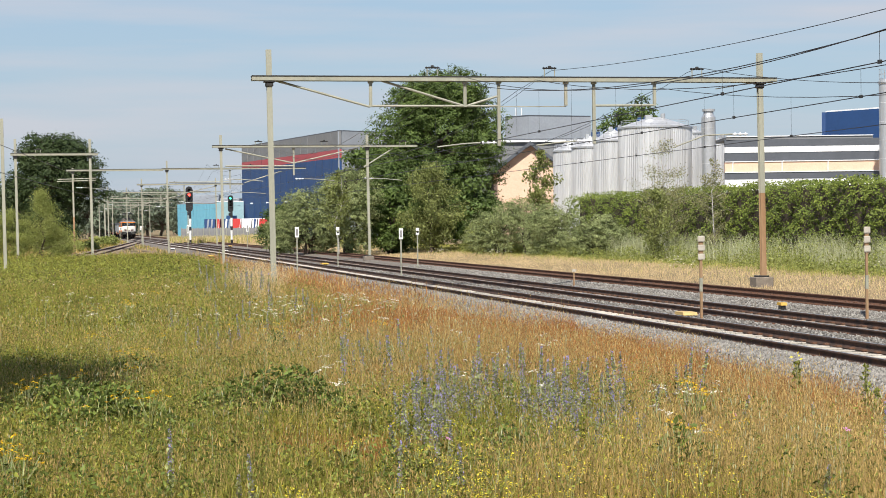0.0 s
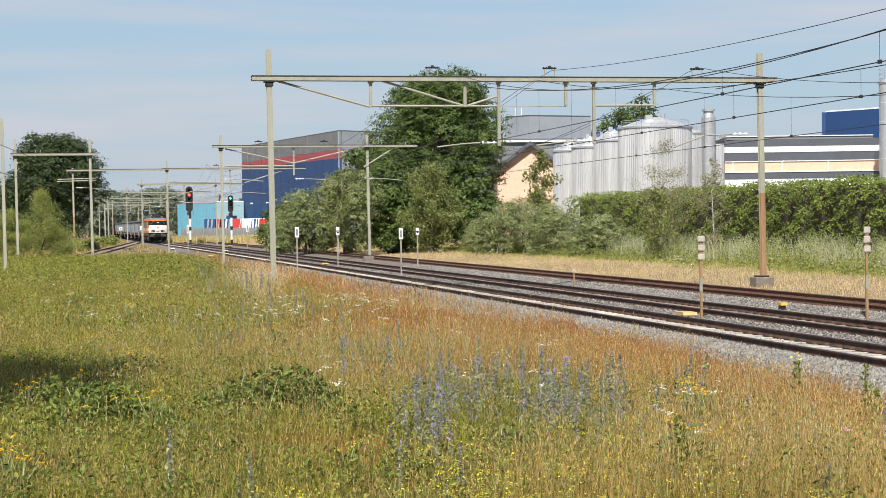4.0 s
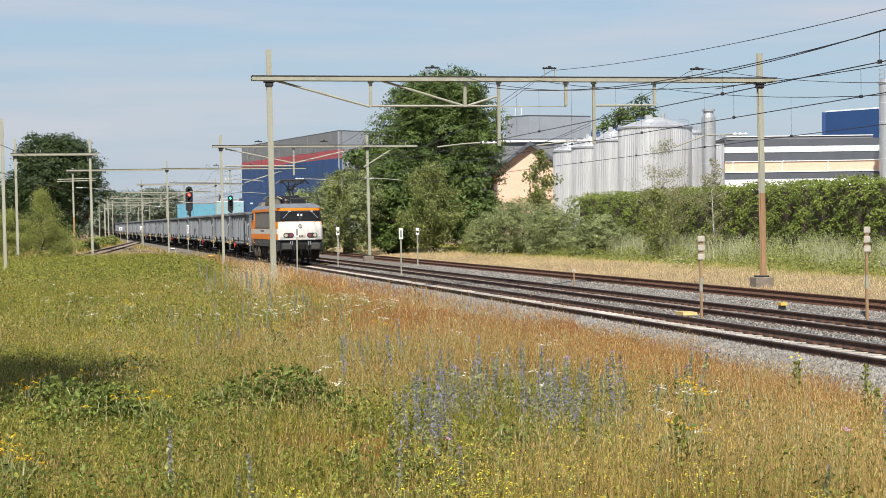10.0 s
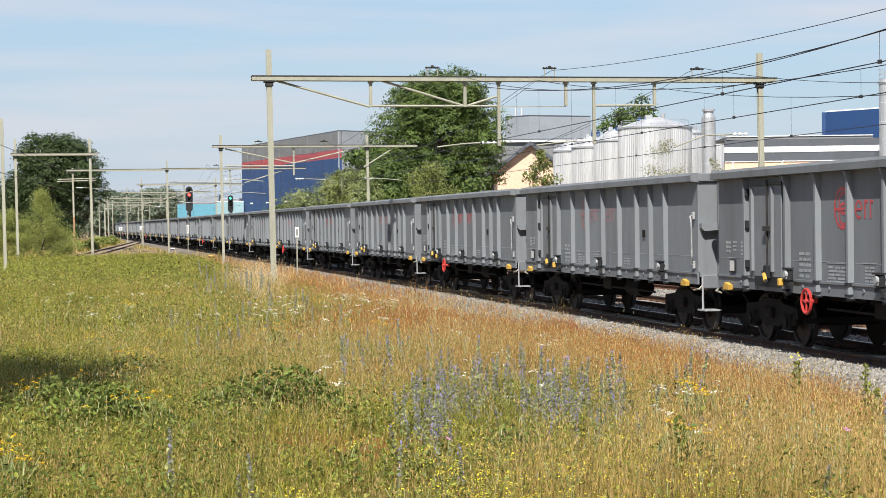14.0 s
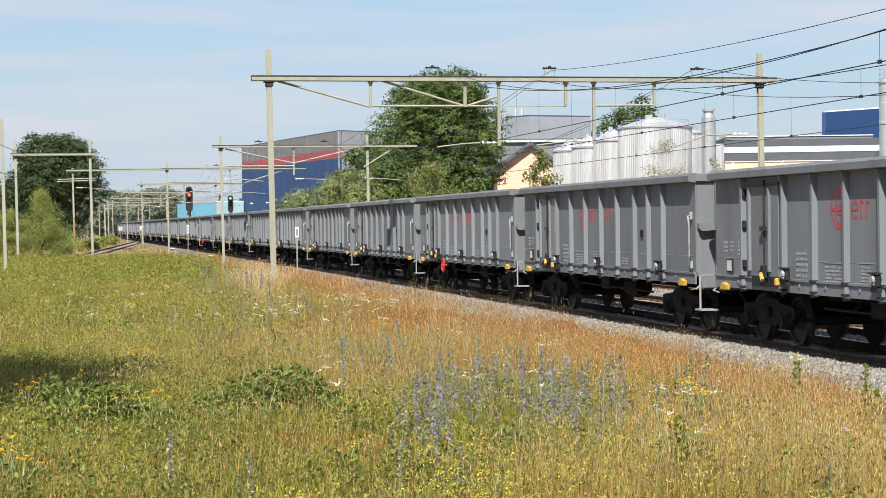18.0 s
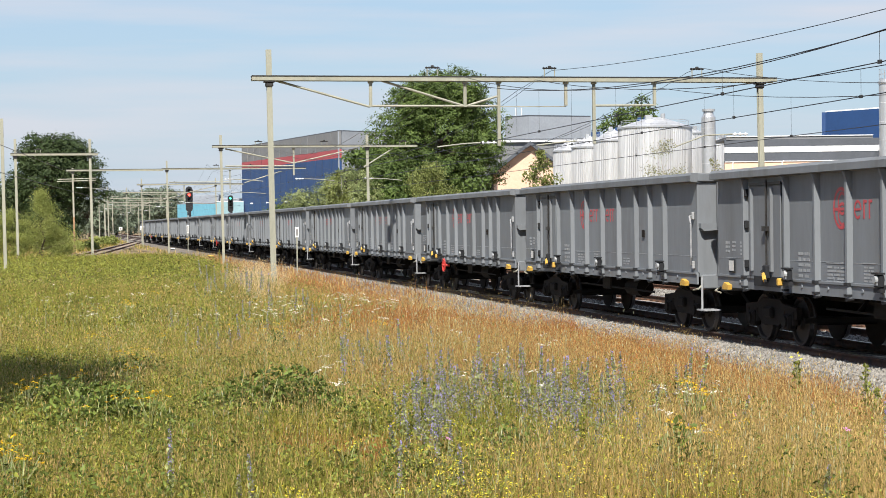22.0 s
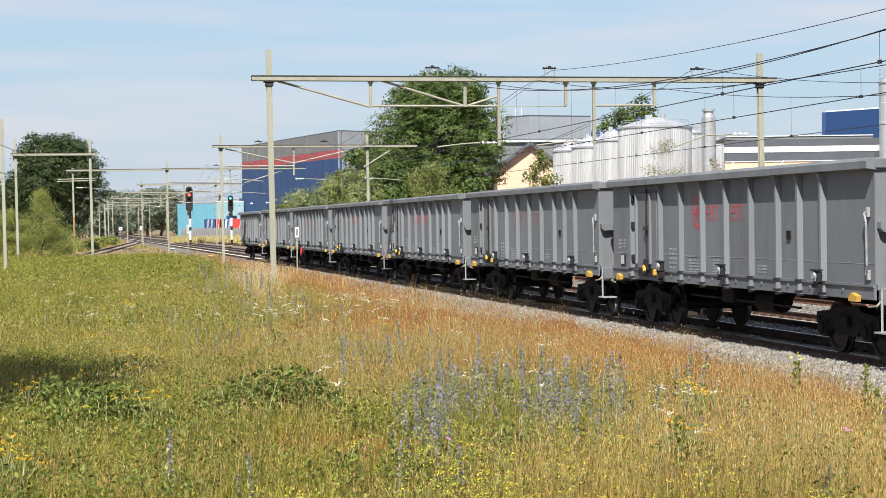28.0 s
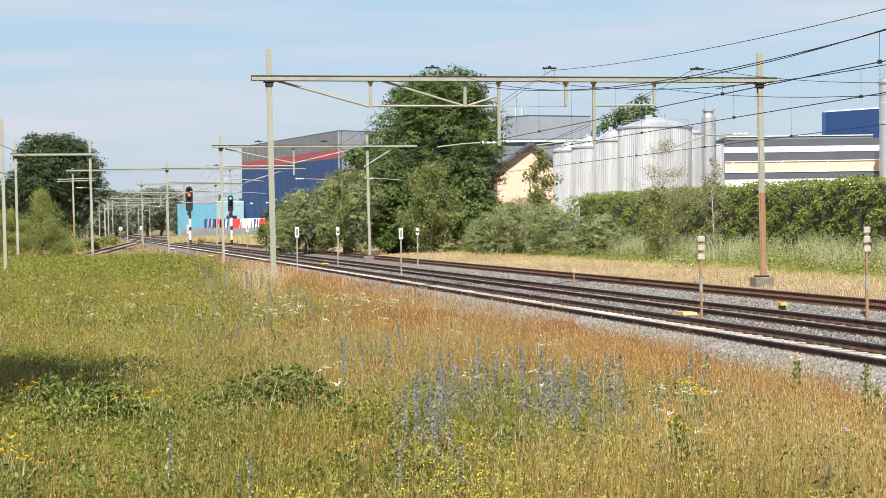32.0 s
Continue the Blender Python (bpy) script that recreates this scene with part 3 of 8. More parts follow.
        box(bm, *sorted((x - e * 0.05, x + e * 0.10)), -1.32, 1.32, 0.95, 1.24, 0.02)
        part("headstock", bm, g, w)
        for y in (-0.9, 0, 0.9):
            bm = bmesh.new()
            box(bm, *sorted((x, x + e * 0.1)), y - 0.08, y + 0.08, 1.2, 3.14, 0.01)
            part("end_post", bm, g, w)
        bm = bmesh.new()
        prism(bm, [(-1.36, 2.2), (-1.36, 2.3), (-0.4, 2.3), (-0.4, 2.2), (-1.3, 2.14)], "x", *sorted((x, x + e * 0.16)))
        part("end_shelf", bm, g, w)
        for y in (-0.875, 0.875):
            bm = bmesh.new()
            tube(bm, (x + e * 0.08, y, 1.06), (x + e * 0.5, y, 1.06), 0.1, n=12)
            tube(bm, (x + e * 0.5, y, 1.06), (x + e * 0.595, y, 1.06), 0.22, 0.225, n=18)
            part("buffer", bm, M["bogie"], w)
        # yellow corner steps and shunter's handrail
        for y in (-1, 1):
            bm = bmesh.new()
            xs = x - e * 0.66
            prism(bm, [(xs - 0.16, 1.0), (xs + 0.14, 1.0), (xs + 0.16, 1.09), (xs - 0.06, 1.14), (xs - 0.16, 1.06)], "y", *sorted((y * (yo + 0.011), y * (yo + 0.1))))
            part("corner_bracket", bm, M["yellow"], w, "yellow painted corner bracket")
            bm = bmesh.new()
            pipe(bm, [(x + e * 0.05, y * 1.28, 1.06), (x + e * 0.12, y * 1.42, 0.95), (x - e * 0.2, y * 1.42, 0.92)], 0.018)
            part("grab_iron", bm, M["galv"], w)
    bm = bmesh.new()
    pipe(bm, [(X(14.9), -yo - 0.02, 2.47), (X(14.95), -yo - 0.1, 2.45), (X(15.02), -yo - 0.1, 2.3), (X(15.04), -yo - 0.1, 1.6), (X(14.95), -yo - 0.08, 1.45), (X(14.92), -yo - 0.02, 1.43)], 0.019)
    for z in (1.44, 2.46):
        box(bm, X(14.88), X(14.97), -yo - 0.05, -yo + 0.005, z - 0.08, z + 0.08, 0.01)
    part("handrail", bm, M["fitting"], w)
    # coupling step at the front end
    bm = bmesh.new()
    box(bm, X(15.12), X(15.58), -1.42, -1.06, 0.505, 0.535)
    beam(bm, (X(15.3), -1.36, 0.52), (X(15.3), -1.36, 1.22), 0.035, 0.025)
    part("shunter_step", bm, M["fitting"], w, "grey shunter step and post")
    bm = bmesh.new()
    tube(bm, (X(15.2), 0, 1.02), (X(15.74), 0, 0.96), 0.06, n=8)
    box(bm, X(15.5), X(15.85), -0.06, 0.06, 0.75, 1.02, 0.02)
    tube(bm, (X(15.2), -0.5, 0.9), (X(15.72), -0.4, 0.5), 0.03, n=6)
    part("coupling", bm, M["bogie"], w)
    # floor, underframe, brake gear
    bm = bmesh.new()
    box(bm, a + 0.05, b - 0.05, -1.34, 1.34, 1.2, 1.27)
    part("floor", bm, M["wagon_in"], w)
    for y in (-0.35, 0.35):
        bm = bmesh.new()
        box(bm, a, b, y - 0.09, y + 0.09, 0.86, 1.2)
        part("centre_beam", bm, M["bogie"], w)
    bm = bmesh.new()
    tube(bm, (X(8.6), -0.75, 0.78), (X(9.6), -0.75, 0.78), 0.21, n=14)
    part("air_tank", bm, M["bogie"], w)
    bm = bmesh.new()
    beam(bm, (X(5.2), -1.05, 0.78), (X(11.2), -1.05, 0.74), 0.04)
    beam(bm, (X(6.4), -1.0, 0.78), (X(6.4), -0.7, 1.1), 0.05)
    beam(bm, (X(10.4), -1.0, 0.76), (X(10.4), -0.7, 1.1), 0.05)
    box(bm, X(7.2), X(7.9), -1.1, -0.7, 0.7, 1.0, 0.03)
    part("brake_gear", bm, M["bogie"], w)
    # bogies
    bm = bmesh.new()
    for sgn in (-1, 1):
        prism(bm, [(-1.3, 0.52), (-1.28, 0.72), (-0.62, 0.78), (-0.45, 0.86), (0.45, 0.86), (0.62, 0.78), (1.28, 0.72), (1.3, 0.52), (0.62, 0.5), (0.42, 0.36), (-0.42, 0.36), (-0.62, 0.5)], "y", sgn * 1.0 - 0.05, sgn * 1.0 + 0.05)
        for d in (-1.12, -0.68, 0.68, 1.12):
            tube(bm, (d, sgn * 1.0, 0.4), (d, sgn * 1.0, 0.66), 0.075, n=10)
        box(bm, -0.2, 0.2, sgn * 1.06 - 0.08, sgn * 1.06 + 0.08, 0.5, 0.7, 0.03)
    box(bm, -0.25, 0.25, -1.0, 1.0, 0.55, 0.84)
    for d in (-1.42, 1.42):
        beam(bm, (d, -0.95, 0.5), (d, 0.95, 0.5), 0.06, 0.1)
    frame_me = mesh_of("bogie_frame", bm, M["bogie"])
    bm = bmesh.new()
    tube(bm, (0, -1.0, 0), (0, 1.0, 0), 0.085, n=10)
    axle_me = mesh_of("axle", bm, M["wheel"])
    bm = bmesh.new()
    box(bm, -0.17, 0.17, -0.12, 0.06, -0.16, 0.14, 0.04)
    tube(bm, (0, -0.12, 0), (0, -0.16, 0), 0.11, n=12)
    box_me = mesh_of("axle_box", bm, M["bogie"])
    wm = wheel_mesh()
    for u in (2.52, 13.22):
        bogie(w, X(u), wm, frame_me, axle_me, box_me)
    # stencilled data panels that cannot be read, as bars
    def bars(u0, u1, z0, z1, rows, y=-yo + 0.009, name="data_panel", frame_line=False):
        bm = bmesh.new()
        h = (z1 - z0) / rows
        for k in range(rows):
            n = 2 + (k * 7) % 2
            for q in range(n):
                x0 = X(u0) + (u1 - u0) * q / n
                x1 = x0 + (u1 - u0) / n * (0.7 + 0.1 * ((q * 3 + k) % 3))
                box(bm, x0, x1, y - 0.003, y, z0 + k * h, z0 + k * h + h * 0.55)
        if frame_line:
            for zz in (z0 - 0.04, z1 + 0.02):
                box(bm, X(u0) - 0.04, X(u1) + 0.04, y - 0.006, y, zz, zz + 0.015)
        part(name, bm, M["stencil"], w, "unreadable white stencilled lines")
    bars(1.05, 1.3, 1.73, 1.98, 3)
    bars(1.42, 1.62, 1.76, 1.98, 3)
    bars(1.86, 2.1, 1.68, 1.98, 4)
    bars(4.75, 5.3, 1.33, 1.82, 5)
    bars(6.02, 6.85, 1.33, 1.58, 4, frame_line=True)
    bars(7.5, 7.9, 1.32, 1.6, 5, frame_line=True)
    bars(9.95, 10.45, 1.36, 1.54, 3)
    bm = bmesh.new()
    box(bm, X(1.3), X(1.62), -yo - 0.03, -yo - 0.004, 1.34, 1.6, 0.01)
    holder = part("label_holder", bm, M["cab_dark"], w)
    bm = bmesh.new()
    box(bm, X(1.34), X(1.58), -yo - 0.036, -yo - 0.031, 1.37, 1.57)
    part("paper_label", bm, M["paper"], holder)
    bm = bmesh.new()
    box(bm, X(11.45), X(11.62), -yo - 0.02, -yo - 0.004, 2.0, 2.16)
    part("label_plate", bm, M["bogie"], w)
    return w


def arc(bm, x, z, r, w, a0, a1, y, n=18):
    """A stroke of width w along part of a ring."""
    for k in range(n):
        t0, t1 = radians(a0 + (a1 - a0) * k / n), radians(a0 + (a1 - a0) * (k + 1) / n)
        vs = [bm.verts.new((x + c * math.cos(q) * 0.92, y, z + c * math.sin(q))) for c, q in ((r - w, t0), (r, t0), (r, t1), (r - w, t1))]
        bm.faces.new(vs)


def add_logo(w, material, label):
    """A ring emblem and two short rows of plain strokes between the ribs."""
    X = lambda u: u - PITCH / 2
    y = -1.40 + 0.006
    bm = bmesh.new()
    arc(bm, X(6.62), 2.54, 0.36, 0.06, 55, 305, y)
    arc(bm, X(6.66), 2.62, 0.2, 0.05, -10, 300, y)
    arc(bm, X(6.66), 2.44, 0.2, 0.05, 60, 300, y)
    box(bm, X(6.3), X(6.8), y - 0.003, y, 2.5, 2.55)
    for u0 in (7.28, 8.68):
        arc(bm, X(u0), 2.51, 0.16, 0.045, 0, 310, y)
        box(bm, X(u0) - 0.1, X(u0) + 0.11, y - 0.003, y, 2.495, 2.53)
        for u in (u0 + 0.22, u0 + 0.43):
            box(bm, X(u), X(u) + 0.045, y - 0.003, y, 2.36, 2.67)
            box(bm, X(u) + 0.045, X(u) + 0.13, y - 0.003, y, 2.62, 2.665)
    part("marking", bm, material, w, label)


def add_brake_wheel(w):
    X = lambda u: u - PITCH / 2
    bm = bmesh.new()
    n = 20
    c = Vector((X(5.38), -1.53, 0.93))
    ps = [c + Vector((0.21 * math.cos(k * math.tau / n), 0, 0.21 * math.sin(k * math.tau / n))) for k in range(n + 1)]
    pipe(bm, ps, 0.028)
    for k in range(0, n, 5):
        tube(bm, c, ps[k], 0.018, n=6)
    tube(bm, c + Vector((0, -0.03, 0)), c + Vector((0, 0.2, 0)), 0.04, n=8)
    part("brake_wheel", bm, M["red"], w, "red handbrake wheel")


def build_loco():
    """The orange and white electric locomotive: front at +x, seen side at -y."""
    l = thing("electric_locomotive", "orange and white electric locomotive with raised pantograph", "locomotive")
    h = LOCO / 2
    E = h - 0.55           # body end
    yo = 1.41

    def ends(z):
        """Plan of the body at a height: half length at the cab front."""
        pts = [(1.0, E - 0.12), (1.5, E - 0.02), (2.0, E), (2.38, E - 0.03), (2.54, E - 0.14), (3.26, E - 0.34), (3.44, E - 0.36)]
        return float(np.interp(z, [q[0] for q in pts], [q[1] for q in pts]))

    def shell(name, zs, y_of, material, taper=0.30, dy=0.0, smooth=False):
        """A closed belt of the body between heights; cab corners are cut back."""
        bm = bmesh.new()
        rows = []
        for z in zs:
            e, y = ends(z), y_of(z)
            plan = []
            for sx, sy in ((1, -1), (1, 1), (-1, 1), (-1, -1)):
                corner = [(e - taper, y), (e - 0.1, y - 0.16), (e, y - 0.42)] if sx * sy < 0 else [(e, y - 0.42), (e - 0.1, y - 0.16), (e - taper, y)]
                plan.extend((sx * cx, sy * cy) for cx, cy in corner)
            rows.append([bm.verts.new((cx, cy, z)) for cx, cy in plan])
        for r0, r1 in zip(rows, rows[1:]):
            n = len(r0)
            for k in range(n):
                bm.faces.new((r0[k], r0[(k + 1) % n], r1[(k + 1) % n], r1[k]))
        bm.faces.new(rows[0][::-1])
        bm.faces.new(rows[-1])
        bmesh.ops.recalc_face_normals(bm, faces=bm.faces)
        return part(name, bm, material, l, smooth=smooth)

    flat = lambda z: yo
    shell("skirt", (1.02, 1.25, 1.47), lambda z: yo - 0.02, M["loco_skirt"])
    shell("lower_band", (1.471, 1.81), flat, M["orange"])
    shell("white_band", (1.811, 2.14), flat, M["cream"])
    shell("upper_body", (2.141, 2.35, 2.52, 2.9, 3.26), lambda z: yo - max(0, z - 2.4) * 0.10, M["orange"])
    shell("gutter", (3.261, 3.42), lambda z: yo - 0.04, M["orange"])
    # white nose at each end
    for sx in (1, -1):
        bm = bmesh.new()
        zs = (1.472, 2.0, 2.34, 2.58)
        rows = []
        for z in zs:
            e = ends(z) + 0.012
            y = yo + 0.004 if z < 2.4 else yo - 0.05
            rows.append([bm.verts.new((sx * cx, cy, z)) for cx, cy in ((e - 0.16, -y + 0.07), (e - 0.09, -y + 0.16), (e, -y + 0.43), (e, y - 0.43), (e - 0.09, y - 0.16), (e - 0.16, y - 0.07), (e - 0.34, y + 0.003))])
        for r0, r1 in zip(rows, rows[1:]):
            for k in range(len(r0) - 1):
                bm.faces.new((r0[k], r0[k + 1], r1[k + 1], r1[k]))
        bmesh.ops.recalc_face_normals(bm, faces=bm.faces)
        part("nose", bm, M["cream"], l, "off-white painted nose", True)
        # windscreens with dark surround
        for y0, y1 in ((-1.24, -0.06), (0.06, 1.24)):
            bm = bmesh.new()
            ys = [(-1.21, 0.075), (-0.96, 0.0), (-0.05, 0.0)] if y0 < 0 else [(0.05, 0.0), (0.96, 0.0), (1.21, 0.075)]
            cols = [[bm.verts.new((sx * (ends(z) - back + 0.035), y, z)) for z in (2.66, 3.19)] for y, back in ys]
            for c0, c1 in zip(cols, cols[1:]):
                bm.faces.new((c0[0], c1[0], c1[1], c0[1]))
            bmesh.ops.recalc_face_normals(bm, faces=bm.faces)
            bmesh.ops.solidify(bm, geom=list(bm.faces), thickness=0.02)
            part("windscreen", bm, M["glass"], l, "dark windscreen")
        bm = bmesh.new()
        rows = []
        for z in (2.585, 3.262):
            e = ends(z) + 0.008
            y = yo - max(0, z - 2.4) * 0.10 + 0.004
            rows.append([bm.verts.new((sx * cx, cy, z)) for cx, cy in ((e - 1.52, -y), (e - 0.3, -y), (e - 0.1, -y + 0.16), (e, -y + 0.42), (e, y - 0.42), (e - 0.1, y - 0.16), (e - 0.3, y), (e - 1.52, y))])
        for k in range(7):
            bm.faces.new((rows[0][k], rows[0][k + 1], rows[1][k + 1], rows[1][k]))
        bmesh.ops.recalc_face_normals(bm, faces=bm.faces)
        part("window_surround", bm, M["cab_dark"], l, "dark grey surround of the cab windows")
        for y in (-0.62, 0.72):
            bm = bmesh.new()
            beam(bm, (sx * (ends(3.2) + 0.06), y, 3.22), (sx * (ends(2.8) + 0.05), y + math.copysign(0.4, y), 2.8), 0.022)
            box(bm, *sorted((sx * (ends(3.2) - 0.02), sx * (ends(3.2) + 0.08))), y - 0.09, y + 0.09, 3.18, 3.26)
            part("wiper", bm, M["rail_grey"], l)
        # lamps
        for y in (-0.73, 0.73):
            bm = bmesh.new()
            e = ends(1.75) + 0.005
            n = 20
            ring = []
            for k in range(n):
                t = k * math.tau / n
                ring.append((y + math.copysign(max(0, 0.17), math.cos(t)) + 0.15 * math.cos(t), 1.74 + 0.155 * math.sin(t)))
            prism(bm, ring, "x", *sorted((sx * (e - 0.05), sx * (e + 0.03))))
            cluster = part("lamp_cluster", bm, M["black"], l)
            for dy, mm, nm in ((math.copysign(0.16, y), "lamp_glass", "headlight"), (-math.copysign(0.16, y), "tail_glass", "tail_light")):
                bm = bmesh.new()
                tube(bm, (sx * (e + 0.0), y + dy, 1.74), (sx * (e + 0.045), y + dy, 1.74), 0.125, 0.105, n=16)
                part(nm, bm, M[mm], cluster)
        bm = bmesh.new()
        e = ends(2.32) + 0.0
        tube(bm, (sx * (e - 0.1), 0, 2.3), (sx * (e + 0.06), 0, 2.3), 0.13, 0.12, n=20)
        part("top_headlight", bm, M["black"], l)
        bm = bmesh.new()
        tube(bm, (sx * (e + 0.06), 0, 2.3), (sx * (e + 0.075), 0, 2.3), 0.1, n=18)
        part("top_headlight_glass", bm, M["lamp_glass"], l)
        bm = bmesh.new()
        e = ends(1.62)
        box(bm, *sorted((sx * e, sx * (e + 0.03))), -0.32, 0.32, 1.58, 1.77, 0.01)
        plate = part("number_plate", bm, M["panel_cream"], l, "white plate with a dark bar")
        bm = bmesh.new()
        for k in range(4):
            box(bm, *sorted((sx * (e + 0.031), sx * (e + 0.036))), -0.19 + k * 0.1, -0.125 + k * 0.1, 1.62, 1.73)
        part("plate_bar", bm, M["black"], plate)
        # buffer beam, buffers, plough, hoses
        bm = bmesh.new()
        box(bm, *sorted((sx * (E - 0.5), sx * (E - 0.02))), -1.34, 1.34, 0.8, 1.44, 0.04)
        part("buffer_beam", bm, M["cab_dark"], l)
        bm = bmesh.new()
        box(bm, *sorted((sx * (E - 0.3), sx * (E + 0.1))), -1.38, 1.38, 1.43, 1.468)
        part("step_board", bm, M["loco_skirt"], l)
        for y in (-0.16, 0.05):
            bm = bmesh.new()
            box(bm, *sorted((sx * (ends(2.95) + 0.036), sx * (ends(2.95) + 0.042))), y, y + 0.11, 2.88, 3.06)
            part("window_sticker", bm, M["white"], l)
        for y in (-0.875, 0.875):
            bm = bmesh.new()
            tube(bm, (sx * (E - 0.05), y, 1.05), (sx * (E + 0.38), y, 1.05), 0.15, 0.13, n=14)
            box(bm, *sorted((sx * (E + 0.38), sx * (E + 0.47))), y - 0.3, y + 0.3, 0.87, 1.23, 0.04)
            box(bm, *sorted((sx * (E - 0.04), sx * (E + 0.08))), y - 0.24, y + 0.24, 0.84, 1.28, 0.03)
            part("buffer", bm, M["loco_skirt"], l)
        bm = bmesh.new()
        box(bm, *sorted((sx * (E - 0.1), sx * (E + 0.12))), -0.3, 0.3, 0.85, 1.2, 0.03)
        tube(bm, (sx * (E + 0.05), 0, 1.0), (sx * (E + 0.4), 0, 0.92), 0.06, n=8)
        tube(bm, (sx * (E + 0.4), 0, 0.95), (sx * (E + 0.35), 0, 0.55), 0.05, n=8)
        part("coupling", bm, M["bogie"], l)
        bm = bmesh.new()
        prism(bm, [(-1.3, 0.8), (1.3, 0.8), (1.05, 0.42), (0.5, 0.34), (-0.5, 0.34), (-1.05, 0.42)], "x", *sorted((sx * (E - 0.5), sx * (E - 0.44))))
        part("snow_guard", bm, M["bogie"], l)
        for y in (-1.22, 1.22):
            bm = bmesh.new()
            pipe(bm, [(sx * (E + 0.02), y, 1.47), (sx * (E + 0.04), y, 1.62), (sx * (E + 0.02), y - math.copysign(0.22, y), 1.62), (sx * (E + 0.02), y - math.copysign(0.22, y), 1.47)], 0.014)
            part("front_grab_rail", bm, M["fitting"], l)
        for y in (-0.62, -0.5, 0.5, 0.62):
            bm = bmesh.new()
            tube(bm, (sx * (E + 0.03), y, 1.4), (sx * (E + 0.1), y, 1.12), 0.022, n=6)
            part("brake_cock", bm, M["rail_grey"], l)
        for y in (-1.3, -0.55, -0.42, 0.42, 0.55, 1.3):
            bm = bmesh.new()
            pipe(bm, [(sx * (E), y, 1.35), (sx * (E + 0.16), y, 1.2), (sx * (E + 0.2), y + 0.03, 0.75), (sx * (E + 0.05), y + 0.08, 0.5)], 0.028)
            part("hose", bm, M["black"], l)
        for y in (-0.9, 0.9):
            bm = bmesh.new()
            prism(bm, [(y - 0.2, 0.72), (y + 0.2, 0.72), (y + 0.14, 0.16), (y - 0.14, 0.16)], "x", *sorted((sx * (E - 0.75), sx * (E - 0.7))))
            part("rail_guard", bm, M["bogie"], l)
        # cab side: door, window, handrails, step ladder
        for sy in (-1, 1):
            yy = sy * (yo - 0.03)
            bm = bmesh.new()
            box(bm, *sorted((sx * (E - 2.46), sx * (E - 1.92))), *sorted((yy - sy * 0.05, yy + sy * 0.022)), 1.5, 3.23, 0.01)
            d = part("cab_door", bm, M["orange"], l)
            bm = bmesh.new()
            box(bm, *sorted((sx * (E - 2.37), sx * (E - 2.02))), *sorted((yy - sy * 0.06, yy + sy * 0.03)), 2.64, 3.18, 0.01)
            part("door_window", bm, M["glass"], d)
            bm = bmesh.new()
            box(bm, *sorted((sx * (E - 1.4), sx * (E - 0.62))), *sorted((yy - sy * 0.08, yy - sy * 0.045)), 2.66, 3.18, 0.01)
            part("side_window", bm, M["glass"], l)
            for xd in (1.88, 2.58):
                bm = bmesh.new()
                xx = sx * (E - xd)
                pipe(bm, [(xx, sy * (yo - 0.03), 2.76), (xx, sy * (yo + 0.09), 2.7), (xx, sy * (yo + 0.09), 1.25), (xx, sy * (yo - 0.03), 1.18)], 0.015)
                part("handrail", bm, M["orange"] if xd > 2 else M["galv_rust"], l)
            bm = bmesh.new()
            for z in (0.45, 0.75, 1.02):
                box(bm, *sorted((sx * (E - 2.5), sx * (E - 1.9))), *sorted((sy * (yo - 0.2), sy * (yo + 0.02))), z, z + 0.03)
            for xd in (1.9, 2.5):
                beam(bm, (sx * (E - xd), sy * (yo - 0.05), 0.42), (sx * (E - xd), sy * (yo - 0.05), 1.2), 0.03)
            part("step_ladder", bm, M["bogie"], l)
            # curved skirt plate below the cab corner, small ledge under its window
            bm = bmesh.new()
            prism(bm, [(sx * (E - 1.75), 1.3), (sx * (E - 1.5), 0.98), (sx * (E - 1.1), 0.8), (sx * (E - 0.3), 0.74), (sx * (E - 0.12), 1.3)], "y", *sorted((sy * (yo - 0.12), sy * (yo - 0.06))))
            part("corner_skirt", bm, M["loco_skirt"], l)
            bm = bmesh.new()
            prism(bm, [(sx * (E - 1.6), 2.56), (sx * (E - 1.05), 2.56), (sx * (E - 1.15), 2.44), (sx * (E - 1.5), 2.44)], "y", *sorted((sy * (yo - 0.03), sy * (yo + 0.05))))
            part("window_ledge", bm, M["orange"], l)
            bm = bmesh.new()
            tube(bm, (sx * (E - 0.75), sy * (yo - 0.03), 1.3), (sx * (E - 0.75), sy * (yo + 0.02), 1.3), 0.085, n=12)
            part("cable_socket", bm, M["bogie"], l)
            if sy < 0 and sx > 0:
                digit = bpy.data.curves.new("cab_digit", "FONT")
                digit.body, digit.size, digit.extrude = "2", 0.42, 0.002
                digit.materials.append(M["black"])
                ob = new("cab_digit", digit)
                ob.parent = l
                ob.matrix_basis = pose(E - 2.3, -yo + 0.001, 2.26, 90, 0, 0)
                tagged(ob, "black digit on the cab door")
    # side: large grey grille panel, data bars
    for sy in (-1, 1):
        yy = sy * (yo + 0.003)
        p = None
        bm = bmesh.new()
        box(bm, -5.0, 3.89, *sorted((sy * (yo - 0.16), yy)), 2.145, 3.19, 0.02)
        p = part("side_panel", bm, M["loco_grey"], l, "large warm grey side panel")
        for x in (-2.2, 0.3, 2.6):
            bm = bmesh.new()
            box(bm, x - 0.05, x + 0.05, *sorted((yy, yy + sy * 0.006)), 2.24, 3.1)
            part("panel_rib", bm, M["loco_grey"], p)
        bm = bmesh.new()
        box(bm, -4.95, 3.84, *sorted((yy, yy + sy * 0.02)), 2.2, 2.225)
        part("panel_seam", bm, M["cab_dark"], p)
        bm = bmesh.new()
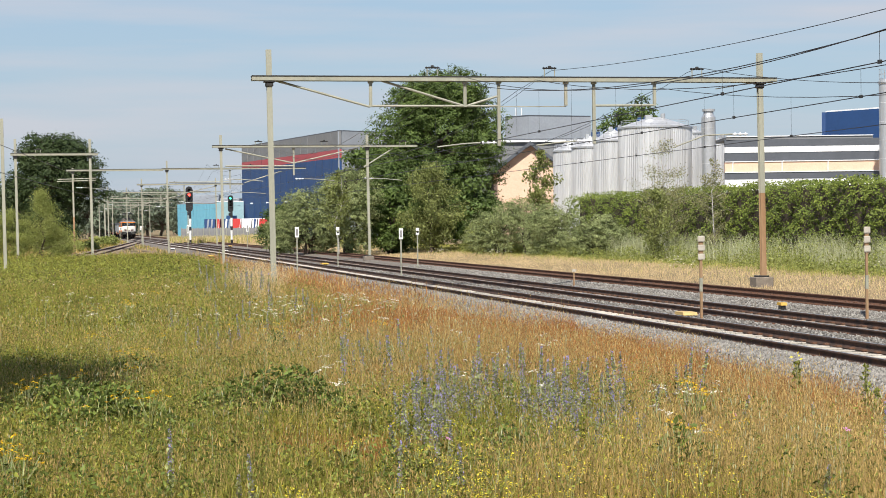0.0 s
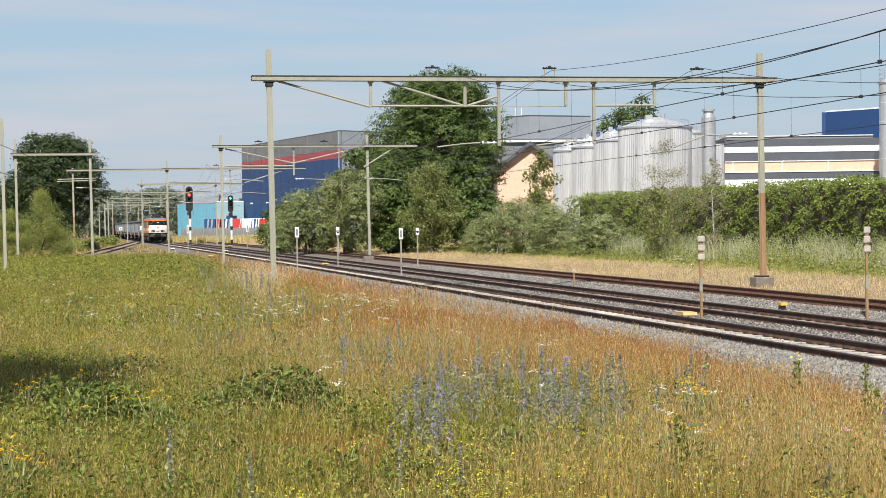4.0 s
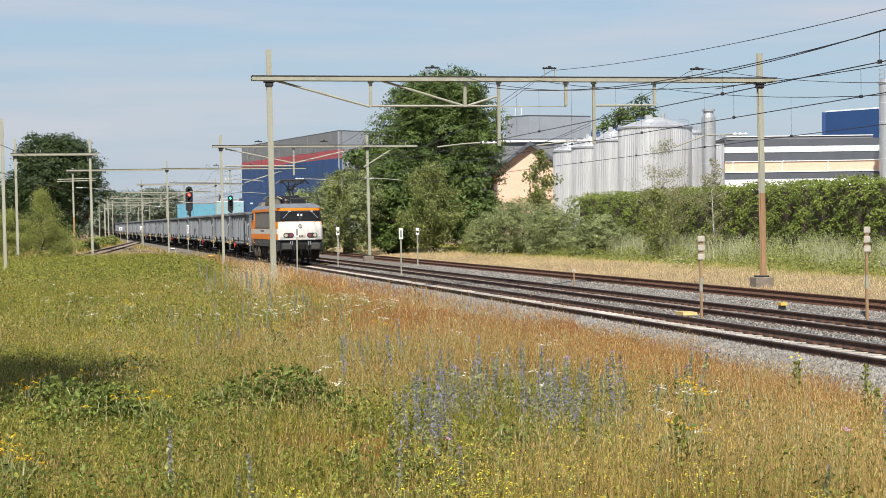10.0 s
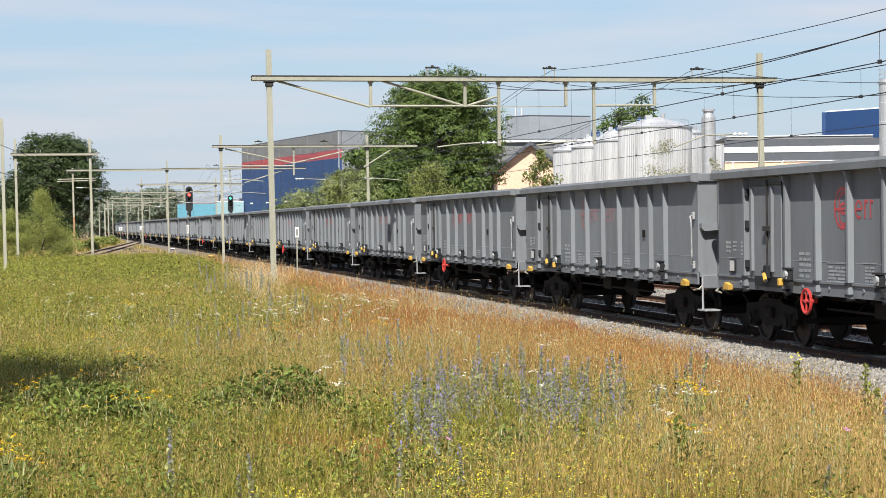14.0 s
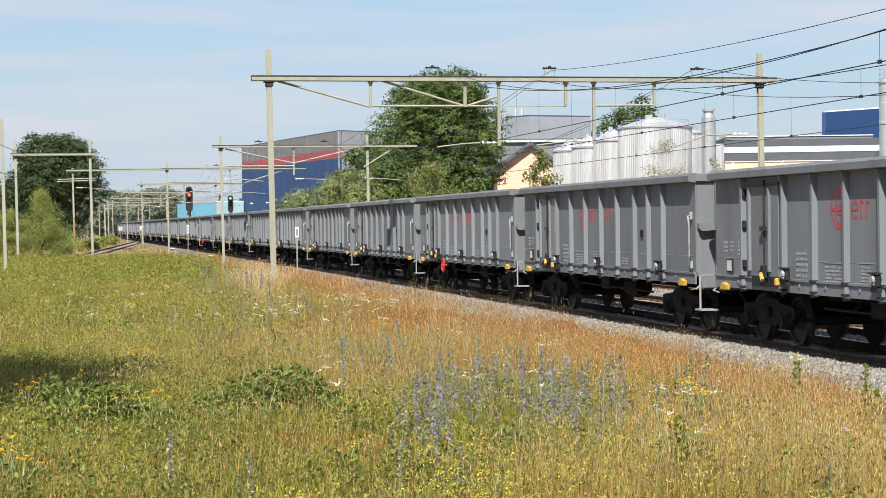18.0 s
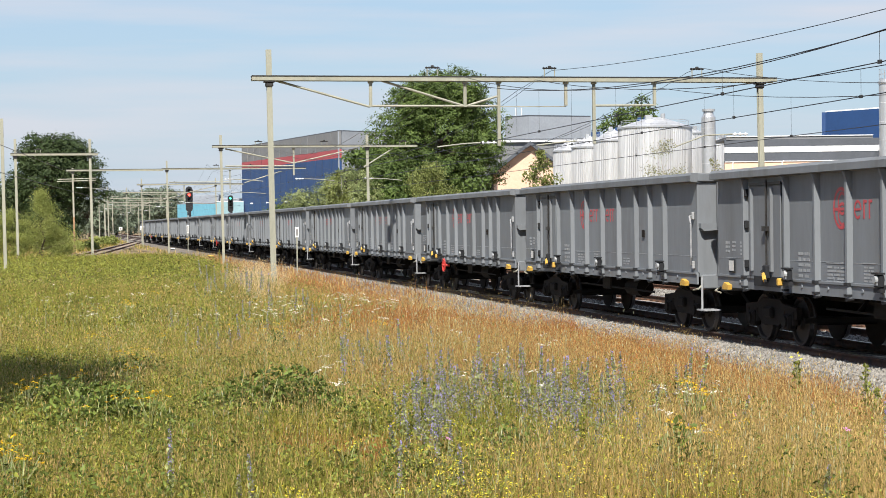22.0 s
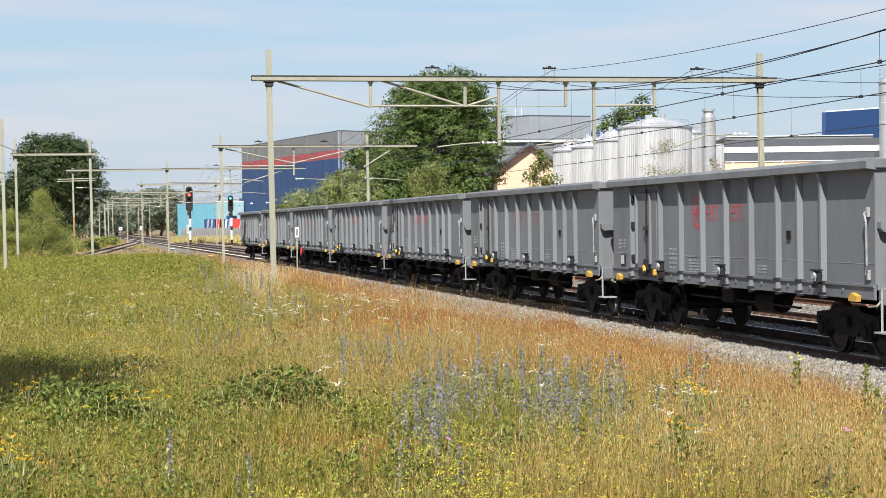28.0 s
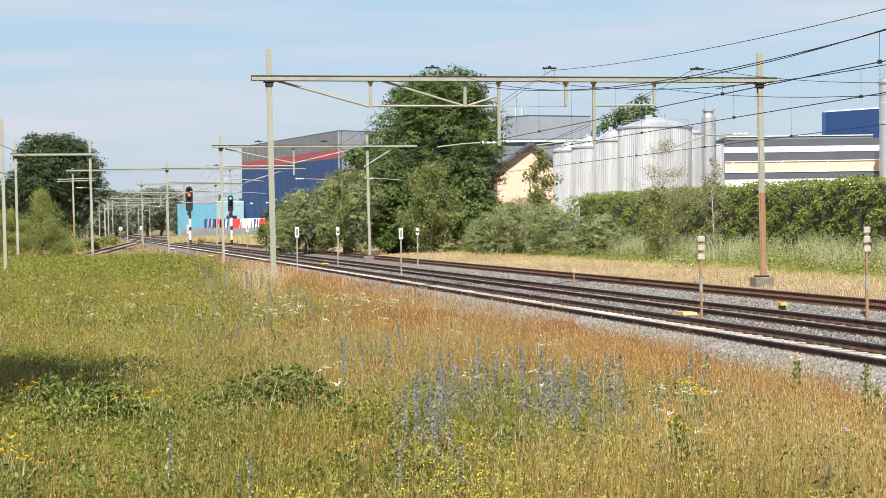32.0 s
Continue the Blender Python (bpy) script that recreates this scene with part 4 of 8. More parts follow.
        box(bm, -5.02, 3.91, *sorted((sy * (yo - 0.1), yy + sy * 0.03)), 3.19, 3.225)
        part("panel_drip", bm, M["cab_dark"], p)
        for k in range(19):
            if k in (2, 5, 10, 15):
                continue
            bm = bmesh.new()
            box(bm, -1.5 + k * 0.115, -1.5 + k * 0.115 + 0.07, *sorted((yy, yy + sy * 0.004)), 1.95, 2.06)
            part("data_bar", bm, M["cab_dark"], l, "unreadable dark lettering bar")
        for x in (-3.2, 0.4, 3.2):
            bm = bmesh.new()
            tube(bm, (x, sy * (yo - 0.02), 1.24), (x, sy * (yo + 0.03), 1.24), 0.1, n=12)
            part("lifting_eye", bm, M["loco_skirt"], l)
    # roof
    bm = bmesh.new()
    prism(bm, [(-1.37, 3.421), (-1.34, 3.46), (-1.0, 3.7), (1.0, 3.7), (1.34, 3.46), (1.37, 3.421)], "x", -E + 0.42, E - 0.42)
    for v in bm.verts:
        if v.co.z > 3.6:
            v.co.x *= (E - 0.95) / (E - 0.42)
    part("roof", bm, M["loco_roof"], l, "blue-grey sloping roof")
    for x in (-5.6, -2.9, -0.2, 2.4, 4.3, 6.2):
        for sy in (-1, 1):
            bm = bmesh.new()
            beam(bm, (x, sy * 1.345, 3.465), (x, sy * 1.0, 3.712), 0.06, 0.02)
            part("roof_seam", bm, M["loco_roof"], l)

    def roof_box(name, x0, x1, y, z0, z1, slant=0.25, cut=0.0):
        bm = bmesh.new()
        prism(bm, [(-y, z0), (-y + slant, z1), (y - slant, z1), (y, z0)], "x", x0, x1)
        for v in bm.verts:
            if v.co.z > z1 - 0.01:
                v.co.x += cut if v.co.x < (x0 + x1) / 2 else -cut
        return part(name, bm, M["loco_roof_dark"] if name == "roof_vent" else M["roof_box"], l)
    roof_box("roof_housing", -1.9, 3.75, 1.05, 3.7, 4.13, 0.12)
    bm = bmesh.new()
    box(bm, -1.95, 3.85, -0.97, 0.97, 4.13, 4.16)
    part("housing_lid", bm, M["roof_box"], l)
    for sy in (-1, 1):
        at = lambda q: (sy * (1.06 - 0.12 * q), 3.72 + 0.39 * q)
        bm = bmesh.new()
        (ya, za), (yb, zb) = at(0.08), at(0.9)
        vs = [bm.verts.new(c) for c in ((-1.72, ya, za), (2.16, ya, za), (2.16, yb, zb), (-1.72, yb, zb))]
        bm.faces.new(vs)
        bmesh.ops.solidify(bm, geom=list(bm.faces), thickness=0.01)
        g = part("roof_grille", bm, M["black"], l, "louvred grille on the roof housing")
        for k in range(6):
            x = -1.75 + k * 0.785
            bm = bmesh.new()
            beam(bm, (x, at(0)[0] + sy * 0.03, at(0)[1]), (x, at(0.95)[0] + sy * 0.03, at(0.95)[1]), 0.09, 0.03)
            part("mullion", bm, M["roof_box"], g)
        for k in range(6):
            y, z = at(0.1 + 0.15 * k)
            bm = bmesh.new()
            beam(bm, (-1.75, y + sy * 0.02, z), (2.18, y + sy * 0.02, z), 0.05, 0.024)
            part("louvre", bm, M["roof_box"] if k % 2 else M["rust"], g)
    roof_box("roof_box", -7.0, -5.1, 1.0, 3.69, 3.95, 0.1, 0.15)
    v = roof_box("roof_vent", 6.6, 7.25, 0.5, 3.69, 4.03, 0.06)
    for k in range(6):
        z = 3.75 + k * 0.045
        for sy in (-1, 1):
            bm = bmesh.new()
            box(bm, 6.66, 7.19, *sorted((sy * 0.45, sy * 0.51)), z, z + 0.02)
            part("vent_slat", bm, M["cab_dark"], v)
        bm = bmesh.new()
        box(bm, 7.24, 7.27, -0.42, 0.42, z, z + 0.02)
        part("vent_slat", bm, M["cab_dark"], v)
    for x, y in ((5.6, -0.55), (5.7, 0.3), (3.2, -0.95)):
        bm = bmesh.new()
        tube(bm, (x, y, 3.68), (x, y, 3.9), 0.1, 0.08, n=10)
        tube(bm, (x, y, 3.9), (x, y, 4.0), 0.15, 0.12, n=10)
        part("insulator_post", bm, M["insulator"], l)
    bm = bmesh.new()
    tube(bm, (3.6, -0.85, 4.18), (4.6, -0.6, 4.0), 0.05, n=8)
    tube(bm, (4.6, -0.6, 4.0), (5.6, -0.55, 3.98), 0.035, n=8)
    part("bus_bar", bm, M["galv"], l)

    # pantographs: front one raised, rear one folded
    def panto(x, up, name):
        p = new(name)
        p.parent = l
        for dx in (-0.55, 0.55):
            for y in (-0.55, 0.55):
                bm = bmesh.new()
                tube(bm, (x + dx, y, 3.69), (x + dx, y, 3.98), 0.1, 0.08, n=10)
                for z in (3.74, 3.8, 3.86, 3.92):
                    tube(bm, (x + dx, y, z), (x + dx, y, z + 0.03), 0.15, 0.13, n=10)
                part("insulator", bm, M["cab_dark"], p)
        bm = bmesh.new()
        for y in (-0.6, 0.6):
            beam(bm, (x - 0.85, y, 4.02), (x + 0.85, y, 4.02), 0.11)
        for dx in (-0.85, -0.3, 0.3, 0.85):
            beam(bm, (x + dx, -0.65, 4.04), (x + dx, 0.65, 4.04), 0.1)
        tube(bm, (x - 0.2, -0.28, 4.12), (x + 0.85, -0.28, 4.12), 0.1, n=10)
        tube(bm, (x - 0.1, 0.22, 4.14), (x + 0.6, 0.22, 4.14), 0.13, n=10)
        box(bm, x - 0.1, x + 0.3, -0.45, 0.45, 4.05, 4.24, 0.03)
        part("pantograph_base", bm, M["cab_dark"], p)
        zc = 5.24 if up else 4.32
        zk = 4.68 if up else 4.2
        xk = x - (1.0 if up else 1.5)
        bm = bmesh.new()
        for y in (-0.12, 0.12):
            tube(bm, (x + 0.1, y, 4.16), (xk, y * 0.8, zk), 0.07, 0.06, n=8)
        tube(bm, (xk, -0.22, zk), (xk, 0.22, zk), 0.1, n=10)
        box(bm, xk - 0.12, xk + 0.12, -0.16, 0.16, zk - 0.12, zk + 0.1, 0.03)
        tube(bm, (x + 0.55, 0.1, 4.14), (xk + 0.05, 0.1, zk - 0.06), 0.03, n=6)
        part("lower_arm", bm, M["cab_dark"], p)
        bm = bmesh.new()
        xt = x + (0.2 if up else 0.3)
        k = 1.0 if up else 0.08
        dz = (zc - 0.1 - zk)
        for y in (-0.62, 0.62):
            tube(bm, (xk, y * 0.15, zk), (xt, y, zc - 0.1), 0.03, n=6)
            tube(bm, (xk + 0.1, y * 0.2, zk), (xt + 0.1, y * 0.4, zc - 0.1), 0.024, n=6)
        for q in (0.35, 0.7):
            tube(bm, (xk + (xt - xk) * q, -0.62 * q, zk + dz * q), (xk + (xt - xk) * q, 0.62 * q, zk + dz * q), 0.022, n=6)
        tube(bm, (xk + (xt - xk) * 0.35, -0.22, zk + dz * 0.35), (xk + (xt - xk) * 0.7, 0.43, zk + dz * 0.7), 0.02, n=6)
        tube(bm, (xt, -0.66, zc - 0.1), (xt, 0.66, zc - 0.1), 0.035, n=6)
        part("upper_arm", bm, M["black"], p)
        bm = bmesh.new()
        for dx in (-0.22, 0.22):
            pts = [(xt + dx, -1.05, zc - 0.26), (xt + dx, -0.82, zc - 0.05), (xt + dx, -0.66, zc), (xt + dx, 0.66, zc), (xt + dx, 0.82, zc - 0.05), (xt + dx, 1.05, zc - 0.26)]
            pipe(bm, pts, 0.036)
            for y in (-0.7, -0.6, 0.55, 0.7):
                tube(bm, (xt + dx, y, zc), (xt + dx, y, zc - 0.24), 0.026, n=6)
        for y in (-0.6, 0.6):
            beam(bm, (xt - 0.26, y, zc - 0.06), (xt + 0.26, y, zc - 0.06), 0.07)
        beam(bm, (xt, -0.6, zc - 0.05), (xt, 0.6, zc - 0.05), 0.05)
        part("contact_head", bm, M["black"], p)
    panto(4.25, True, "raised_pantograph")
    panto(-3.3, False, "folded_pantograph")
    # underframe and bogies
    bm = bmesh.new()
    box(bm, -2.9, 2.9, -1.15, 1.15, 0.42, 1.02, 0.05)
    part("equipment_box", bm, M["bogie"], l)
    for x in (-1.9, -0.4, 1.2):
        bm = bmesh.new()
        box(bm, x - 0.5, x + 0.5, -1.24, -1.12, 0.5, 0.95, 0.03)
        part("equipment_cover", bm, M["bogie"], l)
    wm = wheel_mesh(0.575, "drive_wheel")
    bm = bmesh.new()
    tube(bm, (0, -1.05, 0), (0, 1.05, 0), 0.1, n=10)
    axle = mesh_of("axle", bm, M["wheel"])
    bm = bmesh.new()
    box(bm, -0.2, 0.2, -0.14, 0.05, -0.2, 0.2, 0.04)
    tube(bm, (0, -0.14, 0), (0, -0.2, 0), 0.13, n=12)
    abox = mesh_of("axle_box", bm, M["rust"])
    for x in (-E + 3.5, E - 3.5):
        bm = bmesh.new()
        for sgn in (-1, 1):
            prism(bm, [(-2.1, 0.62), (-2.0, 0.98), (2.0, 0.98), (2.1, 0.62), (1.5, 0.55), (0.85, 0.42), (-0.85, 0.42), (-1.5, 0.55)], "y", sgn * 1.1 - 0.06, sgn * 1.1 + 0.06)
        box(bm, -0.5, 0.5, -1.1, 1.1, 0.55, 0.95)
        f = part("bogie_frame", bm, M["bogie"], l)
        f.matrix_basis = pose(x, 0, 0)
        for d in (-1.4, 1.4):
            same("axle", axle, f, pose(d, 0, 0.575))
            for sgn in (-1, 1):
                same("wheel", wm, f, pose(d, sgn * 0.7535, 0.575, 0, 0, 0 if sgn < 0 else 180))
                same("axle_box", abox, f, pose(d, sgn * 1.14, 0.575, 0, 0, 0 if sgn < 0 else 180))
        for sgn in (-1, 1):
            for d in (-1.0, 1.0):
                bm = bmesh.new()
                prism(bm, [(d - 0.55, 0.72), (d + 0.1, 0.3), (d + 0.45, 0.26), (d + 0.5, 0.4), (d + 0.2, 0.45), (d - 0.4, 0.86)], "y", *sorted((sgn * 1.17, sgn * 1.27)))
                part("traction_link", bm, M["rust"], f)
            for d in (-0.45, 0.45):
                bm = bmesh.new()
                for q in range(7):
                    tube(bm, (d, sgn * 1.22, 0.52 + q * 0.068), (d, sgn * 1.22, 0.56 + q * 0.068), 0.12, n=12)
                tube(bm, (d, sgn * 1.22, 0.5), (d, sgn * 1.22, 1.0), 0.08, n=10)
                part("spring", bm, M["dark_steel"], f)
            # stepped guard plates before the axle boxes, hung from the sole bar
            for d in (-1.4, 1.4):
                bm = bmesh.new()
                prism(bm, [(d - 0.52, 0.8), (d + 0.42, 0.8), (d + 0.46, 0.62), (d + 0.62, 0.6), (d + 0.56, 0.34), (d - 0.1, 0.3), (d - 0.3, 0.5), (d - 0.56, 0.52)], "y", *sorted((sgn * 1.3, sgn * 1.36)))
                box(bm, d - 0.4, d + 0.3, *sorted((sgn * 1.355, sgn * 1.4)), 0.56, 0.74, 0.02)
                part("axle_guard", bm, M["rust"], f)
                for dx in (-0.42, 0.0, 0.34):
                    bm = bmesh.new()
                    box(bm, d + dx - 0.045, d + dx + 0.045, *sorted((sgn * 1.28, sgn * 1.36)), 0.8, 1.08, 0.01)
                    part("hanger_post", bm, M["rust"], f)
            for a, b, z0, z1 in ((-0.35, 0.35, 0.38, 0.6), (-1.5, -1.25, 0.8, 1.15), (1.25, 1.5, 0.8, 1.15), (-1.0, -0.85, 0.42, 0.95), (0.85, 1.0, 0.42, 0.95)):
                bm = bmesh.new()
                box(bm, a, b, *sorted((sgn * 1.16, sgn * 1.28)), z0, z1, 0.02)
                part("brake_rigging", bm, M["rust"], f)
            bm = bmesh.new()
            pipe(bm, [(-2.0, sgn * 1.2, 1.0), (-1.95, sgn * 1.28, 0.5), (-1.7, sgn * 1.26, 0.34)], 0.025)
            part("sand_pipe", bm, M["galv"], f)
    return l


TRAIN = []
loco = build_loco()
TRAIN.append((loco, -LOCO / 2, 4.5))
wagon = build_wagon()
LOGO = {k: (2 if k % 7 == 3 or k == 26 else 1) for k in range(0, 32)}
LOGO[1] = 2
BRAKE = {0, 2, 5, 9, 16, 22, 29}
WAGONS = 32
for k in range(WAGONS):
    w = copy_thing(wagon, Matrix.Identity(4))
    if k in LOGO:
        add_logo(w, M["logo"] if LOGO[k] == 1 else M["logo_faded"], "red company emblem as plain shapes" if LOGO[k] == 1 else "faded red emblem as plain shapes")
        if LOGO[k] == 1:
            tagged(w, "grey open freight wagon with a red emblem on its side")
    if k in BRAKE:
        add_brake_wheel(w)
    TRAIN.append((w, PITCH * (k + 0.5), 5.35))
for o in (*wagon.children_recursive, wagon):
    bpy.data.objects.remove(o)


def motions():
    """The train runs along the line; each vehicle is keyed second by second."""
    for ob, back, half in TRAIN:
        walk(ob, [(t, wagon_pose(joint(t) + back, half)) for t in range(0, 33)])


# ---- overhead line ----
def post_bm(bm, x, y, z0, z1, w=0.34, d=0.28, lean=0.0):
    """An H-section post: two flanges and a web, leaning slightly."""
    n0 = len(bm.verts)
    box(bm, x - w / 2, x - w / 2 + 0.03, y - d / 2, y + d / 2, z0, z1)
    box(bm, x + w / 2 - 0.03, x + w / 2, y - d / 2, y + d / 2, z0, z1)
    box(bm, x - w / 2 + 0.03, x + w / 2 - 0.03, y - 0.03, y + 0.03, z0, z1)
    bm.verts.ensure_lookup_table()
    for v in bm.verts[n0:]:
        v.co.y -= lean * (v.co.z - z0)
    return bm


def foundation(parent, y):
    bm = bmesh.new()
    box(bm, -0.36, 0.36, y - 0.36, y + 0.36, -0.7, 0.12, 0.03)
    part("foundation", bm, M["concrete"], parent, "weathered concrete foot")
    bm = bmesh.new()
    box(bm, -0.28, 0.28, y - 0.22, y + 0.22, 0.12, 0.18, 0.02)
    part("base_plate", bm, M["dark_steel"], parent)


def insulator(bm, a, b, n=4, r=0.07):
    a, b = Vector(a), Vector(b)
    for k in range(n):
        c = a.lerp(b, (k + 0.5) / n)
        d = (b - a).normalized() * 0.03
        tube(bm, c - d, c + d, r, r * 0.6, n=8)
    tube(bm, a, b, 0.03, n=6)


def top_insulator(parent, y, z):
    """The small frame on the beam that carries the feeder."""
    bm = bmesh.new()
    for d in (-0.2, 0.2):
        tube(bm, (0, y + d, z - 0.15), (0, y + d, z + 0.2), 0.022, n=6)
    part("insulator_frame", bm, M["galv"], parent)
    bm = bmesh.new()
    insulator(bm, (0, y - 0.27, z + 0.2), (0, y + 0.27, z + 0.2), 5, 0.05)
    box(bm, -0.05, 0.05, y - 0.06, y + 0.06, z + 0.2, z + 0.29, 0.02)
    part("feeder_insulator", bm, M["dark_steel"], parent)


def steady_arm(parent, y_hang, z, y_end, droop=0.16):
    """The registration arm that holds a contact wire aside."""
    bm = bmesh.new()
    sg = 1 if y_end > y_hang else -1
    insulator(bm, (0, y_hang + sg * 0.1, z), (0, y_hang + sg * 0.75, z - 0.01), 3, 0.075)
    part("arm_insulator", bm, M["insulator_w"], parent)
    bm = bmesh.new()
    ym = y_hang + (y_end - y_hang) * 0.6
    pipe(bm, [(0, y_hang + sg * 0.7, z), (0, ym, z - 0.05), (0, y_end, z - droop)], 0.028)
    part("steady_arm", bm, M["galv"], parent)


def hanger(parent, y, z_top, z_low, w=0.11):
    bm = bmesh.new()
    beam(bm, (0, y, z_low), (0, y, z_top), w, w, (0, 1, 0))
    beam(bm, (0, y, z_low), (0, y, z_top - 0.05), w * 1.3, 0.02, (0, 1, 0))
    box(bm, -0.09, 0.09, y - 0.1, y + 0.1, z_top - 0.1, z_top, 0.02)
    part("hanger", bm, M["galv"], parent)


def strut(parent, a, b, r=0.032, name="strut"):
    bm = bmesh.new()
    tube(bm, (0, *a), (0, *b), r, n=7)
    part(name, bm, M["galv"], parent)


def portal(s, posts, beam_span, z_beam=7.85, top=8.65, lean=0.012, foot=(), h=0.2, post_mats=("galv", "galv"), label="galvanised steel catenary portal standing across the tracks", w=0.24, beam_w=0.2):
    t = thing("catenary_portal", label, "catenary portal", "catenary portals along the line", across(s))
    for y, mm in zip(posts, post_mats):
        bm = bmesh.new()
        low = 3.4 if mm == "galv_rust" else -0.8
        post_bm(bm, 0, y + lean * (7.85 - low), low, top, w, w * 0.92, lean)
        p = part("post", bm, M["galv"], t)
        if low > 0:
            bm = bmesh.new()
            post_bm(bm, 0, y + lean * 8.65, -0.8, low - 0.002, w, w * 0.92, lean)
            part("post_foot", bm, M[mm], t, "rust-stained lower length of the post")
        bm = bmesh.new()
        box(bm, -0.2, 0.2, y - 0.2, y + 0.2, z_beam - h / 2 - 0.07, z_beam - h / 2 - 0.002, 0.02)
        box(bm, -0.16, 0.16, y - 0.14, y + 0.14, z_beam - h / 2 - 0.22, z_beam - h / 2 - 0.07, 0.03)
        part("bracket", bm, M["dark_steel"], t)
    for y in foot:
        foundation(t, y)
    bm = bmesh.new()
    ya, yb = beam_span
    box(bm, -0.23, -0.2, ya, yb, z_beam - h / 2, z_beam + h / 2)
    box(bm, -0.2, 0.2, ya, yb, z_beam - h / 2 + 0.06, z_beam - h / 2 + 0.075)
    box(bm, 0.2, 0.23, ya, yb, z_beam - h / 2, z_beam + h / 2)
    part("beam", bm, M["galv"], t)
    bm = bmesh.new()
    box(bm, -0.25, 0.25, ya, yb, z_beam + h / 2 + 0.001, z_beam + h / 2 + 0.035)
    part("beam_cap", bm, M["dark_steel"], t)
    return t


# the large near portal over three tracks
pa = portal(33.5, (-6.75, 12.42), (-7.4, 13.05), foot=(12.42,), post_mats=("galv", "galv_rust"), lean=0.010, label="tall galvanised portal, one post rust-streaked on a concrete foot", w=0.21, h=0.15, z_beam=7.78, top=8.85)
for y, zl in ((-2.96, 6.74), (0.64, 6.74), (1.95, 5.28), (4.58, 6.8), (5.69, 5.35), (8.12, 6.8)):
    hanger(pa, y, 7.72, zl)
for a, b in (((-6.6, 7.74), (-3.0, 6.75)), ((-2.6, 7.74), (0.55, 6.8)), ((0.75, 6.8), (1.9, 7.15)), ((-2.9, 6.78), (1.95, 6.78)), ((5.7, 6.8), (8.1, 6.82))):
    strut(pa, a, b, 0.045)
strut(pa, (1.95, 6.76), (4.6, 6.77), 0.018)
strut(pa, (12.1, 7.7), (10.6, 7.45), 0.02)
steady_arm(pa, 1.95, 5.4, -0.45)
steady_arm(pa, 5.69, 5.45, 3.4)
steady_arm(pa, 12.0, 5.7, 8.9, 0.5)
for y in (-0.6, 3.95, 9.85):
    top_insulator(pa, y, 8.02)

pb = portal(93.5, (-3.5, 6.75), (-4.1, 10.3), foot=(6.75,), w=0.18, h=0.13)
hanger(pb, 1.55, 7.72, 5.85)
for a, b in (((-3.2, 7.7), (1.5, 6.7)), ((1.6, 6.7), (6.0, 7.7)), ((6.5, 6.4), (8.6, 7.7)), ((-3.2, 6.5), (1.5, 6.5))):
    strut(pb, a, b, 0.05)
steady_arm(pb, 1.55, 5.6, 4.4)
steady_arm(pb, -3.4, 5.6, -0.6)
steady_arm(pb, 6.4, 5.6, 9.2)
for y in (-0.9, 3.7, 9.3):
    top_insulator(pb, y, 8.0)

pc = portal(143.0, (-4.4, 5.5), (-4.9, 8.9), w=0.16, h=0.12)
hanger(pc, 1.6, 7.72, 5.9)
for a, b in (((3.0, 6.5), (6.6, 7.6)), ((-4.2, 6.6), (1.5, 6.6))):
    strut(pc, a, b, 0.05)
steady_arm(pc, 1.6, 5.7, -1.6)
steady_arm(pc, 1.6, 5.6, 5.0)
for y in (0.3, 3.6):
    top_insulator(pc, y, 8.0)
pd = portal(145.5, (-13.2,), (-13.8, -4.6), top=8.1, h=0.16, w=0.18, label="portal over the branching track, beam shared with the main line", post_mats=("galv_rust",))
for a, b in (((-14.6, 7.0), (-11.0, 7.1)), ((-14.7, 6.8), (-11.0, 6.9))):
    strut(pd, a, b, 0.05)
steady_arm(pd, -13.0, 6.2, -10.2)

pe = portal(106.0, (-17.65, -12.2), (-18.0, -11.6), z_beam=7.85, top=9.0, lean=0.012, h=0.16, w=0.2, label="narrow portal over the branching track")
top_insulator(pe, -16.0, 8.02)

for s, ya, yb in ((208, -3.9, 5.7), (262, -3.8, 5.8), (322, -4.2, 6.0), (382, -4.0, 5.8), (442, -4.0, 6.0)):
    p = portal(s, (ya, yb), (ya - 0.6, yb + 3.6), w=0.17, h=0.16, label="distant catenary portal across the main tracks")
    hanger(p, 1.6, 7.72, 5.7, 0.16)
    steady_arm(p, 1.6, 5.6, -0.8)
    steady_arm(p, 1.6, 5.5, 4.2)
    strut(p, (ya + 0.2, 6.6), (1.6, 6.6), 0.05)
    strut(p, (1.6, 6.7), (yb, 7.6), 0.05)
    top_insulator(p, 0.4, 8.0)
for s, off in ((66, -17.4), (235, -7.5), (292, -6.5), (352, -6.0), (280, -14.0)):
    m = thing("catenary_mast", "single steel catenary mast beside the side track", "catenary mast", "single masts", across(s, off))
    bm = bmesh.new()
    post_bm(bm, 0, 0.1, -0.8, 8.2, 0.19, 0.17, 0.012)
    part("post", bm, M["galv"], m)
    if s > 100:
        strut(m, (0.0, 6.9), (3.0, 6.6), 0.04, "bracket_arm")
        steady_arm(m, 0.0, 5.6, 3.0)

SPANS = (-97.0, -33.0, 33.5, 93.5, 143.0, 208.0, 262.0, 322.0, 382.0, 442.0, 502.0)


def sag(s, high, low, near_low=None):
    """Height of a hanging wire; the span before the large portal may be drawn tighter or slacker."""
    for a, b in zip(SPANS, SPANS[1:]):
        if a <= s <= b:
            k = (s - a) / (b - a) * 2 - 1
            drop = (high - (near_low if near_low and b == 33.5 else low)) * ((b - a) / 66.0) ** 2
            return high - drop * (1 - k * k)
    return high


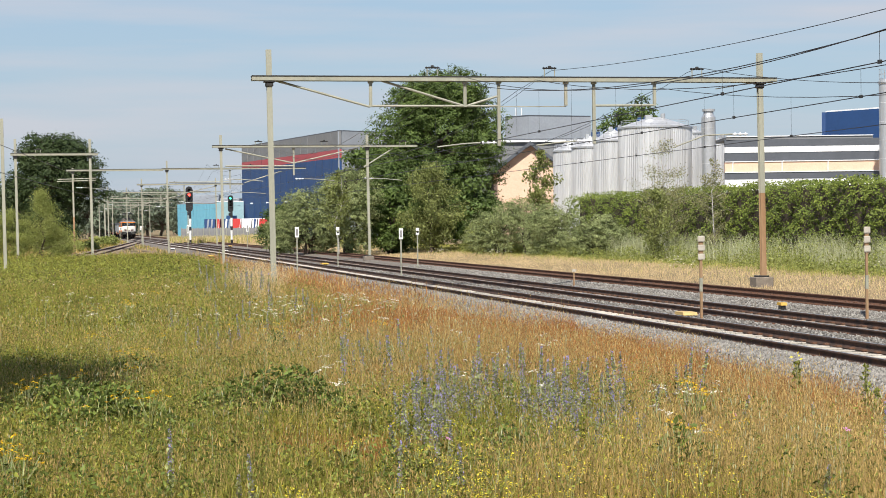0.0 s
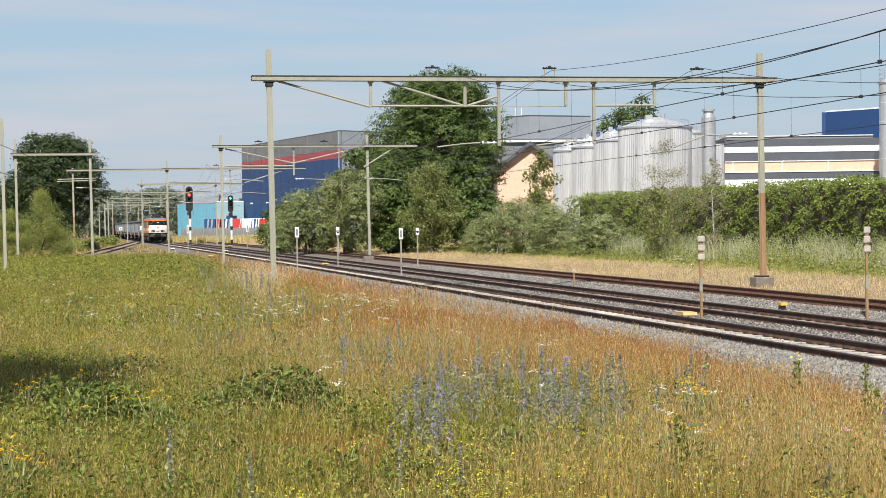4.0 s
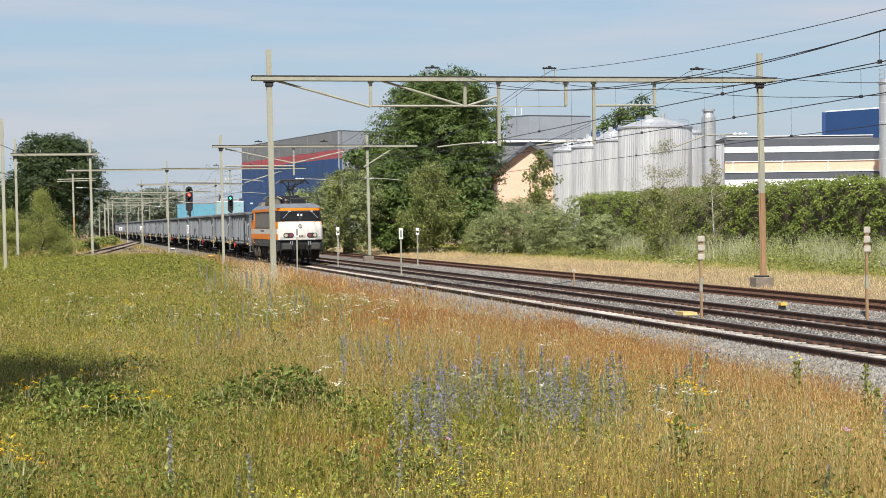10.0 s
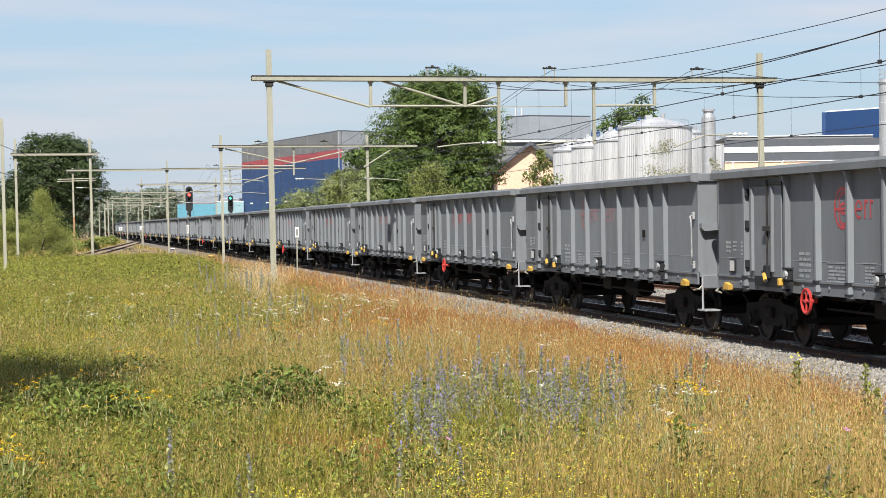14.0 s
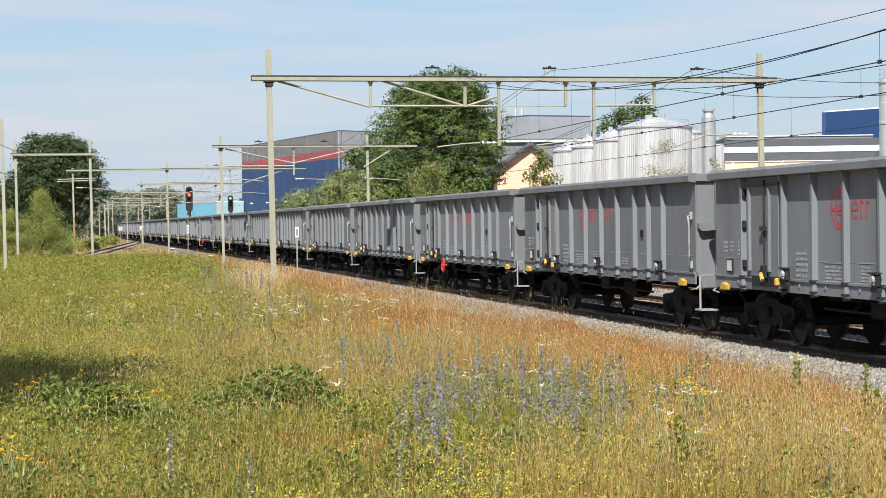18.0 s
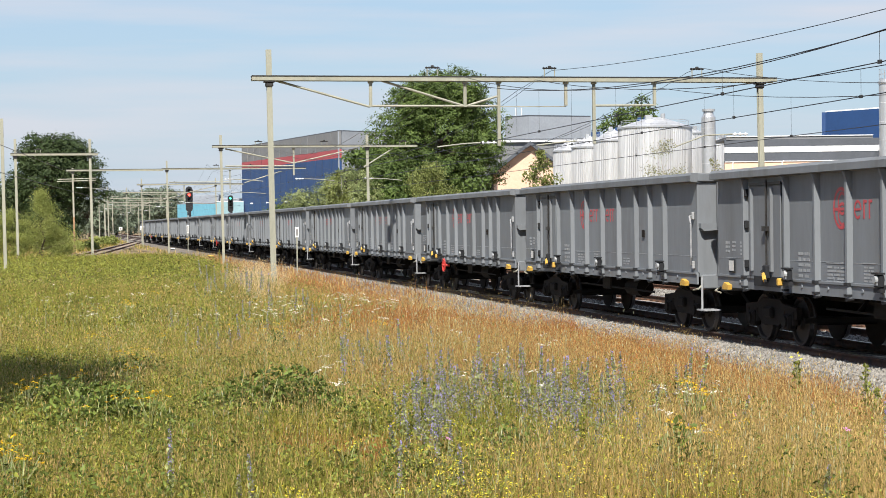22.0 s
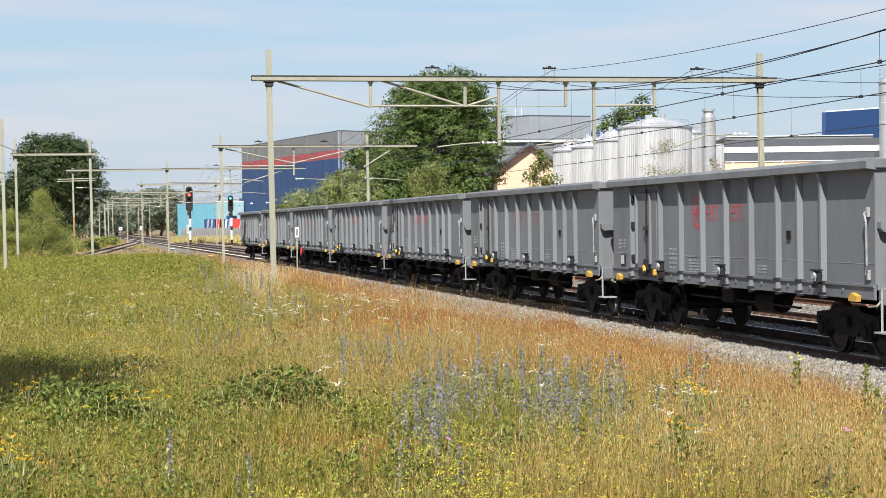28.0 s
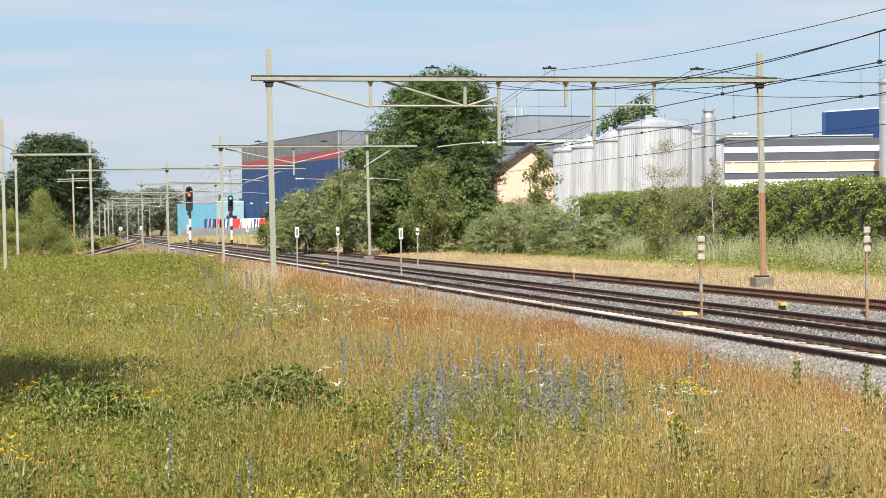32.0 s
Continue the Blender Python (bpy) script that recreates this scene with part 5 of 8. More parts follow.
def wire(parent, name, off, z_of, s_a, s_b, r, step=3.0):
    bm = bmesh.new()
    pts = [line(s, off(s) if callable(off) else off, z_of(s)) for s in np.arange(s_a, s_b + 0.1, step)]
    rings = []
    for p in pts:
        rings.append([bm.verts.new((p.x + r * c, p.y, p.z + r * d)) for c, d in ((1, 0), (0, 1), (-1, 0), (0, -1))])
    for a, b in zip(rings, rings[1:]):
        for k in range(4):
            bm.faces.new((a[k], a[(k + 1) % 4], b[(k + 1) % 4], b[k]))
    return part(name, bm, M["wire"], parent)


def catenary(off, high, low, label, z_c=5.13, feed=0.0, feed_high=8.3, feed_low=5.9, feed_near=5.5, s_far=500):
    c = thing("overhead_line", label, "overhead wire", "overhead wires over the tracks")
    wire(c, "contact_wire", off, lambda s: z_c, -96, s_far, 0.011)
    mess = lambda s: sag(s, high, low)
    wire(c, "messenger_wire", off, mess, -96, s_far, 0.0105)
    wire(c, "feeder_wire", off + feed, lambda s: sag(s, feed_high, feed_low, feed_near), -96, s_far, 0.0095, 1.5)
    s = -28.0
    while s < 140:
        bm = bmesh.new()
        tube(bm, line(s, off, z_c), line(s, off, mess(s)), 0.005, n=4, caps=False)
        part("dropper", bm, M["wire"], c)
        bm = bmesh.new()
        box(bm, -0.045, 0.045, -0.025, 0.025, -0.03, 0.04)
        k = part("clamp", bm, M["dark_steel"], c)
        k.matrix_basis = across(s, off, z_c)
        s += 8.0
    return c


catenary(0.0, 7.75, 5.66, "dark contact wire and messenger over the main track", feed=-0.6)
catenary(MID, 7.8, 5.7, "dark contact wire and messenger over the middle track", z_c=5.08, feed=0.66, feed_high=8.13, feed_near=7.06)
catenary(FAR, 7.5, 5.5, "dark contact wire and messenger over the outer track", z_c=4.97, feed=1.64, feed_near=5.81)
c = thing("overhead_line", "contact wire over the branching track", "overhead wire", "overhead wires over the tracks")
for z in (5.2, 6.6):
    wire(c, "contact_wire" if z < 6 else "messenger_wire", siding, lambda s: z, 60, 300, 0.016, 6.0)


# ---- signals, signs, boxes by the track ----
def light_signal(s, off, z0, z1, w, lit, label):
    t = thing("light_signal", label, "railway signal", "light signals", across(s, off))
    bm = bmesh.new()
    n = 12
    prof = []
    for k in range(n + 1):
        a = math.pi * k / n
        prof.append((w * math.cos(a), z1 - w + w * math.sin(a)))
    for k in range(n + 1):
        a = math.pi + math.pi * k / n
        prof.append((w * math.cos(a), z0 + w + w * math.sin(a)))
    prism(bm, prof, "x", -0.04, 0.04)
    head = part("signal_board", bm, M["black"], t, "black round-ended board")
    zs = (z1 - w * 1.1, z1 - w * 2.4, z1 - w * 3.7)
    for k, z in enumerate(zs):
        bm = bmesh.new()
        tube(bm, (0.03, 0, z), (0.32, 0, z + 0.02), w * 0.5, w * 0.52, n=14, caps=False)
        part("hood", bm, M["black"], head)
        bm = bmesh.new()
        on = k == lit
        tube(bm, (0.03, 0, z), (0.07, 0, z), w * (0.34 if on else 0.36), n=14)
        part("lens", bm, (M["red_glow"] if lit == 1 else M["green_glow"]) if on else M["glass"], head, ("glowing red lens" if lit == 1 else "glowing green lens") if on else "unlit dark lens")
    seg = [( -0.5, 0.4, "black"), (0.4, 1.75, "white"), (1.75, 2.3, "black"), (2.3, 3.5, "white"), (3.5, z0 + 0.2, "black")]
    for a, b, c in seg:
        bm = bmesh.new()
        tube(bm, (-0.1, 0.12, a), (-0.1, 0.12, b), 0.17, n=12)
        part("mast_section", bm, M[c], t, c + " painted mast section")
    bm = bmesh.new()
    box(bm, -0.2, 0.1, -0.3, 0.2, z0 - 0.5, z0 - 0.05, 0.03)
    part("relay_box", bm, M["black"], t)


light_signal(238.5, 4.4, 4.5, 8.25, 0.52, 1, "black light signal showing red on a black and white mast")
light_signal(230.0, 9.67, 4.3, 6.75, 0.4, 0, "black light signal showing green on a black and white mast")


def sign(s, off, z0, z1, w, style, label):
    """A narrow marker on a thin post beside the track."""
    t = thing("track_sign", label, "track sign", "marker signs along the tracks", across(s, off))
    bm = bmesh.new()
    box(bm, -0.03, 0.03, -0.03, 0.03, -0.6, z0 + 0.05)
    part("post", bm, M["galv"] if style != "squares" else M["galv_rust"], t)
    if style == "squares":
        n = 3
        for k in range(n):
            h = (z1 - z0) / n
            bm = bmesh.new()
            box(bm, 0.03, 0.06, -w / 2, w / 2, z0 + k * h + 0.02, z0 + (k + 1) * h - 0.05, 0.02)
            part("panel", bm, M["panel_cream"], t, "square off-white panel")
        bm = bmesh.new()
        box(bm, -0.03, 0.028, -w * 0.3, w * 0.3, z0, z1 - 0.05)
        part("backing", bm, M["galv_rust"], t)
        bm = bmesh.new()
        box(bm, -0.035, 0.035, -0.035, 0.035, 0.55, 0.9)
        part("sleeve", bm, M["galv"], t)
    elif style == "frame":
        bm = bmesh.new()
        box(bm, 0.03, 0.05, -w / 2, w / 2, z0, z1, 0.006)
        part("panel", bm, M["white"], t, "white panel")
        bm = bmesh.new()
        box(bm, 0.051, 0.055, -w / 4, w / 4, z0 + 0.1, z1 - 0.1)
        part("bar", bm, M["fence_grey"], t, "grey bar on the panel")
    else:
        for a, b in ((z0, (z0 + z1) / 2 - 0.03), ((z0 + z1) / 2 + 0.03, z1)):
            bm = bmesh.new()
            box(bm, 0.03, 0.05, -w / 2, w / 2, a, b, 0.006)
            part("panel", bm, M["white"], t, "white panel")
        bm = bmesh.new()
        box(bm, 0.051, 0.055, -0.06, 0.06, z0 + 0.1, z0 + 0.2)
        part("bar", bm, M["black"], t)


sign(10.2, 1.66, 1.34, 2.02, 0.19, "squares", "three white square panels on a dark post between tracks")
sign(9.8, 6.0, 1.47, 2.2, 0.18, "squares", "three white squares on a brown post beside ballast")
sign(61.2, -2.35, 1.72, 2.26, 0.21, "frame", "white framed sign on a thin post beside the track")
sign(52.8, 1.63, 1.62, 2.15, 0.2, "frame", "white framed sign on a thin post between tracks")
sign(73.6, 1.63, 1.75, 2.22, 0.2, "double", "two small white panels on a post between tracks")
sign(70.8, 5.9, 1.72, 2.12, 0.2, "double", "small white sign with dark mark on a thin post")
sign(129.3, 5.8, 2.0, 2.25, 0.28, "frame", "tiny white marker on a rusty post")
sign(169.3, 5.85, 1.7, 2.5, 0.24, "frame", "pale narrow marker beside the tracks")
sign(142.8, -2.5, 1.7, 2.5, 0.2, "frame", "white narrow marker beside the main track")
sign(238.0, -2.6, 1.9, 2.5, 0.5, "double", "square white sign with dark mark beside the track")
sign(150.0, 5.8, 1.7, 2.1, 0.3, "frame", "small white marker on a thin post")
sign(172.0, -16.0, -0.1, 0.35, 0.5, "frame", "low white marker board in the grass")
sign(250.0, -5.2, 1.9, 2.4, 0.5, "frame", "small white marker beside the side track")


def stake():
    t = thing("wooden_stake", "short weathered stake with a small plate beside ballast", "stake", "", across(37.7, 6.0))
    bm = bmesh.new()
    box(bm, -0.02, 0.02, -0.025, 0.025, -0.5, 0.4)
    part("post", bm, M["galv_rust"], t)
    bm = bmesh.new()
    box(bm, 0.02, 0.04, -0.09, 0.09, 0.34, 0.44)
    part("plate", bm, M["panel_cream"], t)


stake()


def track_box(s, off, m, label, k=1.0):
    """A low lidded cover beside a rail."""
    t = thing("track_cover", label, "track cover", "yellow covers by the rails", across(s, off))
    bm = bmesh.new()
    box(bm, -0.3 * k, 0.3 * k, -0.16 * min(1, k), 0.16 * min(1, k), -0.24, -0.1, 0.02)
    part("base", bm, M["dark_steel"], t)
    bm = bmesh.new()
    prism(bm, [(-0.4 * k, -0.1), (0.4 * k, -0.1), (0.33 * k, -0.02), (-0.33 * k, -0.02)], "y", -0.2 * min(1, k), 0.2 * min(1, k))
    part("lid", bm, M[m], t)


track_box(11.4, 1.66, "pale_yellow", "flat faded yellow cover beside the rail on ballast", 0.95)
track_box(15.3, 5.9, "yellow", "yellow domed cover standing on the ballast", 0.45)
track_box(79.9, 1.7, "yellow", "faded yellow cover beside the rail", 1.2)
track_box(150.0, 1.7, "cream", "pale cover beside the rail", 1.6)
track_box(190.0, 5.8, "yellow", "yellow cover near the signal", 1.4)
track_box(172.0, -2.2, "white", "white low box beside the main track", 1.5)
track_box(118.0, -2.4, "yellow", "yellow low cover at the meadow edge", 1.4)


# ---- buildings ----
def wall_box(parent, name, m, a, b, z0, z1, thick, label=""):
    """A wall slab from a to b (plan), its thickness going away from the viewer."""
    a, b = Vector((*a, 0)), Vector((*b, 0))
    d = (b - a).normalized()
    n = Vector((-d.y, d.x, 0))
    if n.y < 0:
        n = -n
    bm = bmesh.new()
    vs = [bm.verts.new((*(p + q).xy, z)) for z in (z0, z1) for p, q in ((a, Vector()), (b, Vector()), (b, n * thick), (a, n * thick))]
    for f in ((3, 2, 1, 0), (4, 5, 6, 7), (0, 1, 5, 4), (1, 2, 6, 5), (2, 3, 7, 6), (3, 0, 4, 7)):
        bm.faces.new([vs[i] for i in f])
    bmesh.ops.recalc_face_normals(bm, faces=bm.faces)
    return part(name, bm, m, parent, label)


def at_depth(px, d):
    """Plan place straight ahead of the eye at a bearing (thousandths) and depth."""
    return (px / 1000.0 * d, d)


def seams(parent, a, b, z0, z1, n, m, off=0.03):
    """Narrow upright joints on a wall, proud of its face."""
    a, b = Vector((*a, 0)), Vector((*b, 0))
    d = (b - a).normalized()
    nrm = Vector((d.y, -d.x, 0))
    if nrm.y > 0:
        nrm = -nrm
    bm = bmesh.new()
    box(bm, -0.04, 0.04, -0.03, 0.03, z0, z1)
    me = mesh_of("panel_joint", bm, m)
    for k in range(1, n):
        p = a.lerp(b, k / n) + nrm * off
        same("panel_joint", me, parent, Matrix.Translation(p) @ pose(0, 0, 0, 0, 0, math.degrees(math.atan2(d.y, d.x))))


def blue_hall():
    t = thing("warehouse", "large blue warehouse with grey top and red stripe", "warehouse")
    L, C, R = at_depth(-108.7, 405), at_depth(-55.6, 340), at_depth(-20, 352)
    for a, b in ((L, C), (C, R)):
        bands = ((-0.5, 14.7, "hall_blue"), (14.7, 16.25, "hall_red"), (16.25, 19.6, "hall_grey")) if a is L else ((-0.5, 19.6, "block_grey"),)
        for z0, z1, m in bands:
            wall_box(t, "wall", M[m], a, b, z0, z1, 0.4)
        wall_box(t, "parapet", M["clad_dark"], a, b, 19.6, 19.8, 0.5)
    seams(t, L, C, -0.5, 14.6, 14, M["hall_blue"], 0.03)
    seams(t, L, C, 16.3, 19.5, 14, M["hall_grey"], 0.03)
    bm = bmesh.new()
    vs = [bm.verts.new((*p, 19.5)) for p in (L, C, R, (L[0] + 60, L[1] + 30))]
    bm.faces.new(vs)
    bmesh.ops.solidify(bm, geom=list(bm.faces), thickness=0.2)
    part("roof", bm, M["hall_grey"], t)
    low = wall_box(t, "annex", M["hall_blue"], at_depth(-114, 400), at_depth(-108, 404), -0.5, 4.6, 5)
    for k in (0.12, 0.3, 0.5, 0.75):
        p = Vector((*L, 0)).lerp(Vector((*C, 0)), k)
        bm = bmesh.new()
        box(bm, -0.3, 0.3, -0.15, 0.0, 7.0, 7.3)
        q = part("wall_lamp", bm, M["clad_white"], t)
        q.matrix_basis = Matrix.Translation(p + Vector((-0.1, -0.1, 0)))


blue_hall()


def teal_hall():
    t = thing("factory_shed", "low teal sheet-clad factory shed behind the signals", "shed")
    a, b, c = at_depth(-144, 405), at_depth(-123, 400), at_depth(-108, 402)
    wall_box(t, "wall", M["hall_teal"], a, b, -0.5, 7.2, 0.4)
    wall_box(t, "wall", M["teal_pale"], b, c, -0.5, 7.6, 0.4)
    wall_box(t, "fascia", M["fence_grey"], a, b, 7.2, 7.4, 0.5)
    wall_box(t, "fascia", M["clad_white"], b, c, 7.6, 7.8, 0.5)
    seams(t, a, b, -0.5, 7.1, 12, M["hall_teal"])
    for x0, x1, z in ((-56.5, -49.5, 9.3), (-49.3, -45.0, 8.5)):
        bm = bmesh.new()
        box(bm, x0, x1, 408, 416, 5.0, z, 0.1)
        part("roof_unit", bm, M["block_grey"], t)


teal_hall()


def trailer(px0, px1, d, m, bands, label):
    """A parked lorry trailer with coloured stripes."""
    t = thing("lorry_trailer", label, "trailer", "parked trailers by the warehouse", Matrix.Translation((*at_depth((px0 + px1) / 2, d), 0)))
    w = (px1 - px0) / 1000 * d / 2
    bm = bmesh.new()
    box(bm, -w, w, 0, 2.5, 0.95, 3.6, 0.06)
    body = part("body", bm, M[m], t)
    for k0, k1, mm in bands:
        bm = bmesh.new()
        prism(bm, [(w * k0, 1.0), (w * (k0 + k1), 1.0), (w * (k0 + k1) + 0.3, 3.55), (w * k0 + 0.3, 3.55)], "y", -0.02, 0.01)
        part("stripe", bm, M[mm], body)
    bm = bmesh.new()
    box(bm, -w + 0.2, w - 0.2, 0.4, 2.1, 0.6, 0.95)
    part("chassis", bm, M["black"], t)
    for x in (-w * 0.7, -w * 0.4, w * 0.5):
        bm = bmesh.new()
        tube(bm, (x, 0.2, 0.1), (x, 0.5, 0.1), 0.5, n=14)
        part("wheel", bm, M["black"], t)


trailer(-129.5, -123.5, 322, "hall_blue", ((-0.7, 0.3, "block_grey"), (0.0, 0.3, "block_grey")), "dark blue lorry trailer with pale panels")
trailer(-123.2, -121.0, 321, "red", ((-0.2, 0.2, "clad_white"),), "red lorry trailer end beside the warehouse")
trailer(-119.8, -114.6, 320, "hall_blue", ((-0.6, 0.35, "clad_white"), (0.1, 0.35, "block_grey")), "dark blue lorry trailer with white panels")
trailer(-114.3, -109.6, 320, "red", ((0.5, 0.12, "clad_white"),), "red lorry trailer with a white stripe")
trailer(-109.3, -95.8, 318, "clad_white", ((-0.3, 0.06, "black"), (-0.1, 0.14, "hall_blue"), (0.14, 0.08, "black"), (0.32, 0.63, "red")), "white lorry trailer with black and red stripes")


def fence(a, b, z, label, n):
    t = thing("yard_fence", label, "fence")
    A, B = Vector((*a, 0)), Vector((*b, 0))
    d = (B - A).normalized()
    turn = math.degrees(math.atan2(d.y, d.x))
    ln = (B - A).length / n
    bm = bmesh.new()
    box(bm, -ln / 2 + 0.03, ln / 2 - 0.03, -0.04, 0.04, -0.4, z)
    me = mesh_of("panel", bm, M["fence_grey"])
    bm = bmesh.new()
    box(bm, -0.06, 0.06, -0.06, 0.06, -0.4, z + 0.15)
    pm = mesh_of("post", bm, M["galv"])
    for k in range(n):
        same("panel", me, t, Matrix.Translation(A.lerp(B, (k + 0.5) / n)) @ pose(0, 0, 0, 0, 0, turn))
        same("post", pm, t, Matrix.Translation(A.lerp(B, k / n)) @ pose(0, 0, 0, 0, 0, turn))


fence(at_depth(-142, 312), at_depth(-92, 300), 2.0, "low grey board fence beyond the outer track", 16)


def gable_house():
    t = thing("gabled_building", "peach rendered building with dark pitched roof", "building")
    d = 197.0
    k = d / 3257.0
    xl, xa, xr = 98 * k, 156 * k, 216 * k
    ze, za = 7.9, 10.6
    bm = bmesh.new()
    prism(bm, [(xl, -0.4), (xr, -0.4), (xr, ze), (xa, za), (xl, ze)], "y", d, d + 0.35)
    part("gable_wall", bm, M["peach"], t)
    for x0, z0, x1, z1 in ((xa, za, xl - 0.9, ze - 0.55), (xa, za, xr + 0.9, ze - 0.6)):
        bm = bmesh.new()
        prism(bm, [(x0, z0 + 0.02), (x0, z0 + 0.38), (x1, z1 + 0.32), (x1, z1)], "y", d - 0.7, d + 24)
        part("roof_slope", bm, M["slate"], t)
        bm = bmesh.new()
        prism(bm, [(x0, z0 - 0.02), (x0, z0 + 0.42), (x1, z1 + 0.36), (x1, z1 - 0.03)], "y", d - 0.76, d - 0.69)
        part("barge_board", bm, M["clad_dark"], t)
    for x in (xl, xr - 0.3):
        bm = bmesh.new()
        box(bm, x, x + 0.3, d + 0.36, d + 24, -0.4, ze)
        part("side_wall", bm, M["peach"], t)
    # the larger grey shed that joins it
    wall_box(t, "annex_wall", M["hall_grey"], (4.3, 212), (26, 214), -0.4, 11.6, 0.4)
    wall_box(t, "annex_fascia", M["clad_white"], (4.2, 211.6), (26, 213.6), 11.6, 11.95, 0.3)
    bm = bmesh.new()
    vs = [bm.verts.new(v) for v in ((4.2, 211.5, 11.96), (26, 213.5, 11.96), (26, 240, 13.2), (4.2, 240, 13.2))]
    bm.faces.new(vs)
    bmesh.ops.solidify(bm, geom=list(bm.faces), thickness=0.15)
    part("annex_roof", bm, M["slate"], t)


gable_house()


def grey_block():
    t = thing("factory_block", "tall plain grey factory block behind the tanks", "factory")
    a, b, c = at_depth(34.5, 262), at_depth(47.5, 258), at_depth(81, 262)
    wall_box(t, "wall", M["block_grey"], a, b, -0.4, 17.2, 0.4)
    wall_box(t, "wall", M["block_grey"], b, c, -0.4, 17.2, 0.4)
    wall_box(t, "coping", M["clad_dark"], a, b, 17.2, 17.4, 0.5)
    wall_box(t, "coping", M["clad_dark"], b, c, 17.2, 17.4, 0.5)
    for x in (10.6, 11.4):
        bm = bmesh.new()
        tube(bm, (x, 262, 17.2), (x, 262, 18.6), 0.07, n=6)
        part("vent_pipe", bm, M["clad_white"], t)


grey_block()


def ribbed_tank(x, y, r, z, cap, label, dome=0.22):
    """A tall tank in corrugated steel cladding with a low cone roof and fittings."""
    t = thing("steel_tank", label, "storage tank", "steel tanks behind the hedge", Matrix.Translation((x, y, 0)))
    n = int(math.tau * r / 0.23)
    bm = bmesh.new()
    m = n * 4
    rings = []
    for zz in (-0.3, z):
        rings.append([bm.verts.new((q * math.cos(k * math.tau / m), q * math.sin(k * math.tau / m), zz)) for k in range(m) for q in (r + (0.03 if k % 4 < 2 else -0.025),)])
    for k in range(m):
        bm.faces.new((rings[0][k], rings[0][(k + 1) % m], rings[1][(k + 1) % m], rings[1][k]))
    part("shell", bm, M["steel_tank"], t)
    bm = bmesh.new()
    tube(bm, (0, 0, z + 0.001), (0, 0, z + 0.16), r + 0.1, r + 0.1, n=48)
    part("rim", bm, M["steel_bright"], t)
    bm = bmesh.new()
    tube(bm, (0, 0, z + 0.161), (0, 0, z + 0.16 + cap), r + 0.04, r * dome, n=48)
    part("roof", bm, M["steel_tank"], t, smooth=False)
    bm = bmesh.new()
    for k in range(14):
        a = k * math.tau / 14
        tube(bm, (0.92 * r * math.cos(a), 0.92 * r * math.sin(a), z + 0.2), (0.92 * r * math.cos(a), 0.92 * r * math.sin(a), z + 0.75), 0.025, n=5)
    pts = [(0.92 * r * math.cos(k * math.tau / 28), 0.92 * r * math.sin(k * math.tau / 28), z + 0.75) for k in range(29)]
    pipe(bm, pts, 0.025, 4)
    part("railing", bm, M["steel_bright"], t)
    bm = bmesh.new()
    tube(bm, (0.2 * r, -0.2 * r, z + cap * 0.8), (0.2 * r, -0.2 * r, z + cap + 0.5), 0.22, n=12)
    box(bm, -0.3 * r, -0.1 * r, -0.4 * r, -0.1 * r, z + cap * 0.6, z + cap + 0.35, 0.04)
    part("hatch", bm, M["steel_bright"], t)
    return t


K = 176.0 / 3257.0
for px, w, d, y_top, cap in ((1013, 64, 190, 268, 0.95), (1047, 66, 186, 262, 1.1), (1089, 72, 181.5, 251, 1.1), (1161, 129, 173, 229, 0.9), (1226, 50, 182, 239, 0.3), (1278, 26, 180, 254, 0.3)):
    k = d / 3257.0
    ribbed_tank((px - 784) * k, d, w * k / 2, 2.37 + (391 - y_top) * k, cap, "tall ribbed stainless steel tank with domed top")
# blue pump motors on the tank tops
for px, y, d in ((1051, 233, 186), (1060, 233, 186), (1084, 227, 181.5), (1093, 226, 181.5), (1133, 209, 173), (1143, 209, 173)):
    k = d / 3257.0
    t = thing("roof_motor", "blue motor unit on top of the tank", "motor", "blue motors on the tanks", Matrix.Translation(((px - 784) * k, d - 0.5, 2.37 + (391 - y) * k - 0.5)))
    bm = bmesh.new()
    tube(bm, (0, 0, 0.0), (0, 0, 0.5), 0.19, n=12)
    part("housing", bm, M["hall_blue"], t)
    bm = bmesh.new()
    tube(bm, (0, 0, 0.55), (0, 0, 0.72), 0.15, n=10)
    part("cap", bm, M["dark_steel"], t)
    bm = bmesh.new()
    box(bm, -0.26, 0.26, -0.26, 0.26, -0.75, 0.0)
    part("pedestal", bm, M["steel_tank"], t)


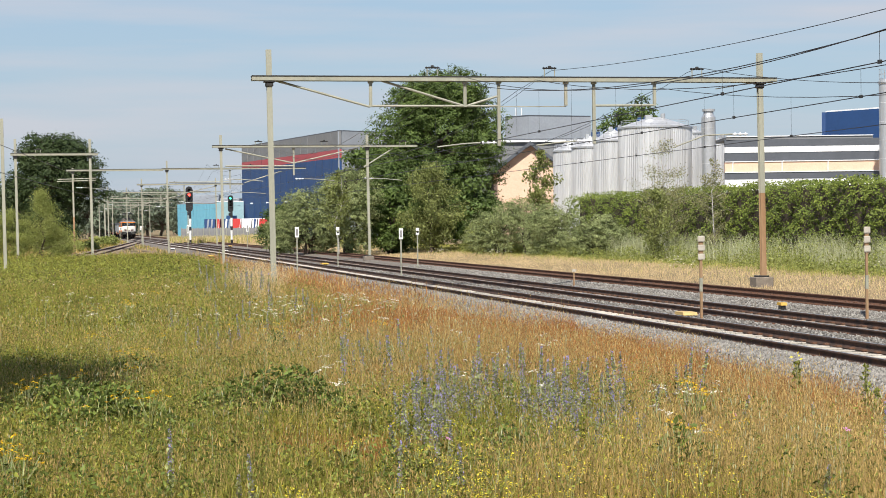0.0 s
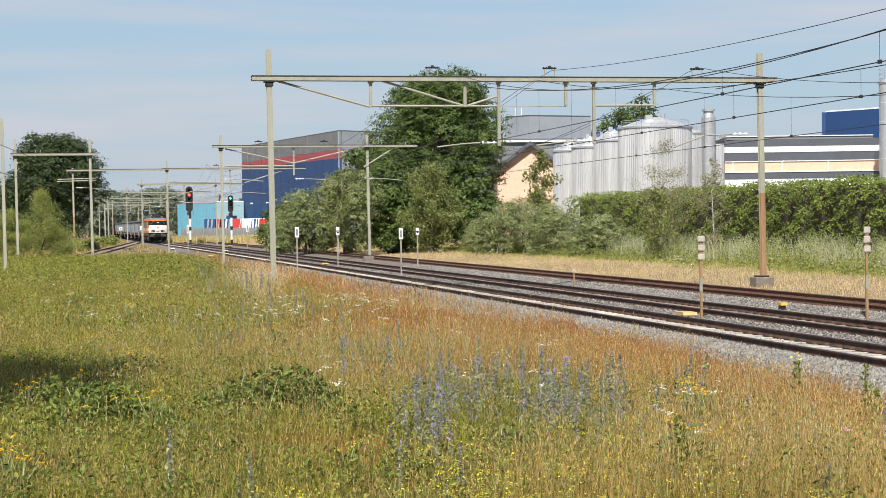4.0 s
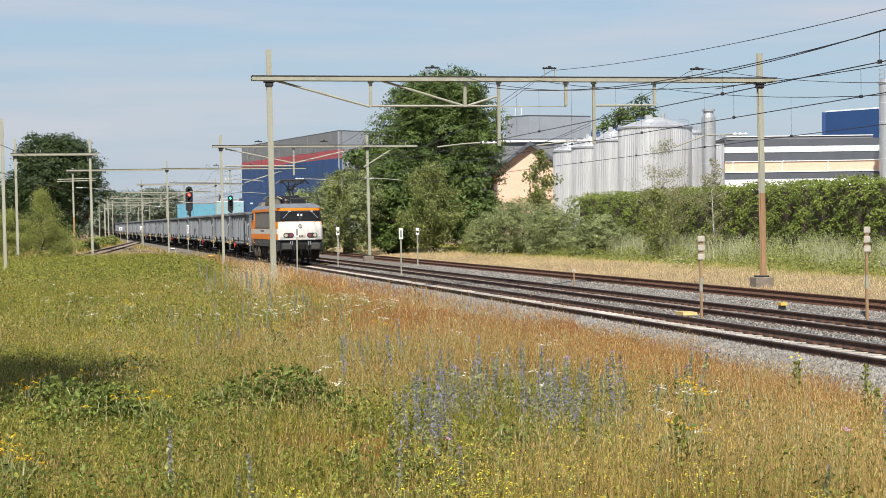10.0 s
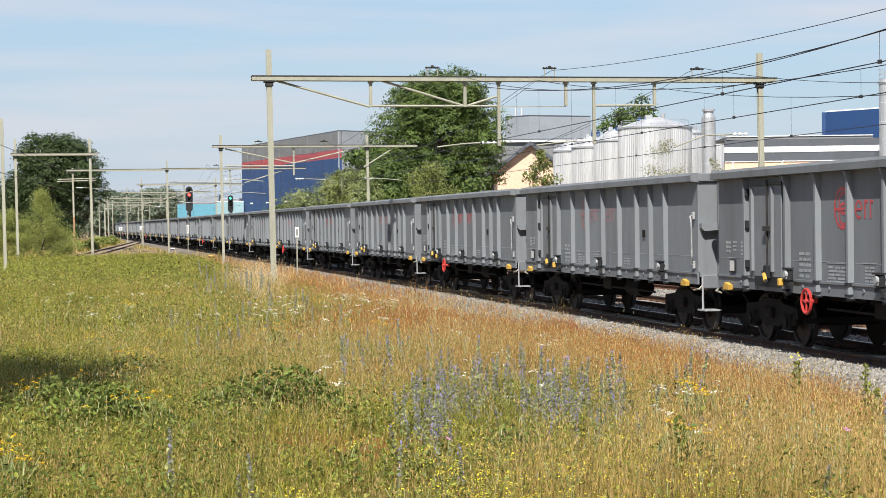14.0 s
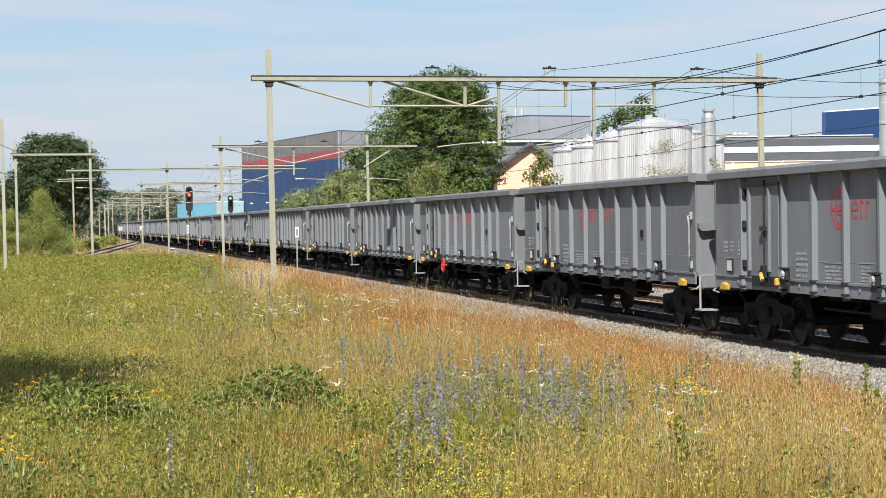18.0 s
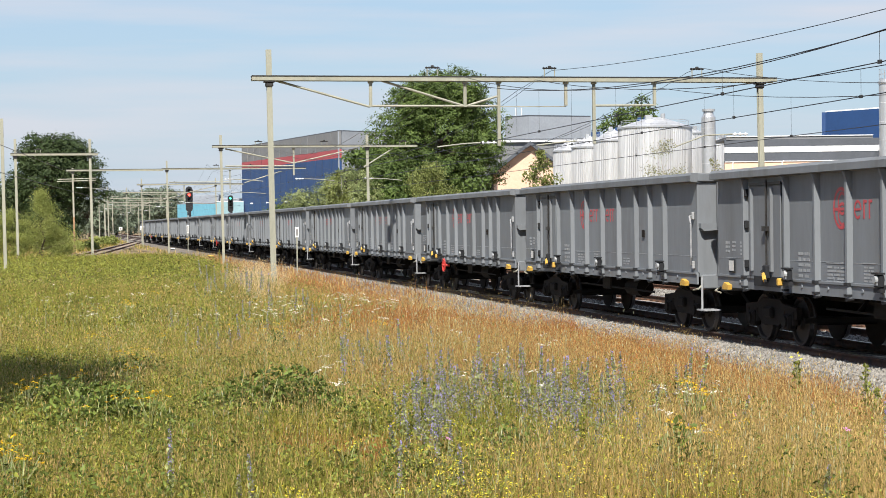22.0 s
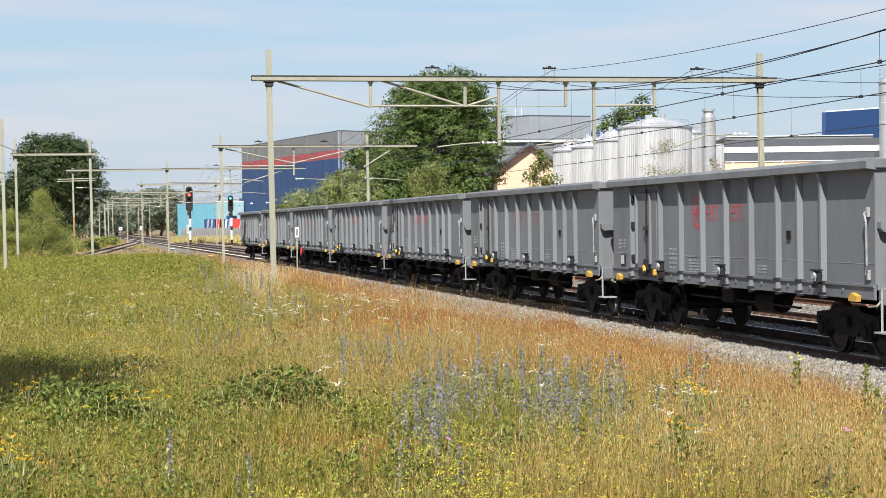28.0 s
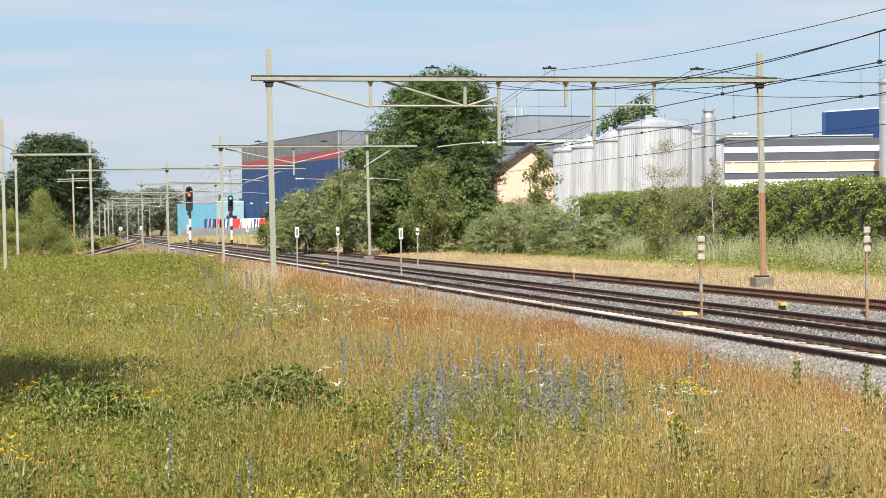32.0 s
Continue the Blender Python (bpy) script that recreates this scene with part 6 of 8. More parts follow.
def chimney(px, d, w_low, w_top, y_neck, y_top, label):
    k = d / 3257.0
    x = (px - 784) * k
    zt, zn = 2.37 + (389 - y_top) * k, 2.37 + (389 - y_neck) * k
    t = thing("steel_chimney", label, "chimney", "", Matrix.Translation((x, d, 0)))
    bm = bmesh.new()
    tube(bm, (0, 0, -0.3), (0, 0, zn), w_low * k / 2, n=28)
    part("chimney_shaft", bm, M["steel_bright"], t, smooth=False)
    bm = bmesh.new()
    tube(bm, (0, 0, zn + 0.001), (0, 0, zn + 0.35), w_low * k / 2, w_top * k / 2, n=28)
    tube(bm, (0, 0, zn + 0.35), (0, 0, zt - 0.2), w_top * k / 2, n=28)
    part("neck", bm, M["steel_bright"], t)
    bm = bmesh.new()
    tube(bm, (0, 0, zt - 0.2), (0, 0, zt), w_top * k / 2 + 0.12, n=28)
    part("collar", bm, M["steel_bright"], t)
    bm = bmesh.new()
    for z in np.arange(1.0, zn, 1.6):
        tube(bm, (0, 0, z), (0, 0, z + 0.06), w_low * k / 2 + 0.02, n=28)
    part("seam_ring", bm, M["steel_tank"], t)
    return t


chimney(1256, 166, 25, 18, 208, 193, "polished steel chimney with a narrow collared neck")
col = chimney(1571, 158, 26, 25, 152, 148, "grey steel silo column beside the long hall")
bm = bmesh.new()
for k in range(12):
    a = k * math.tau / 12
    tube(bm, (0.6 * math.cos(a), 0.6 * math.sin(a), 13.8), (0.6 * math.cos(a), 0.6 * math.sin(a), 15.1), 0.02, n=5)
for z in (14.3, 14.7, 15.1):
    pipe(bm, [(0.6 * math.cos(k * math.tau / 16), 0.6 * math.sin(k * math.tau / 16), z) for k in range(17)], 0.02, 4)
part("railing", bm, M["steel_bright"], col)


def long_hall():
    t = thing("factory_hall", "long factory hall with dark, white and peach bands", "factory hall")
    d = 166.0
    k = d / 3257.0
    a, b = ((1284 - 784) * k, d), ((1720 - 784) * k, d - 2)
    zz = lambda y: 2.37 + (388 - y) * k
    for i, (y0, y1, m, th) in enumerate(((440, 317, "clad_white", 0.6), (317, 304.5, "clad_dark", 0.5), (304.5, 286, "peach", 0.7), (286, 270, "clad_dark", 0.5), (270, 259.5, "clad_white", 0.4), (259.5, 247, "clad_dark", 0.5))):
        wall_box(t, "wall_band", M[m], (a[0], a[1] - 0.03 * (i % 2)), (b[0], b[1] - 0.03 * (i % 2)), zz(y0), zz(y1), th)
    wall_box(t, "roof_edge", M["hall_grey"], ((1287 - 784) * k, d - 0.15), ((1546 - 784) * k, d - 0.2), zz(246.9), zz(242), 8)
    wall_box(t, "roof_trim", M["clad_white"], ((1287 - 784) * k, d - 0.25), ((1546 - 784) * k, d - 0.3), zz(242), zz(240.5), 0.3)
    for px in (1292, 1378, 1458, 1552):
        x = (px - 784) * k
        bm = bmesh.new()
        pipe(bm, [(x + 0.12, d - 2.3, zz(286)), (x - 0.05, d - 2.35, zz(289)), (x - 0.05, d - 2.35, zz(305))], 0.05)
        part("downpipe", bm, M["clad_white"], t)
    for y in (304.5, 285.8):
        wall_box(t, "flashing", M["clad_white"], (a[0], a[1] - 0.1), (b[0], d - 2.1), zz(y + 0.7), zz(y - 0.7), 0.09)
    # upright profiles of the white sheeting
    for lo, hi in ((330, 317.3), (269.7, 259.8)):
        bm = bmesh.new()
        for q in range(60):
            f = (q + 0.5) / 60 * 0.66
            x, y = a[0] + (b[0] - a[0]) * f, a[1] - 2 * f - 0.06
            box(bm, x - 0.05, x + 0.05, y - 0.05, y + 0.02, zz(lo), zz(hi))
        part("sheet_profiles", bm, M["clad_white"], t)
    bm = bmesh.new()
    box(bm, a[0] + 8, b[0], d + 9, d + 30, 4, zz(250))
    part("roof", bm, M["slate"], t)


long_hall()


def blue_block():
    t = thing("factory_block", "dark blue upper storey block with white edge", "factory")
    d = 205.0
    k = d / 3257.0
    a, b = ((1463 - 784) * k, d), ((1640 - 784) * k, d - 14)
    zt = 2.37 + (388 - 200) * k
    wall_box(t, "wall", M["hall_blue"], a, b, 0, zt, 0.4)
    wall_box(t, "parapet", M["clad_white"], a, b, zt, zt + 0.15, 0.5)
    p = Vector((*a, 0)).lerp(Vector((*b, 0)), 0.55)
    bm = bmesh.new()
    box(bm, p.x - 0.1, p.x + 0.1, p.y - 0.3, p.y - 0.1, 5, zt)
    part("downpipe", bm, M["clad_white"], t)
    c = (a[0] + 12, a[1] + 30)
    wall_box(t, "side_wall", M["hall_blue"], a, c, 0, zt, 0.4)


blue_block()


# ---- trees, shrubs, hedge ----
rng = np.random.default_rng(7)


def leaf_cloud(blobs, count, size, shell=0.55, droop=0.0, per=14):
    """Leaf sprays gathered round twig ends on the skin of blobs (x, y, z, rx, ry, rz), with dark gaps between."""
    blobs = np.asarray(blobs, float)
    vol = (blobs[:, 3] * blobs[:, 4] * blobs[:, 5]) ** 0.72
    twigs = count // per
    pick = rng.choice(len(blobs), twigs, p=vol / vol.sum())
    u = rng.normal(size=(twigs, 3))
    u[:, 2] += 0.25
    u /= np.linalg.norm(u, axis=1, keepdims=True)
    rad = (shell + (1 - shell) * rng.random(twigs) ** 0.5) * rng.normal(1.0, 0.1, twigs)
    wave = 0.13 * np.sin(u[:, 0] * 7 + pick * 1.7) * np.sin(u[:, 1] * 6 + pick) + 0.1 * np.sin(u[:, 2] * 9 + pick * 0.6)
    centre = blobs[pick, :3] + u * blobs[pick, 3:6] * (rad + wave)[:, None]
    count = twigs * per
    c = np.repeat(centre, per, 0) + rng.normal(size=(count, 3)) * (size * np.array([1.7, 1.7, 0.9]))
    uu = np.repeat(u, per, 0)
    n = rng.normal(size=(count, 3)) * 0.5 + uu * 1.1 + np.array([0, 0, 0.4])
    n /= np.linalg.norm(n, axis=1, keepdims=True)
    t = np.cross(n, rng.normal(size=(count, 3)))
    t[:, 2] -= droop
    t /= np.linalg.norm(t, axis=1, keepdims=True)
    b = np.cross(n, t)
    sz = size * rng.uniform(0.55, 1.2, count)[:, None]
    v = np.stack([c - t * sz, c + b * sz * 0.5 + n * sz * 0.15, c + t * sz, c - b * sz * 0.5 + n * sz * 0.15], 1).reshape(-1, 3)
    f = np.arange(count * 4).reshape(-1, 4)
    tri = np.concatenate([f[:, [0, 1, 2]], f[:, [0, 2, 3]]])
    return v, tri


def limb(bm, a, b, r0, r1, bends=3, n=7):
    a, b = Vector(a), Vector(b)
    pts = [a]
    for k in range(1, bends):
        q = a.lerp(b, k / bends)
        w = (b - a).length * 0.06
        pts.append(q + Vector((random.uniform(-w, w), random.uniform(-w, w), random.uniform(-w, w))))
    pts.append(b)
    for k in range(bends):
        tube(bm, pts[k], pts[k + 1], r0 + (r1 - r0) * k / bends, r0 + (r1 - r0) * (k + 1) / bends, n, caps=False)


def tree(name, base, blobs, count, size, leaves, label, category="tree", trunk=0.35, bark="bark", group="", shell=0.5, stems=1, droop=0.0):
    """Blobs are relative to the base; limbs run from the trunk into them."""
    x, y = base
    z0 = float(ground_z(x, y)) - 0.15
    t = thing(name, label, category, group, Matrix.Translation((x, y, z0)))
    bm = bmesh.new()
    top = max(b[2] for b in blobs)
    low = min(b[2] - b[5] for b in blobs)
    for k in range(stems):
        sx = (k - (stems - 1) / 2) * trunk * 2.2
        limb(bm, (sx, 0, 0), (sx * 3 + random.uniform(-0.2, 0.2), 0, top), trunk, trunk * 0.25, 5, 9)
    for b in blobs:
        zs = min(top * 0.8, max(0.25 * top, b[2] - b[5] * 0.9))
        limb(bm, (0, 0, zs), (b[0], b[1], b[2] + b[5] * 0.3), trunk * 0.38, trunk * 0.1, 3, 6)
    part("trunk", bm, M[bark], t, smooth=True)
    v, f = leaf_cloud(blobs, count, size, shell, droop)
    v[:, 2] = np.maximum(v[:, 2], 0.1)
    ob = new("crown", raw("crown", v, f, M[leaves]))
    ob.parent = t
    return t


def crown_blobs(w, z0, z1, n, seed, depth=None, lean=0.0, top_narrow=0.5):
    """Random lobes filling an egg-shaped crown of width w between two heights."""
    r = np.random.default_rng(seed)
    depth = depth or w * 0.8
    out = []
    for k in range(int(n * 1.5)):
        q = r.random()
        a = r.random() * math.tau
        prof = float(np.interp(q, [0, 0.3, 0.6, 0.82, 1], [0.78, 1.0, 0.95, 0.74, 0.4]))
        rr = (0.3 + 0.7 * math.sqrt(r.random())) * 0.84
        rad = (0.08 + 0.1 * r.random()) * w * (1.0 if n > 24 else 1.3)
        out.append((rr * w / 2 * prof * math.cos(a) + lean * q, rr * depth / 2 * prof * math.sin(a), z0 + rad * 0.6 + q * (z1 - z0 - rad * 1.4), rad, rad, rad * 0.8))
    return out


def P(px, d):
    return ((px - 784) * d / 3257.0, d)


def birch(name, base, h, w, count, size, leaves, label, category="tree", trunk=0.07, bark="birch_bark", low=0.25, top=0.9, cone=False):
    """A light tree: fine drooping twigs off one stem, leaves strung along them."""
    x, y = base
    z0 = float(ground_z(x, y)) - 0.1
    t = thing(name, label, category, "", Matrix.Translation((x, y, z0)))
    bm = bmesh.new()
    limb(bm, (0, 0, 0), (random.uniform(-0.25, 0.25), 0, h * 0.97), trunk, trunk * 0.15, 6, 7)
    n = 46
    q = np.sort(rng.uniform(low, 1.0, n))
    a = rng.random(n) * math.tau
    ln = w / 2 * np.sin(np.pi * np.clip((q - low) / (1 - low) * top + 0.1, 0, 1)) ** 0.7 * rng.uniform(0.55, 1.15, n)
    if cone:
        ln = w / 2 * ((1 - (q - low) / (1 - low)) ** 0.85 + 0.05) * rng.uniform(0.6, 1.2, n)
    c = []
    for k in range(n):
        up = h * 0.10 * (1 - q[k]) + 0.15
        s0 = Vector((0, 0, q[k] * h * 0.95))
        e = Vector((ln[k] * math.cos(a[k]), ln[k] * math.sin(a[k]), q[k] * h * 0.95 + up))
        limb(bm, s0, e, trunk * 0.22, trunk * 0.06, 2, 4)
        m = max(6, int(count / n))
        f = rng.uniform(0.2, 1.15, m)
        drop = 0.22 * h * 0.25 * rng.random(m) ** 1.5
        jit = rng.normal(0, 0.06 * w, (m, 3))
        c.append(np.array(s0)[None] + (np.array(e) - np.array(s0))[None] * f[:, None] + jit * 0.8 - np.stack([0 * f, 0 * f, drop], 1))
    part("trunk", bm, M[bark], t)
    c = np.concatenate(c)
    nr = rng.normal(size=(len(c), 3)) + np.array([0, -0.3, 0.5])
    nr /= np.linalg.norm(nr, axis=1, keepdims=True)
    tt = np.cross(nr, rng.normal(size=(len(c), 3)))
    tt[:, 2] -= 0.6
    tt /= np.linalg.norm(tt, axis=1, keepdims=True)
    bb = np.cross(nr, tt)
    sz = (size * rng.uniform(0.6, 1.3, len(c)))[:, None]
    v = np.stack([c - tt * sz, c + bb * sz * 0.6, c + tt * sz, c - bb * sz * 0.6], 1).reshape(-1, 3)
    v[:, 2] = np.maximum(v[:, 2], 0.05)
    f = np.arange(len(c) * 4).reshape(-1, 4)
    ob = new("crown", raw("crown", v, np.concatenate([f[:, [0, 1, 2]], f[:, [0, 2, 3]]]), M[leaves]))
    ob.parent = t
    return t


# the big oak and its neighbours
tree("oak_tree", P(764, 168), crown_blobs(14.2, 0.8, 16.8, 84, 3, 11, lean=1.4), 160000, 0.125, "oak", "large dense dark green oak behind the tracks", "tree", 0.45, shell=0.72)
birch("birch_tree", P(765, 156), 7.9, 6.2, 15000, 0.1, "birch", "light green young birch before the oak", "tree", 0.12, "bark", 0.08)
tree("willow_shrub", P(545, 160), crown_blobs(7.5, 0.2, 6.2, 22, 8, 5), 30000, 0.085, "willow", "grey-green willow shrub beside the outer track", "shrub", 0.14, group="willow shrubs", stems=3)
tree("willow_shrub", P(615, 158), crown_blobs(6.5, 0.2, 8.2, 22, 9, 5), 30000, 0.085, "willow", "tall grey-green willow shrub beside the outer track", "shrub", 0.16, group="willow shrubs", stems=3)
tree("willow_shrub", P(500, 172), crown_blobs(4.6, 0.2, 4.8, 14, 10, 4), 10000, 0.15, "oak", "dark green low shrub behind the mast", "shrub", 0.12, group="willow shrubs", stems=2)
tree("willow_shrub", P(690, 160), crown_blobs(5.0, 0.1, 6.0, 18, 21, 4), 9000, 0.19, "oak", "dark shrub under the oak", "shrub", 0.12, group="willow shrubs", stems=2)
tree("oak_tree", P(648, 182), crown_blobs(4.6, 3.0, 10.6, 14, 12, 4), 7000, 0.23, "oak", "slender dark tree beside the oak", "tree", 0.2)
birch("birch_tree", P(600, 152), 7.4, 2.8, 2600, 0.11, "birch", "thin young birch with pale trunk", "tree", 0.07, "birch_bark", 0.2)
tree("willow_shrub", P(840, 158), crown_blobs(4.8, 0.2, 6.5, 16, 14, 4), 8000, 0.2, "oak", "dark green shrub at the foot of the oak", "shrub", 0.12, stems=2)
# shrubs in front of the hedge
for px, d, w, h, seed, mm in ((885, 141, 5.2, 3.8, 31, "willow"), (935, 138, 6.4, 4.6, 32, "willow"), (985, 132, 5.0, 4.3, 33, "willow"), (858, 150, 3.6, 3.0, 37, "lime"), (1060, 124, 4.0, 3.2, 34, "willow")):
    tree("willow_shrub", P(px, d), crown_blobs(w, 0.0, h, 18, seed, w * 0.7), 19000, 0.07, mm, "rounded grey-green shrub before the hedge", "shrub", 0.1, group="willow shrubs", stems=3)
birch("birch_tree", P(958, 172), 9.6, 3.2, 3600, 0.12, "birch", "young birch before the peach gable", "tree", 0.08, "birch_bark", 0.3)
birch("birch_tree", P(1180, 116), 8.3, 4.2, 7200, 0.05, "birch_dry", "sparse birch with white trunk before the tanks", "tree", 0.075, "birch_bark", 0.15)
birch("birch_tree", P(1262, 114), 6.6, 2.4, 3000, 0.055, "birch_dry", "small thin birch with white trunk", "tree", 0.06, "birch_bark", 0.12)
birch("birch_tree", P(1158, 112), 4.6, 2.8, 3000, 0.08, "birch", "low birch scrub before the hedge", "shrub", 0.05, "bark", 0.05)
tree("oak_tree", P(1128, 235), crown_blobs(9.6, 8.6, 18.8, 30, 45, 7), 9000, 0.2, "oak", "tree crown rising behind the steel tanks", "tree", 0.3)
# left side
tree("oak_tree", P(90, 205), crown_blobs(12.0, 1.0, 13.4, 60, 51, 8, lean=0.4), 60000, 0.165, "oak_dark", "large dark green tree beside the branching track", "tree", 0.4, shell=0.7)
tree("oak_tree", P(40, 215), crown_blobs(5.0, 1.0, 9.0, 16, 52, 5), 7000, 0.25, "oak_dark", "smaller dark tree beside the large one", "tree", 0.25)
birch("young_tree", P(76, 150), 5.6, 5.2, 15000, 0.055, "lime", "light green young tree by the branching track", "tree", 0.08, "bark", 0.03, cone=True)
birch("young_tree", P(20, 148), 3.9, 4.4, 12000, 0.06, "lime", "light green feathery shrub by the branching track", "shrub", 0.07, "bark", 0.02, 0.8)
birch("young_tree", P(100, 152), 2.6, 3.4, 7000, 0.06, "lime", "light green bush by the branching track", "shrub", 0.06, "bark", 0.02)
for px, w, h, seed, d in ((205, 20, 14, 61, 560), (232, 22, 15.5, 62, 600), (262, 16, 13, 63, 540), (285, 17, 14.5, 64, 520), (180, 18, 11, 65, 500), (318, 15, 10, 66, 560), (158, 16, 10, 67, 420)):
    tree("distant_tree", P(px, d), crown_blobs(w, 1.0, h, 30, seed, w * 0.8), 8000, 0.4, "far_leaves", "distant tree at the end of the line, haze painted into its leaves", "tree", 0.4, group="distant trees")
for px, w, h, seed, d in ((118, 4, 1.2, 71, 200), (150, 3, 0.9, 72, 215), (178, 4, 1.3, 73, 260), (195, 3, 1.2, 74, 280)):
    tree("lineside_shrub", P(px, d), crown_blobs(w, 0.0, h, 10, seed, w * 0.7), 3000, 0.17, "lime", "low shrub beside the branching track", "shrub", 0.06, group="lineside shrubs")


def hedge():
    """A long ivy-grown hedge parallel to the tracks."""
    t = thing("ivy_hedge", "long dense ivy-covered hedge in front of the factory", "hedge")
    n = 150000
    s = rng.uniform(-30, 112, n) ** 1.0
    keep = rng.random(n) < np.interp(s, [-30, 0, 60, 112], [0.3, 1.0, 0.9, 0.55])
    s = s[keep]
    n = len(s)
    q = rng.random(n)
    bulge = 0.2 * np.sin(s * 1.9 + 2 * np.sin(s * 0.6)) + 0.16 * np.sin(s * 4.3)
    ztop = np.interp(s, [5, 55], [4.12, 4.5]) + 0.15 * np.sin(s * 0.9) + 0.12 * np.sin(s * 2.7) + 0.1 * np.sin(s * 5.9 + 1.0)
    front = q < 0.8
    z = np.where(front, rng.random(n) * ztop, ztop + rng.normal(0, 0.07, n))
    off = np.where(front, 26.6 - bulge - 0.2 * np.sin(z * 3.3 + s * 1.3) - 0.2 * np.sin(z * 5.1 - s * 3.9) - 0.12 * np.sin(z * 9 + s * 7.3), 26.6 + rng.random(n) * 1.6) + rng.normal(0, 0.07, n)
    th = np.interp(s, _s, _th)
    c = np.stack([np.interp(s, _s, _x) + off * np.cos(th), np.interp(s, _s, _y) + off * np.sin(th), z - 0.2], 1)
    nr = rng.normal(size=(n, 3)) * 0.55 + np.array([-0.5, -0.7, 0.75])
    nr /= np.linalg.norm(nr, axis=1, keepdims=True)
    tt = np.cross(nr, rng.normal(size=(n, 3)))
    tt /= np.linalg.norm(tt, axis=1, keepdims=True)
    bb = np.cross(nr, tt)
    sz = rng.uniform(0.042, 0.085, n)[:, None]
    v = np.stack([c - tt * sz, c + bb * sz * 0.7 + nr * sz * 0.2, c + tt * sz, c - bb * sz * 0.7 + nr * sz * 0.2], 1).reshape(-1, 3)
    f = np.arange(n * 4).reshape(-1, 4)
    ob = new("leaves", raw("leaves", v, np.concatenate([f[:, [0, 1, 2]], f[:, [0, 2, 3]]]), M["hedge"]))
    ob.parent = t
    tagged(ob, kind="stuff")
    # dark bark-coloured filler stands in for the shade seen between the leaves
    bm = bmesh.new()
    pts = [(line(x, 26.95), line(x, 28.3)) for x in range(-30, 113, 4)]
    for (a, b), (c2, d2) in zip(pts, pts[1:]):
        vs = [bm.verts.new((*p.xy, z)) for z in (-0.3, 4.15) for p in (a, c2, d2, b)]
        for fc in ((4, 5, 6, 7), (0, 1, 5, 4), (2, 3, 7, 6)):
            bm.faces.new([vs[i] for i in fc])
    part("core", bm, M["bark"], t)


hedge()

# the tree beyond the edge of the view whose shade falls on the meadow
tree("oak_tree", (-9.3, 15.9), crown_blobs(6.4, 5.6, 12.6, 46, 91, 7.2), 42000, 0.22, "oak", "oak beside the meadow casting shade on the grass", "tree", 0.22)


# ---- meadow ----
def blades(x, y, height, width, bend, spread, fine=True, head=0.0):
    """Grass as narrow bent strips (fine), single slips, or stems with a seed head."""
    n = len(x)
    z = ground_z(x, y) - 0.03
    a = rng.random(n) * math.tau
    lean = rng.normal(0, spread, (n, 2)) * height[:, None]
    dx, dy = np.cos(a) * width / 2, np.sin(a) * width / 2
    tx, ty, tz = x + lean[:, 0] * (1 + bend), y + lean[:, 1] * (1 + bend), z + height
    root = [np.stack([x - dx, y - dy, z], 1), np.stack([x + dx, y + dy, z], 1)]
    tip = np.stack([tx, ty, tz], 1)
    if head:
        hl, hw = head * rng.uniform(0.7, 1.4, n), head * 0.075 * rng.uniform(0.7, 1.5, n)
        ux, uy = lean[:, 0] / height, lean[:, 1] / height
        up = np.stack([tx + ux * hl, ty + uy * hl, tz + hl * 0.9], 1)
        ml = np.stack([tx - np.cos(a) * hw, ty - np.sin(a) * hw, tz + hl * 0.4], 1)
        mr = np.stack([tx + np.cos(a) * hw, ty + np.sin(a) * hw, tz + hl * 0.4], 1)
        v = np.stack([*root, tip, ml, up, mr], 1).reshape(-1, 3)
        k = np.arange(n)[:, None] * 6
        f = np.concatenate([k + np.array(q) for q in ((0, 1, 2), (2, 5, 4), (2, 4, 3))])
    elif fine:
        mx, my = x + lean[:, 0] * 0.4, y + lean[:, 1] * 0.4
        v = np.stack([*root, np.stack([mx + dx * 0.8, my + dy * 0.8, z + height * 0.6], 1), np.stack([mx - dx * 0.8, my - dy * 0.8, z + height * 0.6], 1), tip], 1).reshape(-1, 3)
        k = np.arange(n)[:, None] * 5
        f = np.concatenate([k + np.array(q) for q in ((0, 1, 2), (0, 2, 3), (3, 2, 4))])
    else:
        v = np.stack([*root, tip], 1).reshape(-1, 3)
        f = np.arange(n)[:, None] * 3 + np.array([0, 1, 2])
    return v, f


_table = np.random.default_rng(3).random((64, 64))


def patch_noise(x, y, sc, ph):
    """Smooth uneven patches between 0 and 1, a few sc metres across."""
    out = 0.0
    for size, weight, turn in ((sc * 2.4, 0.6, ph), (sc * 1.0, 0.28, ph + 2), (sc * 0.42, 0.12, ph + 5)):
        c, k = math.cos(turn), math.sin(turn)
        a, b = (x * c - y * k) / size + 7 * turn + 400, (x * k + y * c) / size + 3 * turn + 400
        i, j = np.floor(a).astype(int), np.floor(b).astype(int)
        u, v = a - i, b - j
        u, v = u * u * (3 - 2 * u), v * v * (3 - 2 * v)
        g = lambda p, q: _table[(i + p) % 64, (j + q) % 64]
        out = out + weight * ((g(0, 0) * (1 - u) + g(1, 0) * u) * (1 - v) + (g(0, 1) * (1 - u) + g(1, 1) * u) * v)
    return np.clip((out - 0.5) * 1.6 + 0.5, 0, 1)


